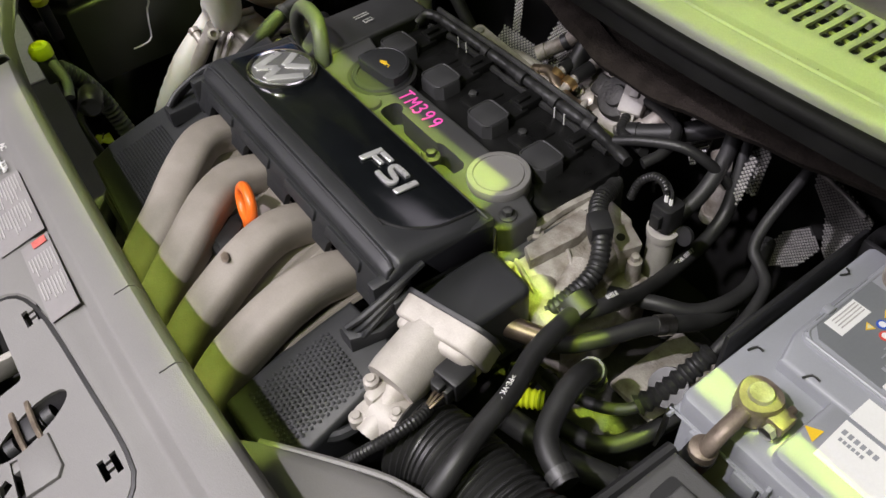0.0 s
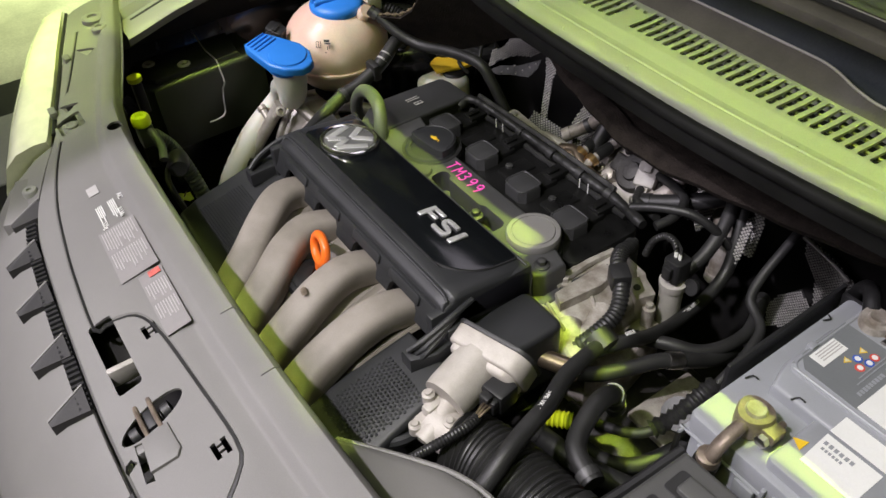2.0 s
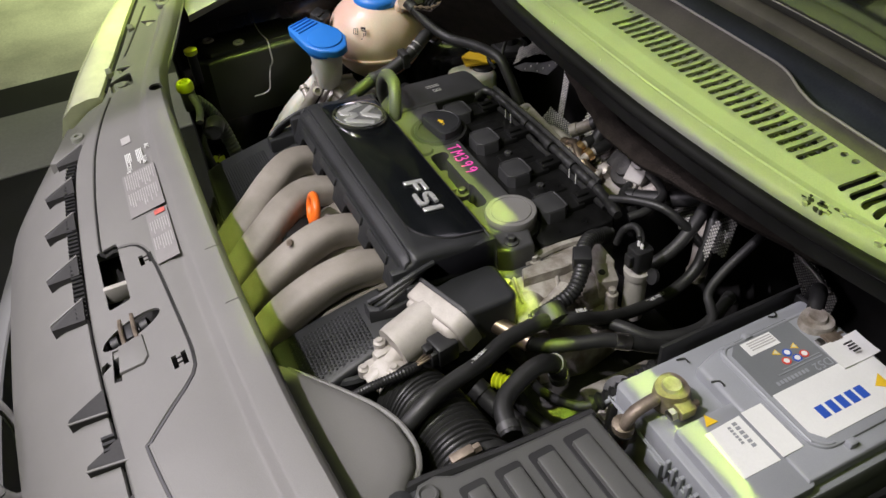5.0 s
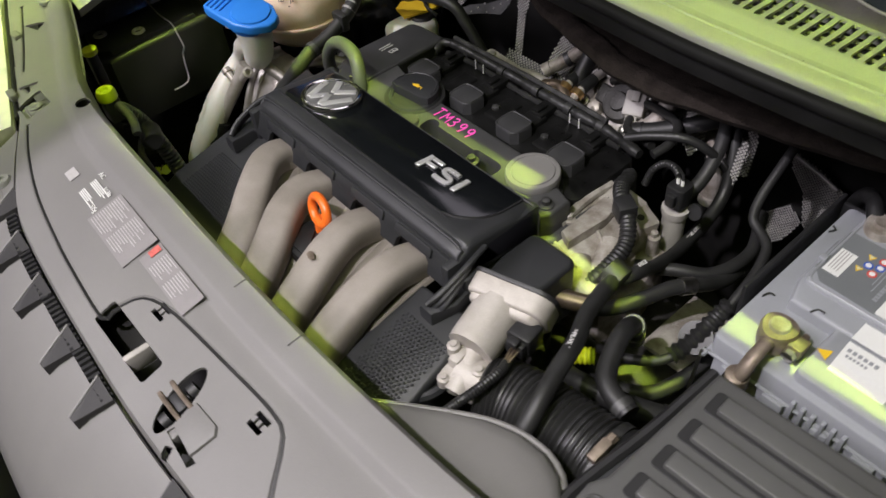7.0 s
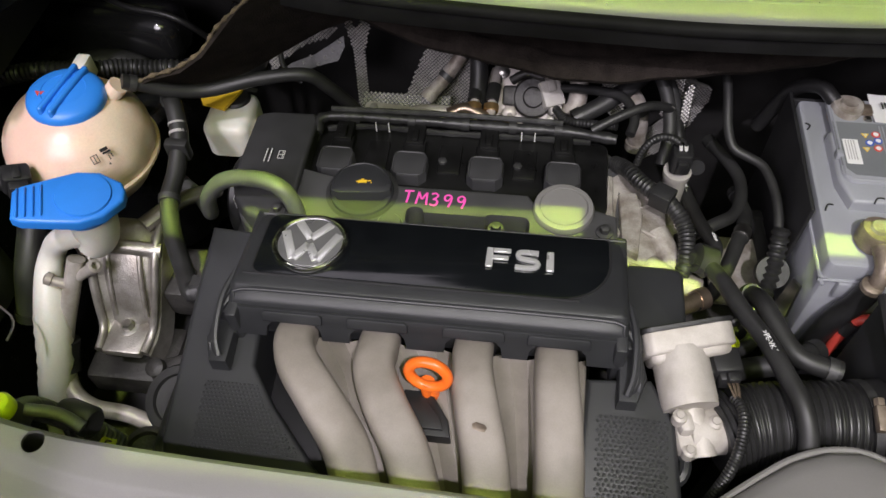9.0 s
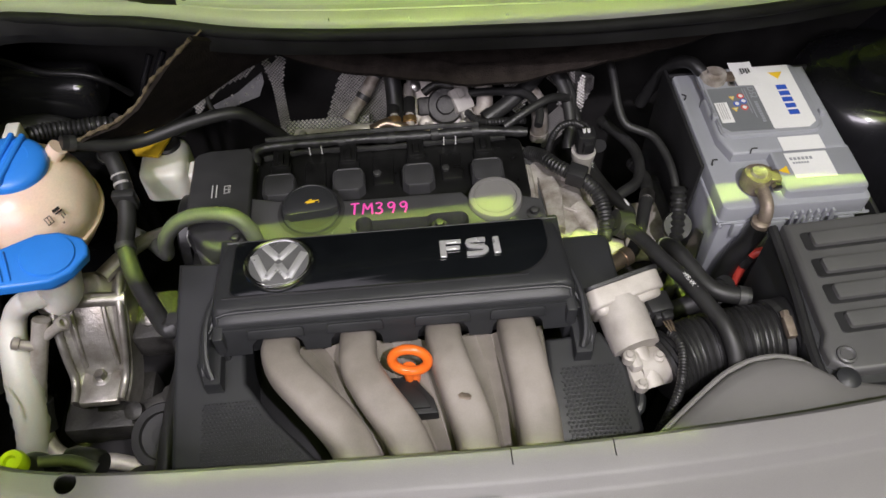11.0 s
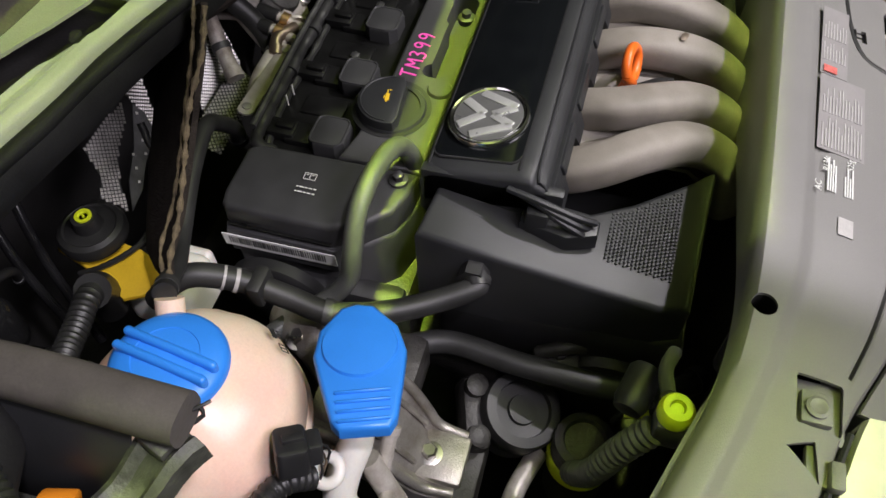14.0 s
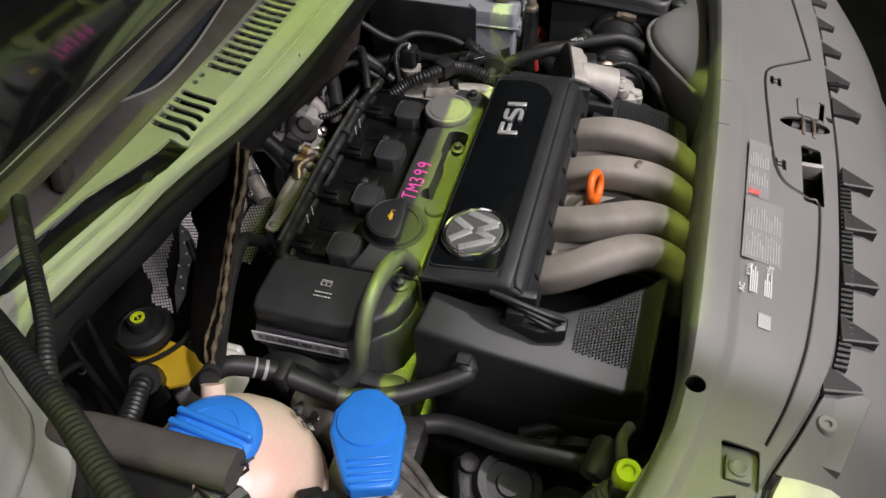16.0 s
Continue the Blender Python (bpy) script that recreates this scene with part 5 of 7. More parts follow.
part("clamp", tube([(0.428, -0.251, 0.892), (0.437, -0.250, 0.892)], 0.0448, 28, 0.004), "foilback", trunk, "dull hose clamp")
part("clamp_screw", moved(merge(box(-0.005, 0.005, -0.014, 0.010, -0.002, 0.008, 0.0015), lathe([(0.005, 0), (0.005, 0.007), (0.003, 0.008)], 6, pose(0, 0.010, 0.003, -90, 0, 0))), pose(0.433, -0.262, 0.936, 8, 0, 0)), "clampmetal", trunk, "dull clamp screw")
air = thing("airbox", "black plastic airbox lid with raised ribs", "airbox", (0.58, -0.24, 0.80))
part("tub", prism([(0.455, -0.138), (0.742, -0.128), (0.742, -0.335), (0.44, -0.345)], 0.72, 0.945, 0.006), "housing", air)
lid_top = lambda x, y: 0.961 + 0.02 * (x - 0.46) + 0.03 * (y + 0.24)
part("lid", prism([(0.462, -0.142), (0.738, -0.132), (0.738, -0.325), (0.47, -0.332), (0.452, -0.318), (0.450, -0.300), (0.458, -0.285)], 0.935, 0.96, 0.006, 3, top=lid_top), "airlid", air)
for k, y in enumerate((-0.170, -0.206, -0.240, -0.275)):
    part("rib", moved(prism(rounded(0.0, 0.25 - 0.004 * k, -0.0095, 0.0095, (0.003, 0.003, 0.003, 0.003), 3), 0, 0.011, 0.0022, 2), pose(0.484, y, 0.957 + 0.03 * (y + 0.24), 0, -1.1, 2)), "airlid", air)
    # black plate round each rib paints its dark gap and shadow line
    part("rib_shade", moved(prism(rounded(-0.010, 0.254 - 0.004 * k, -0.0135, 0.0125, 0.004, 3), 0, 0.0052, 0.0005, 1), pose(0.484, y, 0.957 + 0.03 * (y + 0.24), 0, -1.1, 2)), "black", air)
part("corner_eye", lathe([(0.010, 0.0), (0.010, 0.005), (0.008, 0.006), (0.006, 0.004), (0.001, 0.004)], 18, pose(0.468, -0.314, 0.9575, 0, -1.1, 0)), "airlid", air, "moulded ring in the lid corner")
part("rim", tube([(0.744, -0.336, 0.945), (0.47, -0.345, 0.943), (0.444, -0.325, 0.943), (0.452, -0.22, 0.945), (0.456, -0.136, 0.948)], 0.006, 8), "black", air)
part("clip", lathe([(0.012, 0.945), (0.012, 0.958), (0.006, 0.962)], 14, Matrix.Translation((0.462, -0.338, 0))), "housing", air)

# ---- battery ----
bat = thing("battery", "grey car battery with labels and metal terminals", "battery", (0.517, 0.03, 0.75))
B0 = (0.425, 0.606, -0.082, 0.162)
part("case", box(*B0[:2], *B0[2:], 0.745, 0.905, 0.006), "case", bat)
part("lid", prism(rounded(B0[0] - 0.004, B0[1] + 0.004, B0[2] - 0.003, B0[3] + 0.003, 0.008), 0.896, 0.925, 0.0035, 2), "case", bat, "grey plastic lid")
part("lid_rim", tube([(x, y, 0.8985) for x, y in rounded(B0[0] - 0.0045, B0[1] + 0.0045, B0[2] - 0.0035, B0[3] + 0.0035, 0.008)], 0.0022, 6, 0.02), "case", bat)
part("plateau", prism([(0.602, 0.150), (0.492, 0.150), (0.492, 0.108), (0.450, 0.104), (0.442, 0.096), (0.442, 0.024), (0.452, -0.008), (0.602, -0.008)], 0.92, 0.9405, 0.005, 3), "case", bat)
part("front_plateau", prism(rounded(0.500, 0.606, -0.076, 0.0, 0.007), 0.92, 0.9375, 0.004, 2), "case", bat)
FRAMED = rounded(0.446, 0.586, 0.018, 0.150, (0.010, 0.010, 0.014, 0.022))
part("label_step", prism(FRAMED, 0.938, 0.9438, 0.0022, 2), "case", bat)
part("label_edge", tube([(x, y, 0.9438) for x, y in rounded(0.4495, 0.5825, 0.0215, 0.1465, (0.008, 0.008, 0.012, 0.018))[12:29]], 0.0016, 8, 0.01), "case", bat)
LB = frame_of((0.53, 0.08, 0.9439), (0, -1, 0), (1, 0, 0))
part("label_panel", moved(prism([(-0.030, -0.083), (0.038, -0.083), (0.052, -0.070), (0.054, -0.012), (-0.030, -0.012)], 0, 0.0006, 0), LB), "casedark", bat, "grey printed label")
part("white_label", moved(prism([(-0.068, -0.013), (0.052, -0.013), (0.053, 0.034), (0.044, 0.046), (-0.068, 0.046)], 0, 0.0007, 0), LB), "white", bat, "white printed label")
part("code_label", sheet([[LB @ Vector((u, v, 0.0036 + 0.0016 * math.sin(60 * u + 2) + 0.001 * math.sin(90 * v))) for v in (-0.036, -0.024, -0.012, -0.004)] for u in span(-0.078, -0.030, 8)], 0.0006), "white", bat, "small curled white label")
bars([(-0.060, -0.049 - 0.002 * (j % 2), -0.026 + 0.0036 * j, -0.0240 + 0.0036 * j) for j in range(4)], LB @ pose(0, 0, 0.0066), "label_print", "ink", bat)
for k, w in enumerate((0.0110, 0.0105, 0.0105, 0.0100, 0.0110)):
    bars([(-0.028 + 0.0122 * k, -0.028 + 0.0122 * k + w * 0.8, 0.016, 0.030)], LB @ pose(0, 0, 0.0008), "brand_block", "blueink", bat, "plain blue mark")
part("brand_mark", moved(([(-0.054, 0.014, 0), (-0.040, 0.024, 0), (-0.054, 0.034, 0), (-0.054, 0.014, 0.0004), (-0.040, 0.024, 0.0004), (-0.054, 0.034, 0.0004)], [[0, 1, 2], [5, 4, 3], [0, 3, 4, 1], [1, 4, 5, 2], [2, 5, 3, 0]]), LB @ pose(0, 0, 0.0009)), "yellow", bat, "yellow mark", smooth=0)
words("D52", 0.013, LB @ pose(-0.018, -0.020, 0.0008), "code", "case", bat, 0.0002)
bars([(0.0 + 0.0045 * k, 0.003 + 0.0045 * k, -0.023, -0.0185) for k in range(9)] + [(-0.026, 0.030, -0.029, -0.0278), (-0.026, 0.022, -0.0325, -0.0315)], LB @ pose(0, 0, 0.0007), "small_print", "case", bat)
part("white_patch", moved(box(-0.002, 0.036, -0.077, -0.060, 0, 0.0010, 0), LB), "white", bat)
bars([(0.000, 0.030, -0.0745 + 0.003 * k, -0.0735 + 0.003 * k) for k in range(4)], LB @ pose(0, 0, 0.0011), "patch_print", "faintink", bat)
for k, (u, v, c) in enumerate(((0.012, -0.052, "yellow"), (0.002, -0.047, "blueink"), (-0.010, -0.050, "yellow"), (0.010, -0.039, "red"), (-0.002, -0.037, "blueink"), (-0.012, -0.038, "red"))):
    mark = part("safety_mark", moved(lathe([(0.0048, 0), (0.0048, 0.0006)], 3 if c == "yellow" else 16), LB @ pose(u, v, 0.0006)), c, bat)
    part("mark_field", moved(lathe([(0.0030, 0), (0.0030, 0.0009)], 3 if c == "yellow" else 12), LB @ pose(u, v, 0.0006)), "yellowpale" if c == "yellow" else "white", mark)
LF = frame_of((0.545, -0.018, 0.9376), (0, -1, 0), (1, 0, 0))
part("front_label", moved(prism([(-0.006, -0.028), (0.036, -0.026), (0.036, 0.027), (-0.006, 0.027)], 0, 0.0006, 0), LF), "white", bat, "white printed label")
part("front_label_upper", moved(box(-0.032, -0.008, -0.028, 0.027, 0, 0.0006, 0), LB @ pose(0.098, 0.015, -0.0031)), "white", bat)
bars([(0.002, 0.0065, u, u + 0.0034) for u in span(-0.024, 0.002, 5)] + [(0.010, 0.0130, u, u + 0.0024) for u in span(-0.022, -0.004, 5)], LF @ pose(0, 0, 0.0007), "small_print", "case", bat)
part("warning_mark", moved(lathe([(0.008, 0), (0.008, 0.0006)], 3), LF @ pose(0.022, -0.036, 0.0002, 0, 0, 30)), "yellow", bat)
for pts in (((0.427, -0.012, 0.9265), (0.430, -0.004, 0.9275), (0.436, -0.004, 0.9275)), ((0.474, -0.009, 0.9400), (0.478, -0.002, 0.9415), (0.485, -0.002, 0.9415)), ((0.425, 0.112, 0.9265), (0.429, 0.119, 0.9270), (0.424, 0.123, 0.9265)), ((0.472, 0.110, 0.9262), (0.476, 0.117, 0.9262), (0.471, 0.121, 0.9262))):
    part("moulded_tick", tube(pts, 0.0010, 6, 0.004), "ink", bat)
for x, y in ((0.447, 0.058), (0.590, 0.052)):
    part("lid_catch", box(x - 0.004, x + 0.004, y - 0.005, y + 0.005, 0.936, 0.9475, 0.002), "case", bat)
SB = frame_of((0.4268, 0.03, 0.83), (0, -1, 0), (0, 0, 1))
part("side_label", moved(box(-0.105, 0.085, -0.05, 0.055, 0, 0.0008, 0), SB), "white", bat, "white side label")
bars([(-0.085, -0.030, 0.006, 0.036)], SB @ pose(0, 0, 0.0008), "brand_block", "casedark", bat)
bars([(0.020, 0.028, -0.03, 0.03), (0.034, 0.039, -0.03, 0.01)], SB @ pose(0, 0, 0.0008), "small_print", "casedark", bat)
for k in range(4):
    part("front_rib", box(0.440 + k * 0.045, 0.462 + k * 0.045, -0.0895, -0.081, 0.872, 0.896, 0.002), "case", bat)
for k in range(6):
    part("fin", box(0.512 + k * 0.010, 0.516 + k * 0.010, -0.0900, -0.0845, 0.885, 0.912, 0.001), "case", bat)

for name, y, turn in (("front", -0.053, 0), ("rear", 0.132, 1)):
    ter = thing("battery_clamp", "tarnished brass battery clamp on the lid" if not turn else "tarnished battery clamp with a bright nut", "battery clamp", (0.467, y, 0.925), group="battery clamps")
    T = Matrix.Translation((0.467, y, 0))
    part("post", lathe([(0.0105, 0.920), (0.0102, 0.954), (0.0090, 0.956), (0.0060, 0.9555), (0.002, 0.955)], 20, T), "dirtalloy", ter)
    part("ring", lathe([(0.0108, 0.928), (0.0175, 0.928), (0.0185, 0.934), (0.0180, 0.948), (0.0165, 0.952), (0.0108, 0.952)], 28, T, squash=lambda a: 1 + 0.05 * math.sin(3 * a)), "clampmetal" if not turn else "dirtalloy", ter)
    part("ear", box(0.480, 0.496, y - 0.009, y + 0.009, 0.934, 0.947, 0.002), "clampmetal", ter)
    part("bolt", tube([(0.488, y - 0.018, 0.941), (0.488, y + 0.016, 0.941)], 0.0035, 8), "clampmetal", ter)
    part("nut", lathe([(0.0065, 0), (0.0065, 0.006), (0.004, 0.007)], 6, frame_of((0.488, y - 0.012, 0.941), (1, 0, 0), (0, 0, 1))), "steel", ter)
    if not turn:
        part("lug", merge(tube([(0.466, y - 0.010, 0.943), (0.467, y - 0.028, 0.942), (0.467, y - 0.042, 0.938), (0.466, y - 0.049, 0.926), (0.464, y - 0.050, 0.908)], 0.0085, 12, 0.005, flat=0.75), lathe([(0.0115, -0.008), (0.0115, 0.008), (0.009, 0.010)], 14, Matrix.Translation((0.463, y - 0.050, 0.912)))), "clampmetal", ter, "tarnished lug")
        part("lead", tube([(0.463, y - 0.050, 0.912), (0.458, y - 0.052, 0.885), (0.445, y - 0.052, 0.84), (0.44, y - 0.045, 0.70)], 0.0125, 12), "rubber", ter, "black battery lead")
    else:
        part("lead", tube([(0.455, y + 0.010, 0.945), (0.440, y + 0.03, 0.950), (0.42, y + 0.055, 0.92), (0.40, y + 0.07, 0.84)], 0.009, 12), "rubber", ter)
red = thing("red_cable", "short red cable in front of the battery", "cable", (0.475, -0.115, 0.83))
part("run", tube([(0.455, -0.118, 0.80), (0.462, -0.112, 0.850), (0.476, -0.112, 0.868), (0.492, -0.120, 0.850), (0.50, -0.125, 0.80)], 0.006, 10), "red", red)
part("boot", tube([(0.460, -0.113, 0.842), (0.466, -0.112, 0.860)], 0.009, 10), "rubber", red)
tray = thing("battery_tray", "black plastic battery shield around the battery", "battery tray", (0.52, 0.03, 0.74))
part("back_wall", box(0.412, 0.62, 0.163, 0.169, 0.75, 0.925, 0.002), "black", tray)
part("side_wall", box(0.408, 0.413, -0.02, 0.169, 0.75, 0.935, 0.002), "black", tray)
part("side_wall", box(0.622, 0.628, -0.10, 0.169, 0.75, 0.90, 0.002), "black", tray)
part("base", box(0.405, 0.628, -0.11, 0.17, 0.725, 0.745, 0.004), "black", tray)

# ---- left side of the bay ----
tank = thing("coolant_tank", "milky pink ball-shaped coolant tank", "coolant tank", (-0.445, 0.005, 0.84))
C = Vector((-0.447, 0.006, 0.930))
part("shell", lathe([(0.086 * math.sin(a) if 0 < a < math.pi else 0.001, -0.086 * math.cos(a) * (0.86 if math.cos(a) < 0 else 0.98)) for a in span(0.001, math.pi - 0.001, 24)], 48, Matrix.Translation(C), squash=lambda a: 1 + 0.018 * abs(math.sin(5 * a)) ** 0.6), "tank", tank)
part("seam", lathe([(0.086, -0.022), (0.0895, -0.021), (0.0895, -0.017), (0.086, -0.016)], 48, Matrix.Translation(C)), "tank", tank)
part("neck", lathe([(0.038, 0.045), (0.037, 0.060), (0.034, 0.062)], 32, Matrix.Translation(C + Vector((0.006, 0.0, 0.0)))), "tank", tank)
part("spout", tube([C + Vector((0.042, 0.026, 0.046)), C + Vector((0.052, 0.030, 0.058)), C + Vector((0.061, 0.033, 0.067))], 0.0115, 14), "tank", tank)
MK = frame_of(C + Vector((0.0585, -0.053, 0.036)), (0.70, 0.72, 0), (-0.30, 0.29, 0.90))
bars([(-0.009, -0.001, -0.005, -0.0042), (-0.009, -0.001, 0.0042, 0.005), (-0.009, -0.0082, -0.005, 0.005), (-0.0054, -0.0046, -0.005, 0.005), (-0.0018, -0.001, -0.005, 0.005), (0.004, 0.013, 0.004, 0.008), (0.005, 0.0145, 0.001, 0.003), (0.0095, 0.0105, -0.008, -0.002), (0.013, 0.014, -0.006, -0.001), (0.006, 0.008, -0.013, -0.011)], MK @ pose(0, 0, 0.0022), "printed_symbol", "ink", tank)
CAPM = Matrix.Translation(C + Vector((0.008, 0.006, 0.060))) @ pose(0, 0, 0, 0, 5, 0)
cap = part("cap", lathe([(0.041, 0.0), (0.0440, 0.003), (0.0443, 0.009), (0.0425, 0.014), (0.0385, 0.0172), (0.032, 0.0192), (0.025, 0.0205), (0.0245, 0.0197), (0.012, 0.0208), (0.002, 0.0212)], 56, CAPM), "bluefil", tank, "blue screw cap")
for d in (-0.0065, 0.0065):
    part("grip", moved(box(-0.0400, 0.0400, d - 0.0036, d + 0.0036, 0.008, 0.0255, 0.0034, 3), CAPM @ pose(0, 0, 0, 0, 0, 82)), "bluefil", cap)
part("warning_print", moved(lathe([(0.006, 0), (0.006, 0.0008)], 3), Matrix.Translation(C + Vector((-0.014, -0.004, 0.0815))) @ pose(0, 0, 0, 0, -8, 160)), "red", cap)
part("side_lug", box(-0.511, -0.468, 0.046, 0.126, 0.912, 0.942, 0.013, 4), "tank", tank, "moulded side lug")

filler = thing("washer_filler", "white washer filler neck with a blue flip cap", "washer filler", (-0.40, -0.11, 0.90))
F = frame_of((-0.389, -0.116, 0.968), (0.91, 0.38, -0.15), (-0.33, 0.94, 0.05))
flap = prism([(0.052, -0.013), (0.055, 0.0), (0.052, 0.013), (0.030, 0.031), (0.006, 0.036), (-0.020, 0.031), (-0.052, 0.024), (-0.060, 0.018), (-0.061, -0.018), (-0.052, -0.024), (-0.020, -0.031), (0.006, -0.036), (0.030, -0.031)], -0.003, 0.010, 0.004, 3)
lid = part("cap", moved(flap, F), "bluefil", filler, "blue flip cap")
part("dome", moved(lathe([(0.030, 0.009), (0.0285, 0.0125), (0.02, 0.0135), (0.002, 0.014)], 32), F @ pose(0.012, 0, 0)), "bluefil", lid)
for k in range(4):
    part("grip_rib", moved(box(-0.0012, 0.0012, -0.021 + k * 0.0005, 0.021 - k * 0.0005, 0.009, 0.0125, 0.001, 1), F @ pose(-0.030 - 0.008 * k, 0, 0)), "bluefil", lid)
part("skirt", moved(lathe([(0.031, -0.012), (0.033, -0.002), (0.030, 0.0)], 28), F @ pose(0.008, 0, 0)), "bluefil", lid)
part("neck", tube([(-0.380, -0.112, 0.960), (-0.382, -0.113, 0.93), (-0.388, -0.112, 0.905), (-0.400, -0.111, 0.888)], lambda d, u: 0.029 - 0.008 * u, 20), "milky", filler)
part("pipe", tube([(-0.392, -0.114, 0.918), (-0.410, -0.116, 0.910), (-0.428, -0.117, 0.900), (-0.448, -0.112, 0.882), (-0.464, -0.112, 0.860), (-0.472, -0.128, 0.838), (-0.468, -0.158, 0.815), (-0.464, -0.188, 0.785), (-0.464, -0.212, 0.755), (-0.472, -0.232, 0.715), (-0.48, -0.255, 0.640)], lambda d, u: 0.0142 + 0.0072 * min(max(u - 0.25, 0) * 4, 1) + 0.0007 * math.sin(d * 330) * (u > 0.4), 20), "milky", filler)
part("cap_eye", tube([(-0.460 + 0.010 * math.cos(a), -0.108 + 0.010 * math.sin(a), 0.923 + 0.003 * math.cos(a)) for a in [2 * math.pi * k / 16 for k in range(17)]], 0.0052, 10, 0.004), "milky", filler, "white moulded eye")
part("pipe_sleeve", tube([(-0.402, -0.115, 0.914), (-0.409, -0.116, 0.911), (-0.416, -0.1165, 0.9075)], 0.0165, 20, 0.004), "milky", filler)

mount = thing("engine_mount", "cast aluminium engine mount with bolts", "engine mount", (-0.38, -0.12, 0.74))
rows = []
for y, z, x0, x1 in ((-0.062, 0.872, -0.422, -0.330), (-0.088, 0.872, -0.426, -0.328), (-0.112, 0.856, -0.426, -0.328), (-0.132, 0.830, -0.424, -0.330), (-0.148, 0.802, -0.422, -0.334), (-0.158, 0.784, -0.420, -0.338), (-0.170, 0.776, -0.418, -0.340), (-0.192, 0.774, -0.416, -0.342)):
    rows.append([(x0, y + 0.012, z - 0.040), (x0 + 0.002, y, z - 0.006), (x0 + 0.008, y, z), (x0 + 0.020, y + 0.003, z - 0.005), (x0 + 0.030, y + 0.001, z), (x1 - 0.030, y + 0.001, z), (x1 - 0.020, y + 0.003, z - 0.005), (x1 - 0.008, y, z), (x1 - 0.002, y, z - 0.006), (x1, y + 0.012, z - 0.040)])
part("arch", sheet(rows, 0.006), "castmount", mount)
for k in (2, 7):
    part("edge_ridge", tube([Vector(r[k]) + Vector((0, -0.001, 0.001)) for r in rows], 0.0052, 10, 0.006), "castmount", mount)
part("saddle", tube([(-0.424, -0.100, 0.864), (-0.378, -0.104, 0.872), (-0.330, -0.100, 0.864)], 0.009, 12, flat=0.8), "castmount", mount)
part("foot_pad", box(-0.402, -0.352, -0.198, -0.150, 0.768, 0.7815, 0.004), "castmount", mount)
for x in (-0.398, -0.358):
    part("inner_rib", tube([(x, -0.095, 0.871), (x + 0.002, -0.118, 0.850), (x + 0.003, -0.138, 0.821), (x + 0.004, -0.152, 0.794)], 0.0030, 8), "castmount", mount)
part("base", box(-0.438, -0.325, -0.212, -0.130, 0.69, 0.735, 0.008), "greasy", mount)
part("block", box(-0.335, -0.275, -0.135, -0.060, 0.77, 0.822, 0.010), "greasy", mount)
for x, y, z in ((-0.378, -0.162, 0.778), (-0.310, -0.106, 0.822), (-0.424, -0.102, 0.862), (-0.336, -0.026, 0.868)):
    part("bolt", merge(lathe([(0.0125, 0), (0.0125, 0.004), (0.009, 0.005)], 20, Matrix.Translation((x, y, z))), lathe([(0.0080, 0.004), (0.0080, 0.012), (0.006, 0.014)], 6, Matrix.Translation((x, y, z)))), "steel", mount, "bright flanged bolt")
part("rear_arm", tube([(-0.36, -0.07, 0.872), (-0.340, -0.045, 0.874), (-0.325, -0.020, 0.868), (-0.30, 0.01, 0.85)], 0.020, 14, flat=0.5), "castmount", mount)

ac = thing("air_conditioning_pipe", "bright aluminium air conditioning pipe with a service port", "metal pipe", (-0.455, -0.16, 0.74))
part("pipe", tube([(-0.426, -0.124, 0.868), (-0.440, -0.148, 0.828), (-0.453, -0.175, 0.787), (-0.457, -0.200, 0.754), (-0.448, -0.228, 0.728), (-0.42, -0.244, 0.716), (-0.37, -0.248, 0.712), (-0.32, -0.262, 0.700)], 0.0105, 14), "zinc", ac)
part("port", lathe([(0.006, 0), (0.006, 0.018), (0.008, 0.019), (0.008, 0.026), (0.004, 0.028)], 14, frame_of((-0.440, -0.145, 0.840), (0, 1, 0), (0.5, 0, 0.86)) @ pose(0, 0, 0, 0, 180, 0)), "zinc", ac)
part("port", lathe([(0.0065, -0.02), (0.0065, 0.012), (0.0085, 0.013), (0.0085, 0.020), (0.005, 0.021), (0.004, 0.014), (0.001, 0.014)], 16, frame_of((-0.410, -0.136, 0.862), (0, 1, 0), (0.3, -0.45, 0.84)) @ pose(0, 0, 0, -60, 0, 0)), "zinc", ac)
part("sleeve", tube([(-0.454, -0.184, 0.776), (-0.457, -0.198, 0.757), (-0.455, -0.212, 0.742)], 0.0165, 14), "rubber", ac)

res = thing("brake_reservoir", "milky white brake fluid reservoir with a black neck", "brake reservoir", (-0.315, 0.135, 0.80))
part("bottle", prism(rounded(-0.338, -0.274, 0.086, 0.164, 0.016), 0.832, 0.882, 0.012, 3), "milky", res)
part("shoulder", prism(rounded(-0.274, -0.260, 0.098, 0.130, 0.006), 0.836, 0.866, 0.006, 3), "milky", res)
part("neck", lathe([(0.020, 0.870), (0.020, 0.884), (0.017, 0.8865), (0.004, 0.8865)], 24, Matrix.Translation((-0.303, 0.146, 0))), "black", res, "black threaded neck")

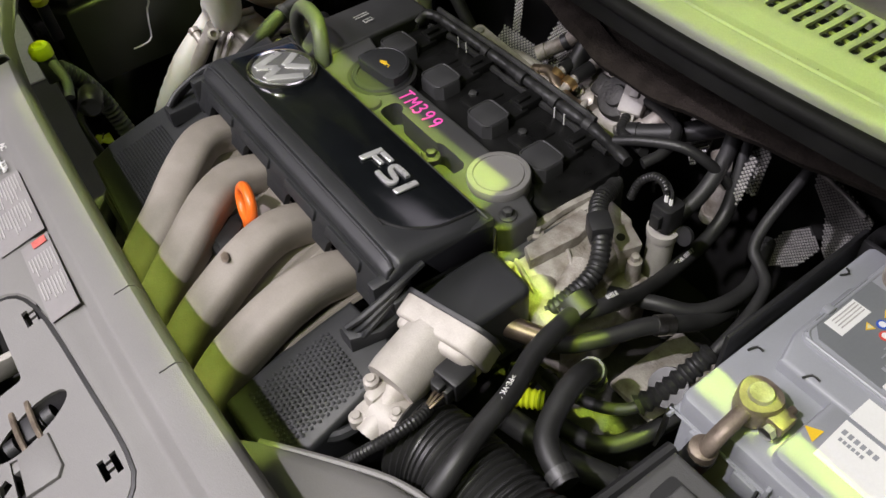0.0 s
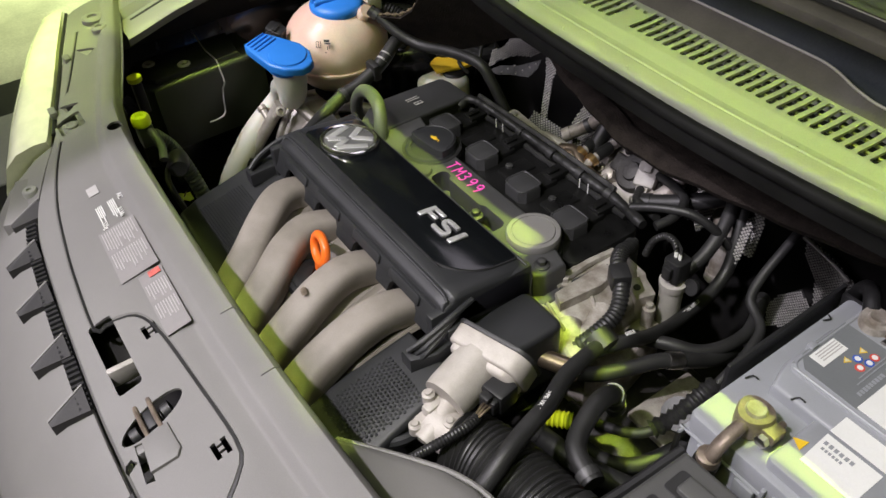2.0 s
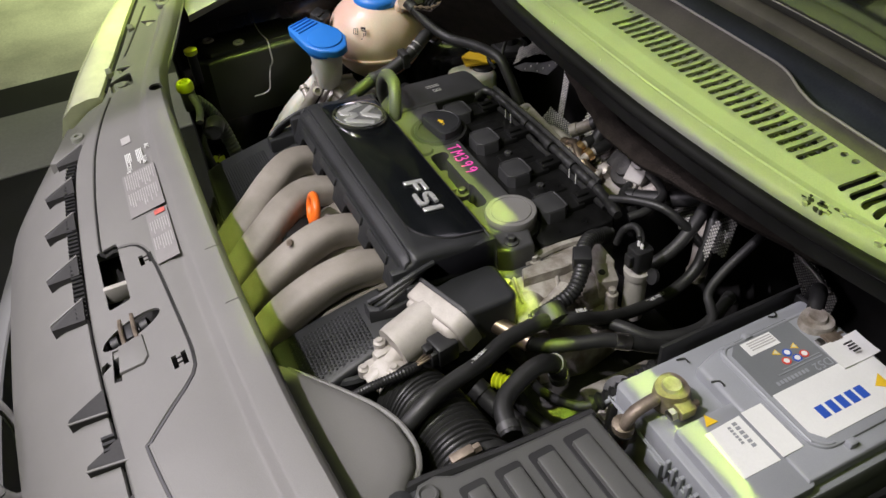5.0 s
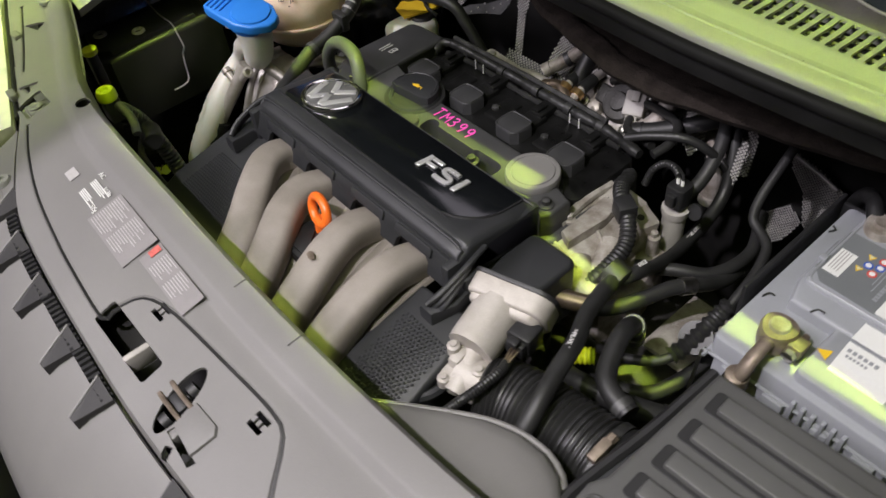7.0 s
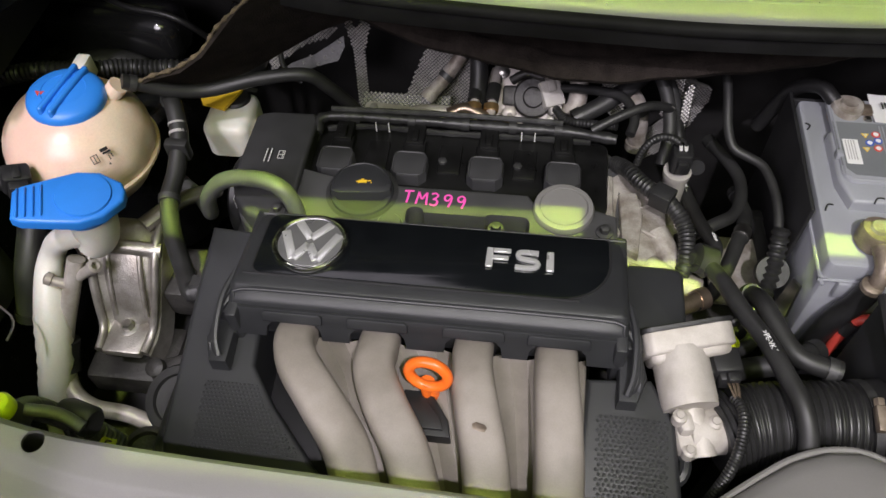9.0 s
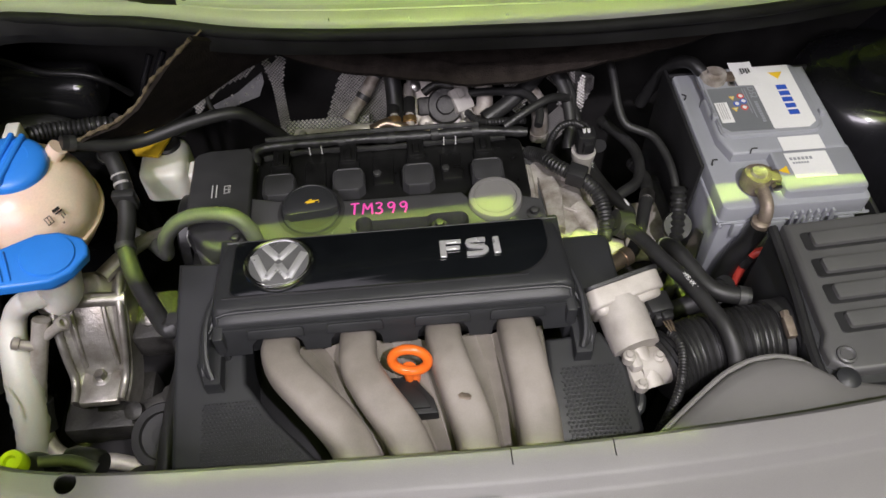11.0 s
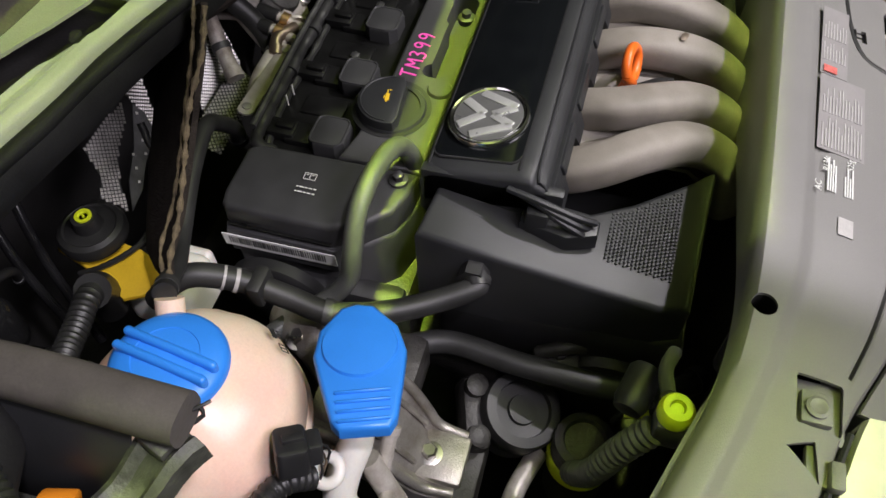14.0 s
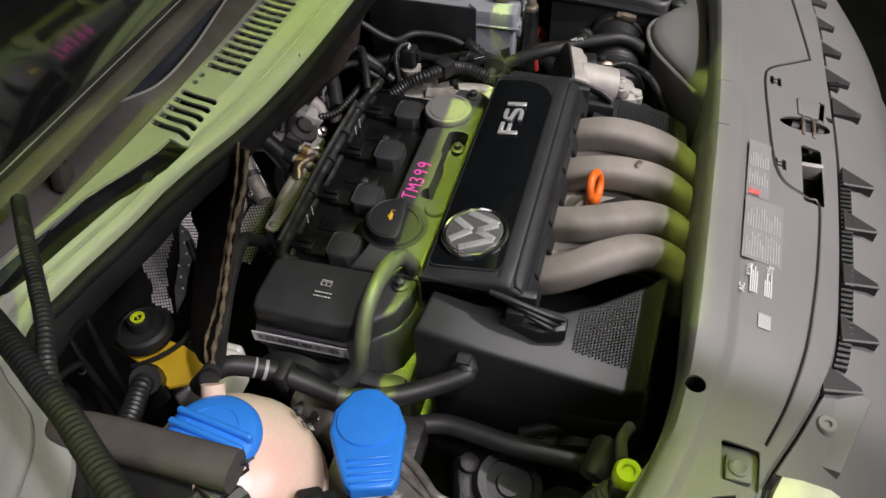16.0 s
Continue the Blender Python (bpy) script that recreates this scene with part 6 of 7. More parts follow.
# black brake reservoir cap with its green button, over a yellow tag
top = thing("reservoir_cap", "black brake reservoir cap over a yellow tag", "strut mount", (-0.300, 0.205, 0.86))
part("disc", lathe([(0.020, 0.896), (0.028, 0.899), (0.0325, 0.903), (0.0335, 0.910), (0.031, 0.916), (0.026, 0.9185), (0.024, 0.917), (0.014, 0.919), (0.012, 0.932), (0.002, 0.932)], 36, Matrix.Translation((-0.296, 0.196, 0))), "rubber", top)
part("button", lathe([(0.008, 0.930), (0.008, 0.934), (0.005, 0.934), (0.004, 0.932), (0.0015, 0.932), (0.001, 0.935)], 20, Matrix.Translation((-0.296, 0.196, 0))), "signal", top, "yellow green centre button")
part("bracket", prism([(-0.296, 0.238), (-0.316, 0.230), (-0.329, 0.188), (-0.350, 0.140), (-0.340, 0.122), (-0.308, 0.114), (-0.295, 0.150), (-0.290, 0.190)], 0.889, 0.8935, 0.0015), "yellow", top, "yellow flat tag")
part("strap", tube([(-0.334, 0.196, 0.890), (-0.328, 0.178, 0.8965), (-0.312, 0.162, 0.898), (-0.292, 0.152, 0.897), (-0.275, 0.156, 0.890)], 0.0030, 8), "rubber", top)

# engine accessories below
alt = thing("alternator", "dark alternator with vent slots below the housing", "alternator", (-0.20, -0.33, 0.70))
part("case", lathe([(0.055, -0.06), (0.062, -0.05), (0.064, 0.03), (0.058, 0.045), (0.03, 0.05)], 32, frame_of((-0.205, -0.318, 0.735), (0, 1, 0), (0, 0, 1)) @ pose(0, 0, 0, 0, 180, 0)), "greasy", alt)
for k in range(7):
    part("vent_rib", box(-0.228 + k * 0.010, -0.223 + k * 0.010, -0.348, -0.300, 0.785, 0.802, 0.002), "greasy", alt)
part("bracket", merge(box(-0.262, -0.215, -0.285, -0.235, 0.745, 0.790, 0.008), tube([(-0.25, -0.24, 0.79), (-0.245, -0.26, 0.80), (-0.235, -0.285, 0.80)], 0.008, 10)), "greasy", alt)
for x, y in ((-0.245, -0.262), (-0.226, -0.250)):
    part("bolt", lathe([(0.008, 0.788), (0.008, 0.796), (0.005, 0.798)], 8, Matrix.Translation((x, y, 0))), "foilback", alt)
comp = thing("pump_pulley", "black ribbed pump pulley with a pale casting", "pulley", (-0.285, -0.225, 0.68))
PM = frame_of((-0.298, -0.236, 0.748), (0.90, 0.30, 0.20), (-0.35, 0.88, 0.25))
part("pulley", moved(lathe([(0.040, -0.04), (0.043, -0.036), (0.040, -0.030), (0.043, -0.024), (0.040, -0.018), (0.043, -0.012), (0.043, 0.004), (0.040, 0.010), (0.030, 0.0105), (0.029, 0.004), (0.016, 0.003), (0.015, 0.007), (0.004, 0.007)], 36), PM), "hose", comp)
part("casting", moved(merge(box(-0.040, 0.040, 0.030, 0.060, -0.045, -0.006, 0.010), lathe([(0.012, -0.02), (0.012, 0.004), (0.008, 0.006)], 12, Matrix.Translation((-0.026, 0.048, 0))), lathe([(0.012, -0.02), (0.012, 0.004), (0.008, 0.006)], 12, Matrix.Translation((0.026, 0.046, 0)))), PM), "greasy", comp)
green = thing("drain_hose_cap", "yellow green plastic and painted green light cap on a corrugated drain hose", "hose cap", (-0.364, -0.352, 0.94))
part("cap", lathe([(0.011, 0.958), (0.0135, 0.960), (0.0135, 0.970), (0.011, 0.974), (0.006, 0.974), (0.005, 0.970), (0.001, 0.970)], 24, Matrix.Translation((-0.362, -0.353, 0))), "signal", green)
part("neck", box(-0.375, -0.351, -0.363, -0.341, 0.925, 0.960, 0.003), "greyhose", green)
part("hose", ribbed([(-0.365, -0.345, 0.935), (-0.375, -0.325, 0.90), (-0.380, -0.310, 0.85), (-0.36, -0.30, 0.78), (-0.33, -0.30, 0.70)], 0.0125, 0.007, 0.002), "greyhose", green)
part("stay", tube([(-0.345, -0.348, 0.955), (-0.318, -0.345, 0.945), (-0.295, -0.352, 0.935)], 0.006, 10), "greyhose", green)
can = thing("filter_canister", "dark round filter canister low beside the alternator", "canister", (-0.315, -0.305, 0.66))
part("body", lathe([(0.030, 0.62), (0.032, 0.63), (0.032, 0.745), (0.030, 0.755), (0.022, 0.758), (0.020, 0.752), (0.002, 0.752)], 32, Matrix.Translation((-0.315, -0.305, 0))), "greasy", can)
# collar colour holds the green light that falls on it
part("collar", lathe([(0.033, 0.700), (0.035, 0.703), (0.033, 0.709), (0.035, 0.713), (0.033, 0.719), (0.035, 0.723), (0.033, 0.727)], 32, Matrix.Translation((-0.315, -0.305, 0))), "signal", can, "threaded collar with green light put into its colour")
# crumpled bit, with the green light on it painted as its colour
scrap = thing("crumpled_scrap", "crumpled scrap by the drain hose, green light in its colour", "tag", (-0.316, -0.340, 0.85))
part("scrap_sheet", sheet([[(-0.322 + 0.006 * i, -0.350 + 0.007 * k, 0.850 + 0.004 * math.sin(2.3 * i + 1.7 * k)) for i in range(4)] for k in range(4)], 0.0008), "signal", scrap)
part("thread", tube([(-0.312, -0.340, 0.852), (-0.308, -0.336, 0.862), (-0.300, -0.338, 0.866)], 0.0009, 6), "twine", scrap)
drain = thing("wiring_plug", "dark grey wiring plug on a bent lead", "wiring plug", (-0.325, -0.335, 0.90))
part("plug", moved(lathe([(0.012, -0.022), (0.015, -0.018), (0.015, 0.012), (0.012, 0.020), (0.004, 0.022)], 18), frame_of((-0.322, -0.330, 0.905), (0, 0.4, 0.9), (0.3, 0.9, -0.3))), "hose", drain)
part("lead", tube([(-0.330, -0.342, 0.90), (-0.322, -0.352, 0.885), (-0.300, -0.352, 0.865), (-0.285, -0.345, 0.83), (-0.285, -0.33, 0.75)], 0.0045, 8), "hose", drain)

fuse = thing("control_box", "black control box with round bosses and a wire clip", "control box", (-0.53, -0.23, 0.85))
part("box", prism([(-0.655, -0.10), (-0.655, -0.30), (-0.57, -0.31), (-0.545, -0.29), (-0.545, -0.12), (-0.56, -0.09)], 0.78, 0.905, 0.008, 3), "black", fuse)
part("lid", prism([(-0.64, -0.12), (-0.64, -0.29), (-0.575, -0.300), (-0.556, -0.28), (-0.556, -0.13)], 0.90, 0.914, 0.005, 2), "black", fuse)
for x, y in ((-0.613, -0.272), (-0.574, -0.223)):
    part("boss", lathe([(0.011, 0.912), (0.011, 0.916), (0.008, 0.918), (0.005, 0.914), (0.001, 0.914)], 20, Matrix.Translation((x, y, 0))), "plug", fuse, "grey round boss")
part("wire_clip", tube([(-0.624, -0.182, 0.945), (-0.598, -0.183, 0.936), (-0.574, -0.181, 0.925), (-0.553, -0.174, 0.915), (-0.537, -0.176, 0.905), (-0.515, -0.180, 0.890), (-0.510, -0.187, 0.884), (-0.492, -0.196, 0.872), (-0.476, -0.203, 0.860), (-0.468, -0.216, 0.858), (-0.467, -0.234, 0.858)], 0.0014, 6), "steel", fuse, "bent wire clip")
bung = thing("bulb_socket", "yellow green bulb socket behind the headlamp", "bulb socket", (-0.50, -0.33, 0.93))
part("socket", lathe([(0.009, 0.936), (0.0115, 0.938), (0.0115, 0.945), (0.007, 0.947), (0.002, 0.946)], 18, Matrix.Translation((-0.530, -0.315, 0))), "signal", bung)
part("stem", box(-0.538, -0.522, -0.323, -0.307, 0.88, 0.937, 0.003), "black", bung)

# bar and stay by the wing
bar = thing("bonnet_stay", "dark grey bonnet stay bar beside the coolant tank", "stay bar", (-0.60, 0.0, 1.08))
part("bar", tube([(-0.512, 0.085, 1.104), (-0.509, 0.060, 1.112), (-0.508, 0.020, 1.115), (-0.5085, -0.073, 1.115)], 0.0155, 20, flat=0.8, square=2.8, up=(0, 0, 1)), "rail", bar, "dark grey rounded bar")
part("side_sheet", sheet([[(-0.518, y, 1.105), (-0.530, y, 1.085), (-0.545, y, 1.045), (-0.548, y, 0.985)] for y in span(0.20, -0.040, 6)], 0.002), "housing", bar)
random.seed(31)
bent = []
for k, u in enumerate(span(0, 1, 9)):
    mid = Vector((-0.507 - 0.062 * u, -0.064 + 0.026 * u, 1.094 - 0.012 * u + 0.004 * math.sin(7 * u)))
    side = Vector((0.35, 0.94, 0)) * (0.016 - 0.003 * u)
    bent.append([mid - side * 1.15 + Vector((0, 0, -0.016)), mid - side * 1.1 + Vector((0, 0, 0.002 * random.random())), mid - side * 0.7 + Vector((0, 0, 0.004)), mid - side * 0.4 + Vector((0, 0, -0.002 + 0.003 * random.random())), mid + side * 0.4 + Vector((0, 0, -0.003 + 0.003 * random.random())), mid + side * 0.8 + Vector((0, 0, 0.003)), mid + side * 1.1 + Vector((0, 0, 0.001)), mid + side * 1.2 + Vector((0, 0, -0.012))])
part("end_bracket", sheet(bent, 0.002), "bentsheet", bar, "bent grey end bracket")
part("bracket_step", moved(box(-0.010, 0.010, -0.011, 0.011, -0.002, 0.007, 0.002), pose(-0.516, -0.056, 1.095, 4, 6, -20)), "bentsheet", bar)
part("bracket_hook", tube([(-0.508, -0.068, 1.100), (-0.500, -0.076, 1.103), (-0.497, -0.073, 1.108)], 0.0014, 6), "ink", bar)
part("clip_pin", tube([(-0.502, -0.072, 1.112), (-0.497, -0.078, 1.113), (-0.494, -0.080, 1.112)], 0.0011, 6), "ink", bar)
flange = thing("inner_flange", "folded grey body flange beside the stay bar", "body flange", (-0.575, 0.0, 1.02))
part("upper_fold", sheet([[(-0.560 - 0.004 * math.sin(40 * y), y, 1.058), (-0.572, y, 1.050 + 0.004 * math.sin(55 * y)), (-0.590, y, 1.040), (-0.600, y, 1.020)] for y in span(0.12, -0.090, 14)], 0.002), "bentsheet", flange)
part("lower_fold", sheet([[(-0.552, y, 1.015 + 0.003 * math.sin(70 * y)), (-0.566, y, 1.008), (-0.572, y, 0.985)] for y in span(0.10, -0.085, 12)], 0.002), "bentsheet", flange)
cable = thing("wing_cable", "black braided cable hanging over the wing", "cable", (-0.56, -0.03, 1.25))
part("sleeve", ribbed([(-0.46, 0.16, 1.235), (-0.495, 0.085, 1.245), (-0.521, 0.035, 1.25), (-0.543, -0.004, 1.25), (-0.555, -0.026, 1.25), (-0.572, -0.052, 1.25), (-0.592, -0.083, 1.25), (-0.622, -0.130, 1.235), (-0.66, -0.17, 1.16), (-0.68, -0.18, 1.07)], 0.0085, 0.0040, 0.0010, 12), "seal", cable)
part("second_sleeve", ribbed([(-0.40, 0.125, 1.235), (-0.440, 0.085, 1.245), (-0.475, 0.050, 1.25), (-0.505, 0.022, 1.252), (-0.530, 0.004, 1.25), (-0.552, -0.018, 1.247)], 0.0060, 0.0040, 0.0008, 10), "rubber", cable, "grey braided cable")
indic = thing("side_lamp", "small amber lamp in the wing gap", "side lamp", (-0.556, 0.004, 1.05))
part("lens", moved(box(-0.006, 0.006, -0.012, 0.012, -0.005, 0.005, 0.003), pose(-0.556, 0.004, 1.056, 0, 35, 14)), "amber", indic)

# hoses on the left
def hose(name, label, pts, r, material="hose", category="hose", rings=()):
    ob = thing(name, label, category, pts[0])
    part("run", tube(pts, r, 14, 0.006), material, ob)
    for a, b in ((pts[0], pts[1]), (pts[-1], pts[-2])):
        a, b = Vector(a), Vector(b)
        d = (b - a).normalized()
        part("end_cuff", tube([a, a + d * 0.006, a + d * 0.012], r * 1.13, 14, 0.004), "rubber" if material in ("hose", "greyhose") else material, ob)
    line = spline(pts, 0.004)
    for u in rings:
        k = min(int(u * (len(line) - 1)), len(line) - 3)
        part("clip", tube([line[k], line[k + 1], line[min(k + 2, len(line) - 1)]], r * 1.18, 14, 0.004), "foilback" if name != "return_hose" else "steel", ob, "metal hose clip")
    return ob


hose("breather_hose", "grey rubber breather hose looping over the valve cover", [(-0.152, -0.088, 0.915), (-0.154, -0.082, 0.945), (-0.165, -0.075, 0.966), (-0.185, -0.068, 0.971), (-0.220, -0.062, 0.966), (-0.246, -0.060, 0.952), (-0.266, -0.060, 0.925), (-0.274, -0.056, 0.895), (-0.285, -0.040, 0.872), (-0.310, -0.012, 0.862), (-0.345, 0.012, 0.860)], 0.0096, "greyhose")
ch = hose("coolant_hose", "black rubber coolant hose with white tape marks", [(-0.360, 0.085, 0.930), (-0.350, 0.072, 0.948), (-0.338, 0.054, 0.952), (-0.325, 0.021, 0.936), (-0.321, -0.020, 0.918), (-0.321, -0.055, 0.908), (-0.305, -0.098, 0.900), (-0.280, -0.140, 0.897), (-0.256, -0.176, 0.902), (-0.246, -0.172, 0.905)], 0.0110, rings=(0.52,))
part("tape", tube([(-0.3300, 0.035, 0.9435), (-0.3293, 0.033, 0.9425)], 0.0114, 14, 0.004), "faintink", ch, "white tape mark")
part("tape", tube([(-0.327, 0.026, 0.9385), (-0.326, 0.023, 0.937)], 0.0114, 14, 0.004), "faintink", ch)
part("holder", box(-0.337, -0.308, -0.002, 0.012, 0.916, 0.944, 0.004), "hose", ch, "grey plastic hose holder")
part("end_nut", lathe([(0.014, -0.008), (0.014, 0.006), (0.010, 0.010)], 6, frame_of((-0.246, -0.170, 0.906), (0, 1, 0), (0, 0, 1))), "hose", ch)
hose("air_hose", "thick black rubber hose arching round the coolant tank", [(-0.420, 0.172, 0.870), (-0.452, 0.180, 0.895), (-0.494, 0.178, 0.902), (-0.526, 0.156, 0.902), (-0.541, 0.118, 0.900), (-0.541, 0.070, 0.895), (-0.538, 0.025, 0.882), (-0.532, -0.020, 0.860), (-0.526, -0.060, 0.832), (-0.528, -0.105, 0.795), (-0.535, -0.14, 0.74)], 0.0195, rings=(0.62,))
hose("release_cable", "thin black cable lying along the wing ledge", [(-0.60, 0.262, 0.985), (-0.550, 0.252, 0.978), (-0.509, 0.242, 0.970), (-0.455, 0.220, 0.966), (-0.402, 0.214, 0.962), (-0.374, 0.216, 0.945), (-0.36, 0.24, 0.90)], 0.0042, "rubber", "cable")
hose("lower_hose", "black rubber hose crossing below the housing", [(-0.29, -0.10, 0.805), (-0.267, -0.150, 0.800), (-0.272, -0.223, 0.800), (-0.273, -0.309, 0.798), (-0.262, -0.370, 0.79), (-0.225, -0.405, 0.77)], 0.0125)
hose("vent_hose", "thin black vent hose running from the coolant tank", [(-0.384, 0.044, 0.998), (-0.365, 0.054, 0.985), (-0.340, 0.065, 0.968), (-0.303, 0.083, 0.955), (-0.240, 0.102, 0.962), (-0.185, 0.114, 0.962), (-0.160, 0.118, 0.940), (-0.134, 0.122, 0.905), (-0.12, 0.13, 0.87)], 0.0085, rings=(0.03,))
wc = thing("wing_conduit", "black corrugated conduit behind the coolant tank", "conduit", (-0.43, 0.12, 0.93))
part("run", ribbed([(-0.64, 0.06, 0.945), (-0.54, 0.088, 0.962), (-0.470, 0.105, 0.955), (-0.438, 0.125, 0.945), (-0.402, 0.138, 0.935), (-0.372, 0.148, 0.928), (-0.350, 0.160, 0.90), (-0.345, 0.17, 0.85)], 0.0118, 0.0062, 0.0022, 16), "rubber", wc)
part("end_boot", tube([(-0.364, 0.150, 0.925), (-0.352, 0.158, 0.905), (-0.346, 0.168, 0.86)], 0.0165, 14), "rubber", wc)
clipw = thing("conduit_clip", "white plastic clip holding the conduit", "clip", (-0.46, 0.09, 0.98))
part("band", box(-0.470, -0.452, 0.076, 0.104, 0.955, 0.984, 0.003), "milky", clipw)
tp = thing("tank_plug", "black wiring plug beside the coolant tank", "wiring plug", (-0.465, -0.085, 0.95))
part("housing", moved(merge(prism(rounded(-0.015, 0.015, -0.012, 0.012, 0.005), -0.012, 0.012, 0.003), prism(rounded(-0.010, 0.010, -0.022, -0.010, 0.003), -0.009, 0.009, 0.002), box(-0.004, 0.004, -0.010, 0.006, 0.011, 0.015, 0.001)), pose(-0.467, -0.090, 0.970, 10, 20, 35)), "black", tp)
for d in (-0.004, 0.0, 0.004):
    part("wire", tube([(-0.458 + d, -0.094, 0.950), (-0.453 + d, -0.102, 0.946), (-0.457 + 2 * d, -0.108, 0.934), (-0.470, -0.104, 0.920)], 0.0011, 6), "rubber" if d else "copper", tp)
part("conduit", ribbed([(-0.56, -0.05, 0.93), (-0.52, -0.07, 0.945), (-0.485, -0.085, 0.945), (-0.47, -0.10, 0.93)], 0.0105, 0.006, 0.0014), "rubber", tp)

# ---- right side of the engine ----
th = thing("thermostat_housing", "stained cast aluminium coolant flange with bolts", "coolant flange", (0.235, -0.03, 0.85))
flange_top = lambda x, y: 0.902 - 0.42 * max(x - 0.220, 0) - 0.10 * max(-0.03 - y, 0)
part("casting", prism([(0.203, -0.095), (0.197, -0.055), (0.190, 0.030), (0.206, 0.044), (0.240, 0.046), (0.262, 0.030), (0.264, -0.02), (0.270, -0.055), (0.266, -0.084), (0.250, -0.100), (0.222, -0.108)], 0.81, 0.9, 0.004, 2, top=flange_top), "dirtalloy", th)
part("casting_foot", prism([(0.215, -0.10), (0.21, 0.03), (0.285, 0.035), (0.300, -0.03), (0.288, -0.09)], 0.78, 0.848, 0.006, 2), "dirtalloy", th)
part("pipe_stub", tube([(0.240, -0.075, 0.880), (0.262, -0.092, 0.880), (0.295, -0.100, 0.875)], 0.016, 14), "dirtalloy", th)
part("boss", merge(tube([(0.250, -0.030, 0.884), (0.262, -0.056, 0.880), (0.268, -0.084, 0.876)], 0.015, 14), lathe([(0.021, 0.86), (0.021, 0.890), (0.018, 0.894), (0.012, 0.892), (0.010, 0.886), (0.001, 0.886)], 22, Matrix.Translation((0.248, -0.060, -0.008)))), "dirtalloy", th)
part("raised_pad", prism([(0.208, -0.070), (0.226, -0.078), (0.232, -0.020), (0.226, 0.012), (0.205, 0.008)], 0.89, 0.906, 0.003, 2), "dirtalloy", th)
for x, y, a in ((0.236, -0.036, 60), (0.240, 0.004, 112), (0.256, -0.012, 20), (0.230, -0.088, 75)):
    part("web", moved(box(-0.0022, 0.0022, -0.024, 0.024, -0.02, 0.006, 0.0012, 1), pose(x, y, 0.896 - 0.42 * (x - 0.22), 0, 0, a)), "dirtalloy", th, "cast stiffening web")
block = part("sensor_block", moved(prism(rounded(-0.015, 0.015, -0.013, 0.013, 0.003, 3), -0.04, 0.004, 0.002), pose(0.255, 0.021, 0.892, 0, 8, -18)), "zinc", th, "pale machined block")
# dark disc on the block paints the shade inside its hole
part("bore_patch", moved(lathe([(0.0045, 0.0), (0.0045, 0.0046), (0.001, 0.0046)], 14), pose(0.253, 0.017, 0.892, 0, 8, -18)), "void", block)
part("ridge", tube([(0.196, -0.06, 0.900), (0.193, -0.01, 0.903), (0.194, 0.034, 0.899)], 0.006, 8), "dirtalloy", th)
for x, y, z in ((0.199, -0.047, 0.902), (0.190, 0.031, 0.896), (0.214, -0.094, 0.894), (0.273, 0.020, 0.876), (0.262, -0.094, 0.872)):
    part("bolt", merge(lathe([(0.0078, -0.03), (0.0078, 0.0), (0.006, 0.001)], 16, Matrix.Translation((x, y, z))), lathe([(0.0048, 0.0), (0.0048, 0.007), (0.003, 0.008)], 6, Matrix.Translation((x, y, z)))), "dirtalloy", th)
part("gasket_edge", tube([(0.196, -0.09, 0.880), (0.189, -0.05, 0.881), (0.184, 0.032, 0.881), (0.206, 0.050, 0.879)], 0.004, 8), "steel", th)
sen = thing("coolant_sensor", "grey sensor tower with a black plug", "sensor", (0.264, 0.046, 0.90))
part("tower", lathe([(0.014, 0.85), (0.014, 0.917), (0.0155, 0.918), (0.0165, 0.925), (0.0165, 0.929), (0.012, 0.930)], 20, Matrix.Translation((0.266, 0.044, 0))), "plug", sen)
part("plug", merge(prism(rounded(0.254, 0.278, 0.032, 0.058, 0.006), 0.935, 0.964, 0.003), box(0.260, 0.272, 0.026, 0.034, 0.940, 0.958, 0.002)), "black", sen, "black wiring plug")
for d in (-0.003, 0.003):
    part("wire", tube([(0.266 + d, 0.044, 0.962), (0.262 + d, 0.048, 0.975), (0.245, 0.056 + d, 0.972), (0.230, 0.066 + d, 0.950), (0.225, 0.072, 0.93)], 0.0018, 6), "rubber", sen)
    part("wire_tip", tube([(0.266 + d, 0.044, 0.962), (0.2645 + d, 0.0455, 0.970)], 0.0022, 6), "print", sen, "short white wire tip")
part("eyelet", lathe([(0.010, 0.0), (0.010, 0.004), (0.005, 0.004)], 16, frame_of((0.288, 0.052, 0.930), (1, 0, 0.3), (0, 0.4, 1))), "black", sen)
sen.location += Vector((0.009, 0.009, -0.026))
loom = thing("wiring_loom", "black corrugated wiring loom over the coolant flange", "wiring loom", (0.23, 0.05, 0.92))
part("conduit", ribbed([(0.200, 0.060, 0.900), (0.212, 0.040, 0.914), (0.218, 0.024, 0.923), (0.226, 0.010, 0.926), (0.240, -0.004, 0.927), (0.262, -0.020, 0.922), (0.278, -0.044, 0.910), (0.278, -0.080, 0.896), (0.268, -0.10, 0.88)], 0.0100, 0.005, 0.0013, 14), "rubber", loom)
part("clip", moved(box(-0.012, 0.012, -0.011, 0.011, -0.010, 0.013, 0.002), pose(0.250, -0.012, 0.926, 0, 0, -30)), "black", loom, "black loom clip")
part("branch", tube([(0.215, 0.080, 0.930), (0.22, 0.105, 0.935), (0.205, 0.14, 0.935), (0.16, 0.165, 0.92), (0.13, 0.175, 0.91)], 0.006, 10), "rubber", loom)
part("branch", tube([(0.17, 0.085, 0.928), (0.20, 0.098, 0.940), (0.235, 0.115, 0.945), (0.262, 0.130, 0.93), (0.275, 0.15, 0.90)], 0.0058, 10), "rubber", loom)
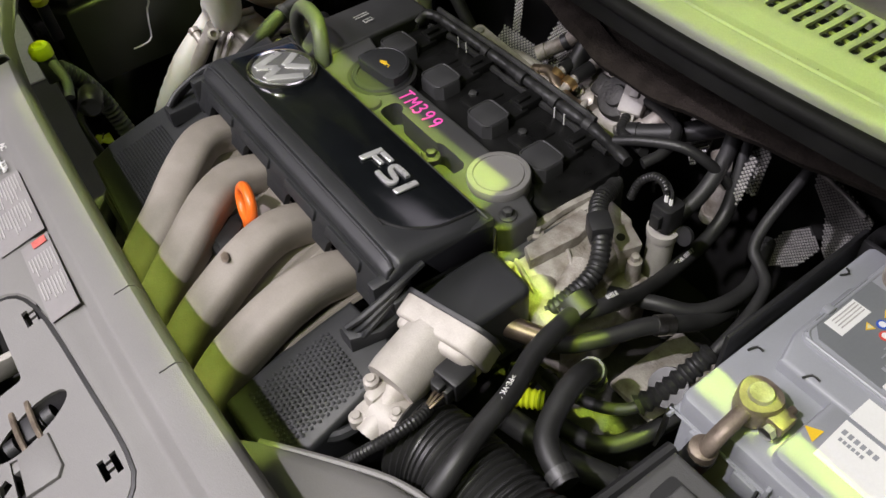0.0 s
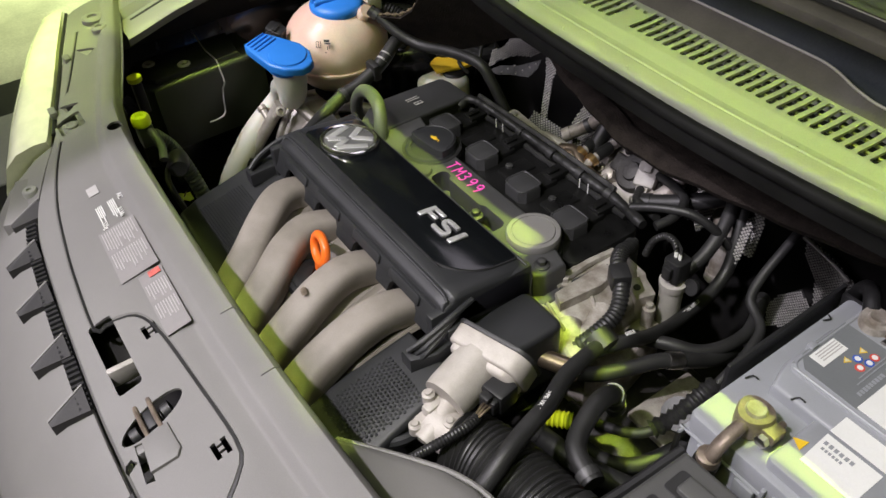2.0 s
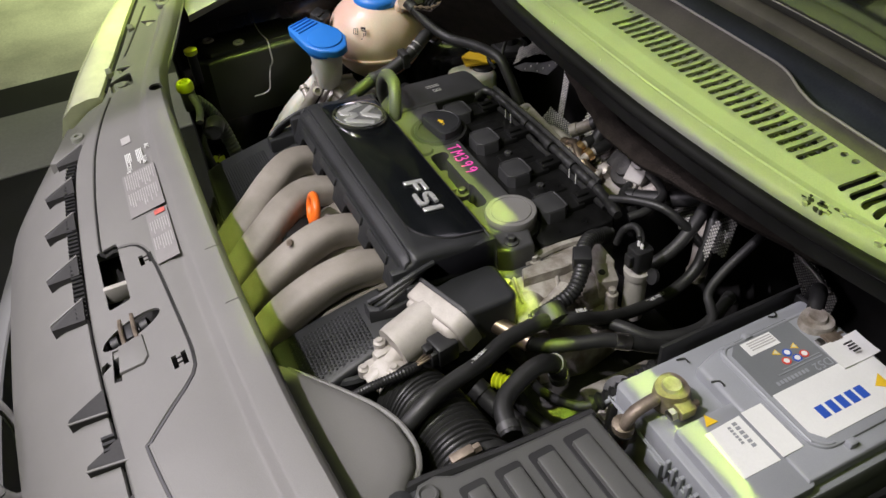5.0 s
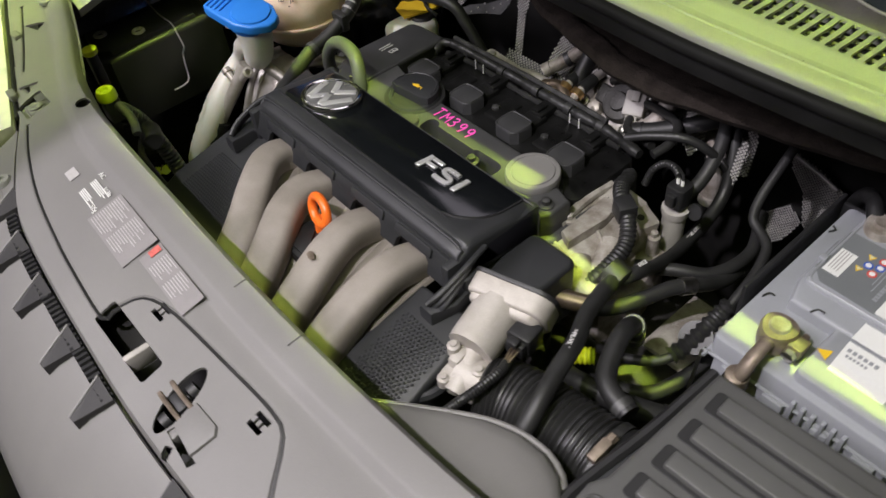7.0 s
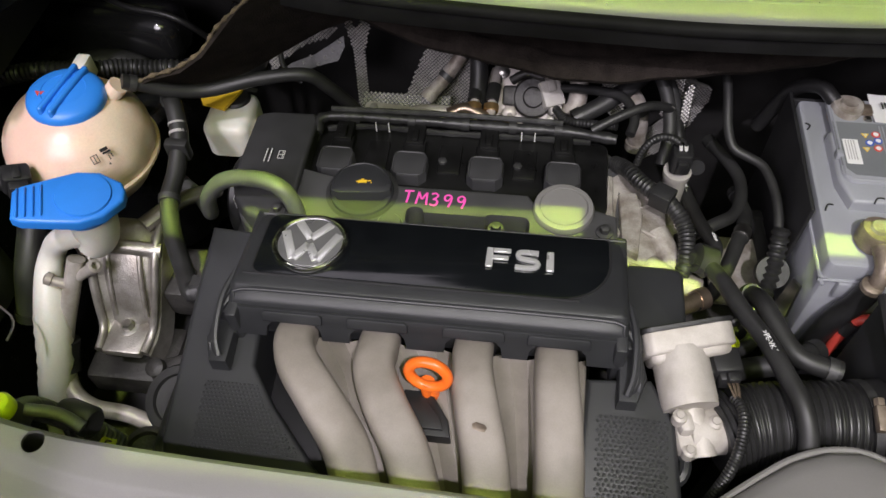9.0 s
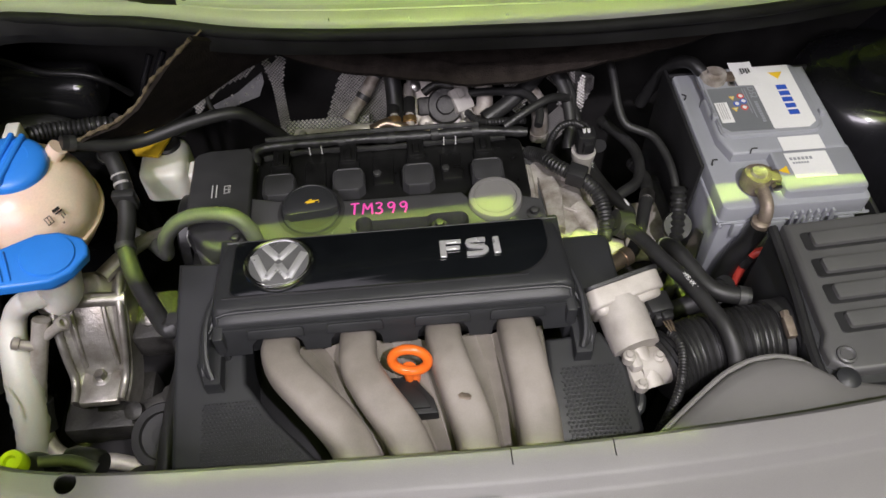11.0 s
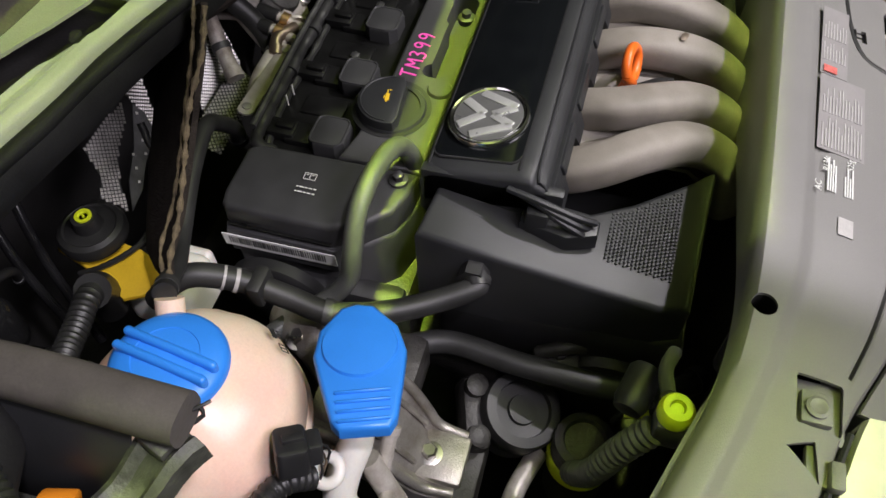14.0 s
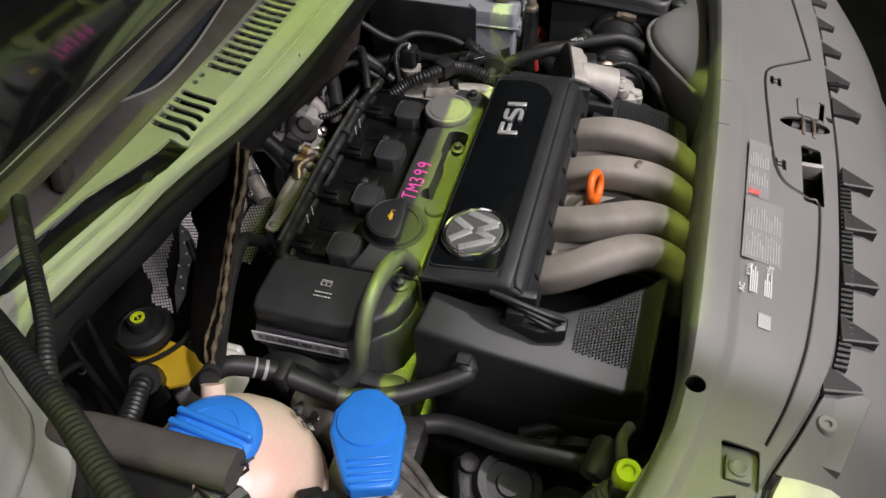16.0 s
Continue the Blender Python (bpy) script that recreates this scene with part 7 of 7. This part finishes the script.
part("loop", ribbed([(0.226, 0.056, 0.905), (0.231, 0.060, 0.928), (0.243, 0.064, 0.943), (0.258, 0.062, 0.948), (0.270, 0.056, 0.946)], 0.0048, 0.004, 0.0008, 10), "rubber", loom)

h1 = hose("coolant_hose", "black rubber coolant hose with white print", [(0.285, -0.070, 0.900), (0.299, -0.086, 0.908), (0.310, -0.118, 0.922), (0.322, -0.155, 0.932), (0.341, -0.195, 0.938), (0.353, -0.232, 0.943), (0.363, -0.262, 0.944), (0.369, -0.290, 0.930), (0.366, -0.313, 0.905), (0.352, -0.326, 0.880), (0.320, -0.332, 0.860), (0.29, -0.334, 0.85)], 0.0092)
words(">PE-VK 0103.R", 0.0070, frame_of((0.3425, -0.206, 0.9481), (0.36, -0.93, -0.01), (0.92, 0.38, 0.35)), "print", "print", h1, 0.0003, "", 0.9)
h2 = hose("coolant_hose", "black rubber hose beside the coolant flange", [(0.290, -0.094, 0.906), (0.304, -0.080, 0.908), (0.310, -0.058, 0.905), (0.306, -0.015, 0.880), (0.300, 0.030, 0.862), (0.293, 0.072, 0.853), (0.290, 0.110, 0.857), (0.286, 0.140, 0.876), (0.276, 0.160, 0.910), (0.262, 0.180, 0.935), (0.25, 0.22, 0.94)], 0.0080)
words("0103.R", 0.0065, frame_of((0.3085, -0.050, 0.9124), (-0.06, 0.93, -0.36), (-0.9, 0.0, 0.42)), "print", "print", h2, 0.0003, "", 0.9)
words(">PE-VK 0103.R", 0.0062, frame_of((0.2945, 0.070, 0.8614), (-0.13, 0.98, -0.05), (-0.95, -0.1, 0.3)), "print", "print", h2, 0.0003, "", 0.9)
hose("riser_pipe", "dull pale metal pipe behind the coolant hose", [(0.243, 0.185, 0.80), (0.243, 0.188, 0.835), (0.238, 0.192, 0.865), (0.225, 0.200, 0.885), (0.205, 0.21, 0.895)], 0.0125, "dirtalloy", "metal pipe", rings=(0.55,))
hose("rear_conduit", "black taped loom rising behind the coolant hose", [(0.262, 0.08, 0.88), (0.268, 0.115, 0.905), (0.262, 0.150, 0.930), (0.245, 0.185, 0.95)], 0.0085)
part("joint", lathe([(0.017, -0.010), (0.017, 0.010), (0.012, 0.013)], 14, frame_of((0.296, -0.080, 0.908), (0, 1, 0), (0.3, 0, 0.9))), "hose", h1, "moulded hose joint")
hose("heater_hose", "thin black hose running down beside the battery", [(0.330, 0.22, 0.960), (0.335, 0.165, 0.935), (0.338, 0.125, 0.910), (0.346, 0.103, 0.897), (0.362, 0.094, 0.893), (0.380, 0.080, 0.892), (0.390, 0.050, 0.888), (0.394, 0.015, 0.880), (0.393, -0.015, 0.866), (0.386, -0.054, 0.846), (0.372, -0.085, 0.830), (0.33, -0.105, 0.815), (0.28, -0.10, 0.79)], 0.0058)
sl = thing("cable_grommet", "black ribbed grommet on the hose", "grommet", (0.39, -0.04, 0.85))
part("grommet", ribbed([(0.3955, -0.005, 0.880), (0.391, -0.032, 0.862), (0.386, -0.054, 0.846), (0.378, -0.075, 0.835)], 0.0112, 0.009, 0.003, 14), "rubber", sl)
part("collar", lathe([(0.019, -0.005), (0.020, 0.0), (0.019, 0.005)], 18, frame_of((0.388, -0.047, 0.850), (1, 0, 0), (0, 0.55, -0.83)) @ pose(0, 0, 0, 90, 0, 0)), "rubber", sl)
hose("intake_vent_hose", "grey rubber elbow hose with a hose clip", [(0.345, -0.100, 0.860), (0.347, -0.108, 0.890), (0.352, -0.128, 0.908), (0.358, -0.150, 0.912), (0.372, -0.182, 0.911), (0.388, -0.196, 0.910), (0.418, -0.203, 0.908)], 0.0104, rings=(0.16, 0.93))
hose("coolant_pipe", "browned steel coolant pipe with a rubber end", [(0.240, -0.165, 0.900), (0.251, -0.145, 0.895), (0.270, -0.132, 0.890), (0.300, -0.113, 0.885)], 0.0108, "copper", "metal pipe")
hose("return_hose", "black rubber return hose with a wire clip", [(0.286, -0.124, 0.886), (0.309, -0.104, 0.882), (0.327, -0.070, 0.884), (0.340, -0.038, 0.886), (0.350, -0.015, 0.880), (0.362, 0.03, 0.86), (0.36, 0.08, 0.84)], 0.0086, rings=(0.50, 0.54))
hose("loom_to_tray", "black taped cable over the gearbox", [(0.280, -0.02, 0.86), (0.32, 0.0, 0.87), (0.352, 0.03, 0.865), (0.36, 0.09, 0.86), (0.33, 0.16, 0.85)], 0.0078)
hose("selector_cable", "black cable below the hoses", [(0.30, -0.14, 0.83), (0.34, -0.13, 0.80), (0.38, -0.10, 0.79), (0.40, -0.02, 0.80), (0.395, 0.08, 0.80)], 0.009)
hose("drain_cable", "black cable behind the intake trunk", [(0.31, -0.19, 0.86), (0.345, -0.175, 0.845), (0.39, -0.165, 0.85), (0.43, -0.14, 0.84)], 0.012)
dr = thing("spring_clip", "yellow green ribbed connector under the hoses", "connector", (0.325, -0.155, 0.85))
part("rib_body", ribbed([(0.312, -0.168, 0.862), (0.332, -0.150, 0.862)], 0.010, 0.005, 0.002), "signal", dr)
gx = thing("gearbox_bracket", "pale metal bracket beside the battery tray", "bracket", (0.40, -0.075, 0.80))
part("tab", moved(prism([(-0.01, -0.03), (0.014, -0.02), (0.008, 0.035), (-0.006, 0.03)], 0, 0.003, 0), frame_of((0.408, -0.070, 0.835), (0.3, -0.9, 0), (0, 0.1, 1))), "steel", gx)
part("plate", box(0.33, 0.395, -0.06, 0.04, 0.79, 0.80, 0.003), "dirtalloy", gx)

# ---- fuel and vacuum parts behind the engine ----
pump = thing("vacuum_pump", "dark round pump with a pale flange behind the coils", "pump", (0.085, 0.165, 0.87))
PF = frame_of((0.085, 0.172, 0.893), (1, 0, 0), (0, 0.72, 0.69))
part("flange", moved(prism([(-0.060, -0.028), (-0.030, -0.045), (0.030, -0.045), (0.052, -0.020), (0.045, 0.030), (0.0, 0.045), (-0.045, 0.036)], -0.016, 0.0, 0.003), PF), "zinc", pump)
part("body", moved(merge(lathe([(0.027, -0.002), (0.027, 0.010), (0.024, 0.014), (0.014, 0.015), (0.012, 0.020), (0.003, 0.021)], 28), box(-0.040, -0.010, -0.012, 0.014, -0.002, 0.012, 0.004), tube([(-0.030, 0.020, 0.006), (-0.012, 0.030, 0.012), (0.012, 0.026, 0.012)], 0.006, 10)), PF @ pose(0.012, 0, 0)), "greasy", pump)
part("union", moved(merge(lathe([(0.010, 0), (0.010, 0.016), (0.007, 0.018)], 6), tube([(0, 0, 0.012), (0.004, -0.010, 0.022), (0.012, -0.024, 0.020)], 0.0045, 10)), PF @ pose(-0.018, -0.022, 0)), "zinc", pump, "pale pipe union")
for u, v in ((-0.045, -0.020), (-0.030, 0.030), (0.040, 0.024), (0.036, -0.030)):
    part("bolt", moved(merge(lathe([(0.008, 0), (0.008, 0.006), (0.006, 0.007)], 14), lathe([(0.005, 0.006), (0.005, 0.013), (0.002, 0.014)], 6)), PF @ pose(u, v, 0)), "steel", pump)
plug = thing("fuel_plug", "beige wiring plug on the fuel pump", "wiring plug", (0.124, 0.172, 0.89))
part("housing", moved(merge(box(-0.014, 0.014, -0.019, 0.016, -0.011, 0.011, 0.003), box(-0.008, 0.008, -0.028, -0.018, -0.008, 0.008, 0.002), box(-0.005, 0.005, 0.0, 0.014, 0.011, 0.015, 0.001)), pose(0.118, 0.170, 0.905, 35, 0, 25)), "plug", plug)
part("lead", ribbed([(0.126, 0.150, 0.898), (0.140, 0.128, 0.900), (0.165, 0.112, 0.912), (0.20, 0.098, 0.925)], 0.006, 0.005, 0.001, 10), "rubber", plug)
for x in (0.022, 0.044):
    fp = thing("fuel_pipe", "bright fuel pipe with a brass collar", "fuel pipe", (x, 0.13, 0.89), group="fuel pipes")
    part("pipe", tube([(x, 0.108, 0.895), (x, 0.128, 0.900), (x + 0.001, 0.150, 0.908), (x + 0.004, 0.190, 0.915), (x + 0.008, 0.24, 0.90)], 0.0062, 12), "zinc", fp)
    part("collar", tube([(x, 0.133, 0.902), (x, 0.141, 0.905)], 0.0098, 14, 0.004), "brass", fp, "brass collar")
    part("sleeve", tube([(x, 0.145, 0.907), (x + 0.002, 0.170, 0.912)], 0.0088, 12), "rubber", fp)
hose("brown_pipe", "pale brown metal pipe behind the bracket strip", [(-0.010, 0.128, 0.897), (0.012, 0.134, 0.904), (0.034, 0.126, 0.900), (0.055, 0.126, 0.892), (0.07, 0.14, 0.875)], 0.0075, "copper", "metal pipe")
hose("bright_tube", "bright steel tube above the bracket strip", [(-0.070, 0.132, 0.885), (-0.045, 0.135, 0.893), (0.0, 0.135, 0.894), (0.018, 0.134, 0.894)], 0.0085, "zinc", "metal pipe", rings=(0.75,))
hose("intake_stub", "dull grey pipe behind the pump", [(0.145, 0.150, 0.885), (0.155, 0.175, 0.900), (0.150, 0.215, 0.925), (0.13, 0.26, 0.94)], 0.012, "dirtalloy", "metal pipe")
hose("crossover_pipe", "dull metal elbow among the heat shields", [(-0.045, 0.165, 0.885), (-0.02, 0.190, 0.905), (0.005, 0.215, 0.935), (0.02, 0.25, 0.95)], 0.0095, "dirtalloy", "metal pipe", rings=(0.3, 0.6))
hose("rear_hose", "black hose dropping behind the engine", [(0.018, 0.145, 0.87), (0.025, 0.165, 0.91), (0.020, 0.205, 0.95), (0.0, 0.25, 0.97)], 0.012)
hose("rear_loom", "black loom behind the pump", [(0.15, 0.13, 0.90), (0.19, 0.150, 0.915), (0.225, 0.175, 0.93), (0.255, 0.21, 0.94), (0.26, 0.27, 0.90)], 0.011)


def shield(label, outline, m, pitch=0.0052):
    """A dimpled foil sheet: raised diamonds on a thin bent plate, glints and shade put into bright and dark metal."""
    ob = thing("heat_shield", label, "heat shield", m.translation, group="heat shields")
    part("sheet", moved(prism(outline, -0.0015, 0, 0), m), "foilback", ob, smooth=0)
    cells = []
    xs_, ys_ = [p[0] for p in outline], [p[1] for p in outline]
    n = len(outline)
    v, row = min(ys_), 0
    while v < max(ys_):
        u = min(xs_) + (pitch / 2 if row % 2 else 0)
        while u < max(xs_):
            inside = False
            for k in range(n):
                (ax, ay), (bx, by) = outline[k], outline[(k + 1) % n]
                if (ay > v) != (by > v) and u < (bx - ax) * (v - ay) / (by - ay) + ax:
                    inside = not inside
            if inside:
                cells.append(moved(([(-0.0021, 0, 0), (0, -0.0021, 0), (0.0021, 0, 0), (0, 0.0021, 0), (0, 0, 0.0013)], [[0, 1, 4], [1, 2, 4], [2, 3, 4], [3, 0, 4]]), Matrix.Translation((u, v, 0))))
            u += pitch
        v += pitch / 2
        row += 1
    tagged(part("dimple", moved(merge(*cells), m), "foil", ob, smooth=0), kind="stuff")
    return ob


shield("dimpled silver heat shield strip on the bulkhead", [(-0.012, -0.080), (0.006, -0.080), (0.004, -0.02), (0.006, 0.030), (0.016, 0.072), (0.004, 0.075), (-0.004, 0.060), (-0.012, 0.078), (-0.020, 0.074), (-0.010, 0.02)], frame_of((-0.139, 0.213, 0.890), (1, 0, 0), (0, 0.12, 0.99)))
shield("dimpled silver heat shield behind the fuel pipes", [(-0.045, -0.030), (0.055, -0.036), (0.060, 0.060), (0.0, 0.064), (-0.016, 0.040)], frame_of((-0.038, 0.205, 0.880), (1, 0, 0.02), (0, 0.25, 0.97)))
shield("creased silver heat shield tray behind the valve cover", [(-0.062, -0.026), (0.052, -0.026), (0.056, 0.012), (-0.066, 0.010)], frame_of((-0.070, 0.175, 0.868), (1, 0, 0), (0, 0.80, 0.6)), 0.006)
shield("dimpled silver heat shield fold under the cowl", [(-0.024, -0.030), (0.002, -0.046), (0.014, -0.020), (0.018, 0.020), (0.006, 0.042), (-0.020, 0.034)], frame_of((0.206, 0.185, 0.905), (1, -0.25, 0), (0, 0.15, 0.98)))
shield("dimpled silver heat shield corner near the sensor", [(-0.014, -0.036), (0.012, -0.030), (0.010, 0.020), (0.002, 0.036), (-0.014, 0.012)], frame_of((0.278, 0.185, 0.905), (1, 0.1, 0), (0, 0.2, 0.97)))
shield("narrow silver heat shield strip near the sensor", [(-0.006, -0.030), (0.004, -0.030), (0.007, 0.030), (-0.003, 0.031)], frame_of((0.288, 0.150, 0.915), (1, 0.1, 0), (0, 0.2, 0.97)))
shield("dimpled silver heat shield with a folded edge behind the battery", [(-0.040, 0.034), (-0.036, 0.006), (-0.008, -0.020), (0.006, -0.066), (0.018, -0.080), (0.030, -0.050), (0.046, -0.012), (0.044, 0.008), (0.030, 0.014), (0.0, 0.026)], frame_of((0.318, 0.325, 0.785), (1, 0, 0), (0, 0.15, 0.98)))
shield("dimpled silver heat shield low behind the battery", [(-0.030, -0.010), (-0.018, -0.044), (0.014, -0.020), (0.030, 0.022), (0.006, 0.044), (-0.020, 0.014)], frame_of((0.297, 0.300, 0.706), (1, 0, 0), (0, 0.2, 0.97)))
hose("shield_fold", "folded silver rim of the heat shield behind the battery", [(0.276, 0.322, 0.822), (0.300, 0.321, 0.815), (0.328, 0.320, 0.808), (0.352, 0.320, 0.798)], 0.0032, "foil", "heat shield")
shield("dimpled silver heat shield low on the bulkhead", [(-0.016, -0.030), (0.010, -0.034), (0.016, 0.010), (0.006, 0.034), (-0.014, 0.026)], frame_of((0.137, 0.250, 0.838), (1, 0, 0), (0, 0.35, 0.94)))
TILTED = frame_of((-0.200, 0.205, 0.930), (1, 0, 0), (0, 0.57, 0.82))
shield("dimpled silver heat shield beside the reservoir cap", [(0.033, 0.025), (0.001, 0.029), (-0.035, 0.029), (-0.047, 0.001), (-0.066, -0.010), (-0.060, -0.027), (-0.059, -0.040), (-0.040, -0.018), (-0.012, 0.002), (0.018, 0.012)], TILTED)
shield("creased silver heat shield strip beside the reservoir cap", [(-0.057, -0.041), (-0.032, -0.038), (-0.010, -0.028), (0.031, -0.015), (0.040, 0.004), (0.038, 0.018), (0.000, -0.008), (-0.034, -0.022)], TILTED @ pose(0.002, -0.002, 0), 0.02)
for pts in ([(-0.300, 0.262, 0.955), (-0.318, 0.246, 0.925), (-0.332, 0.232, 0.890), (-0.345, 0.215, 0.850), (-0.350, 0.21, 0.78)], [(-0.325, 0.275, 0.940), (-0.342, 0.255, 0.905), (-0.352, 0.238, 0.870), (-0.357, 0.225, 0.82)]):
    hose("brake_pipe", "thin glossy black brake pipe beside the reservoir cap", pts, 0.005, "blackgloss", "brake pipe")

# felt flap that hangs from the cowl on the left
flapf = thing("insulation_flap", "dark felt flap with a torn brown stitched edge", "insulation", (-0.26, 0.10, 0.98))
edge = [(-0.372, 0.048, 0.992), (-0.352, 0.058, 0.997), (-0.318, 0.062, 1.006), (-0.285, 0.064, 1.030), (-0.255, 0.062, 1.065), (-0.225, 0.060, 1.100), (-0.195, 0.066, 1.125)]
rows = []
for k, e in enumerate(edge):
    e = Vector(e)
    far = Vector(((-0.293, -0.270, -0.245, -0.210, -0.170, -0.130, -0.100)[k], 0.130 + 0.008 * k, (0.938, 0.945, 0.957, 0.976, 0.998, 1.012, 1.020)[k]))
    rows.append([e, e.lerp(far, 0.3) + Vector((0, 0.01, -0.012)), e.lerp(far, 0.65) + Vector((0, 0.012, -0.014)), far])
part("felt", sheet(rows, 0.005), "felt", flapf)
part("stitched_edge", tube([Vector(e) + Vector((0.002 * math.sin(9 * k), 0.003 * math.sin(5 * k), 0.003 * math.sin(7 * k))) for k, e in enumerate(edge)], lambda d, u: 0.0022 + 0.0009 * math.sin(d * 310) + 0.0004 * math.sin(d * 830), 8, 0.003), "twine", flapf, "brown stitched edge")
part("stitched_edge", tube([Vector(e) + Vector((0.010, 0.012, -0.003)) for e in edge], lambda d, u: 0.0016 + 0.0006 * math.sin(d * 270) + 0.0003 * math.sin(d * 1100), 8, 0.003), "twine", flapf)
hose("flap_wire", "thin black wire hanging by the felt flap", [(-0.215, 0.16, 0.985), (-0.225, 0.15, 0.965), (-0.220, 0.14, 0.945), (-0.200, 0.135, 0.93)], 0.0035, "hose", "wire")
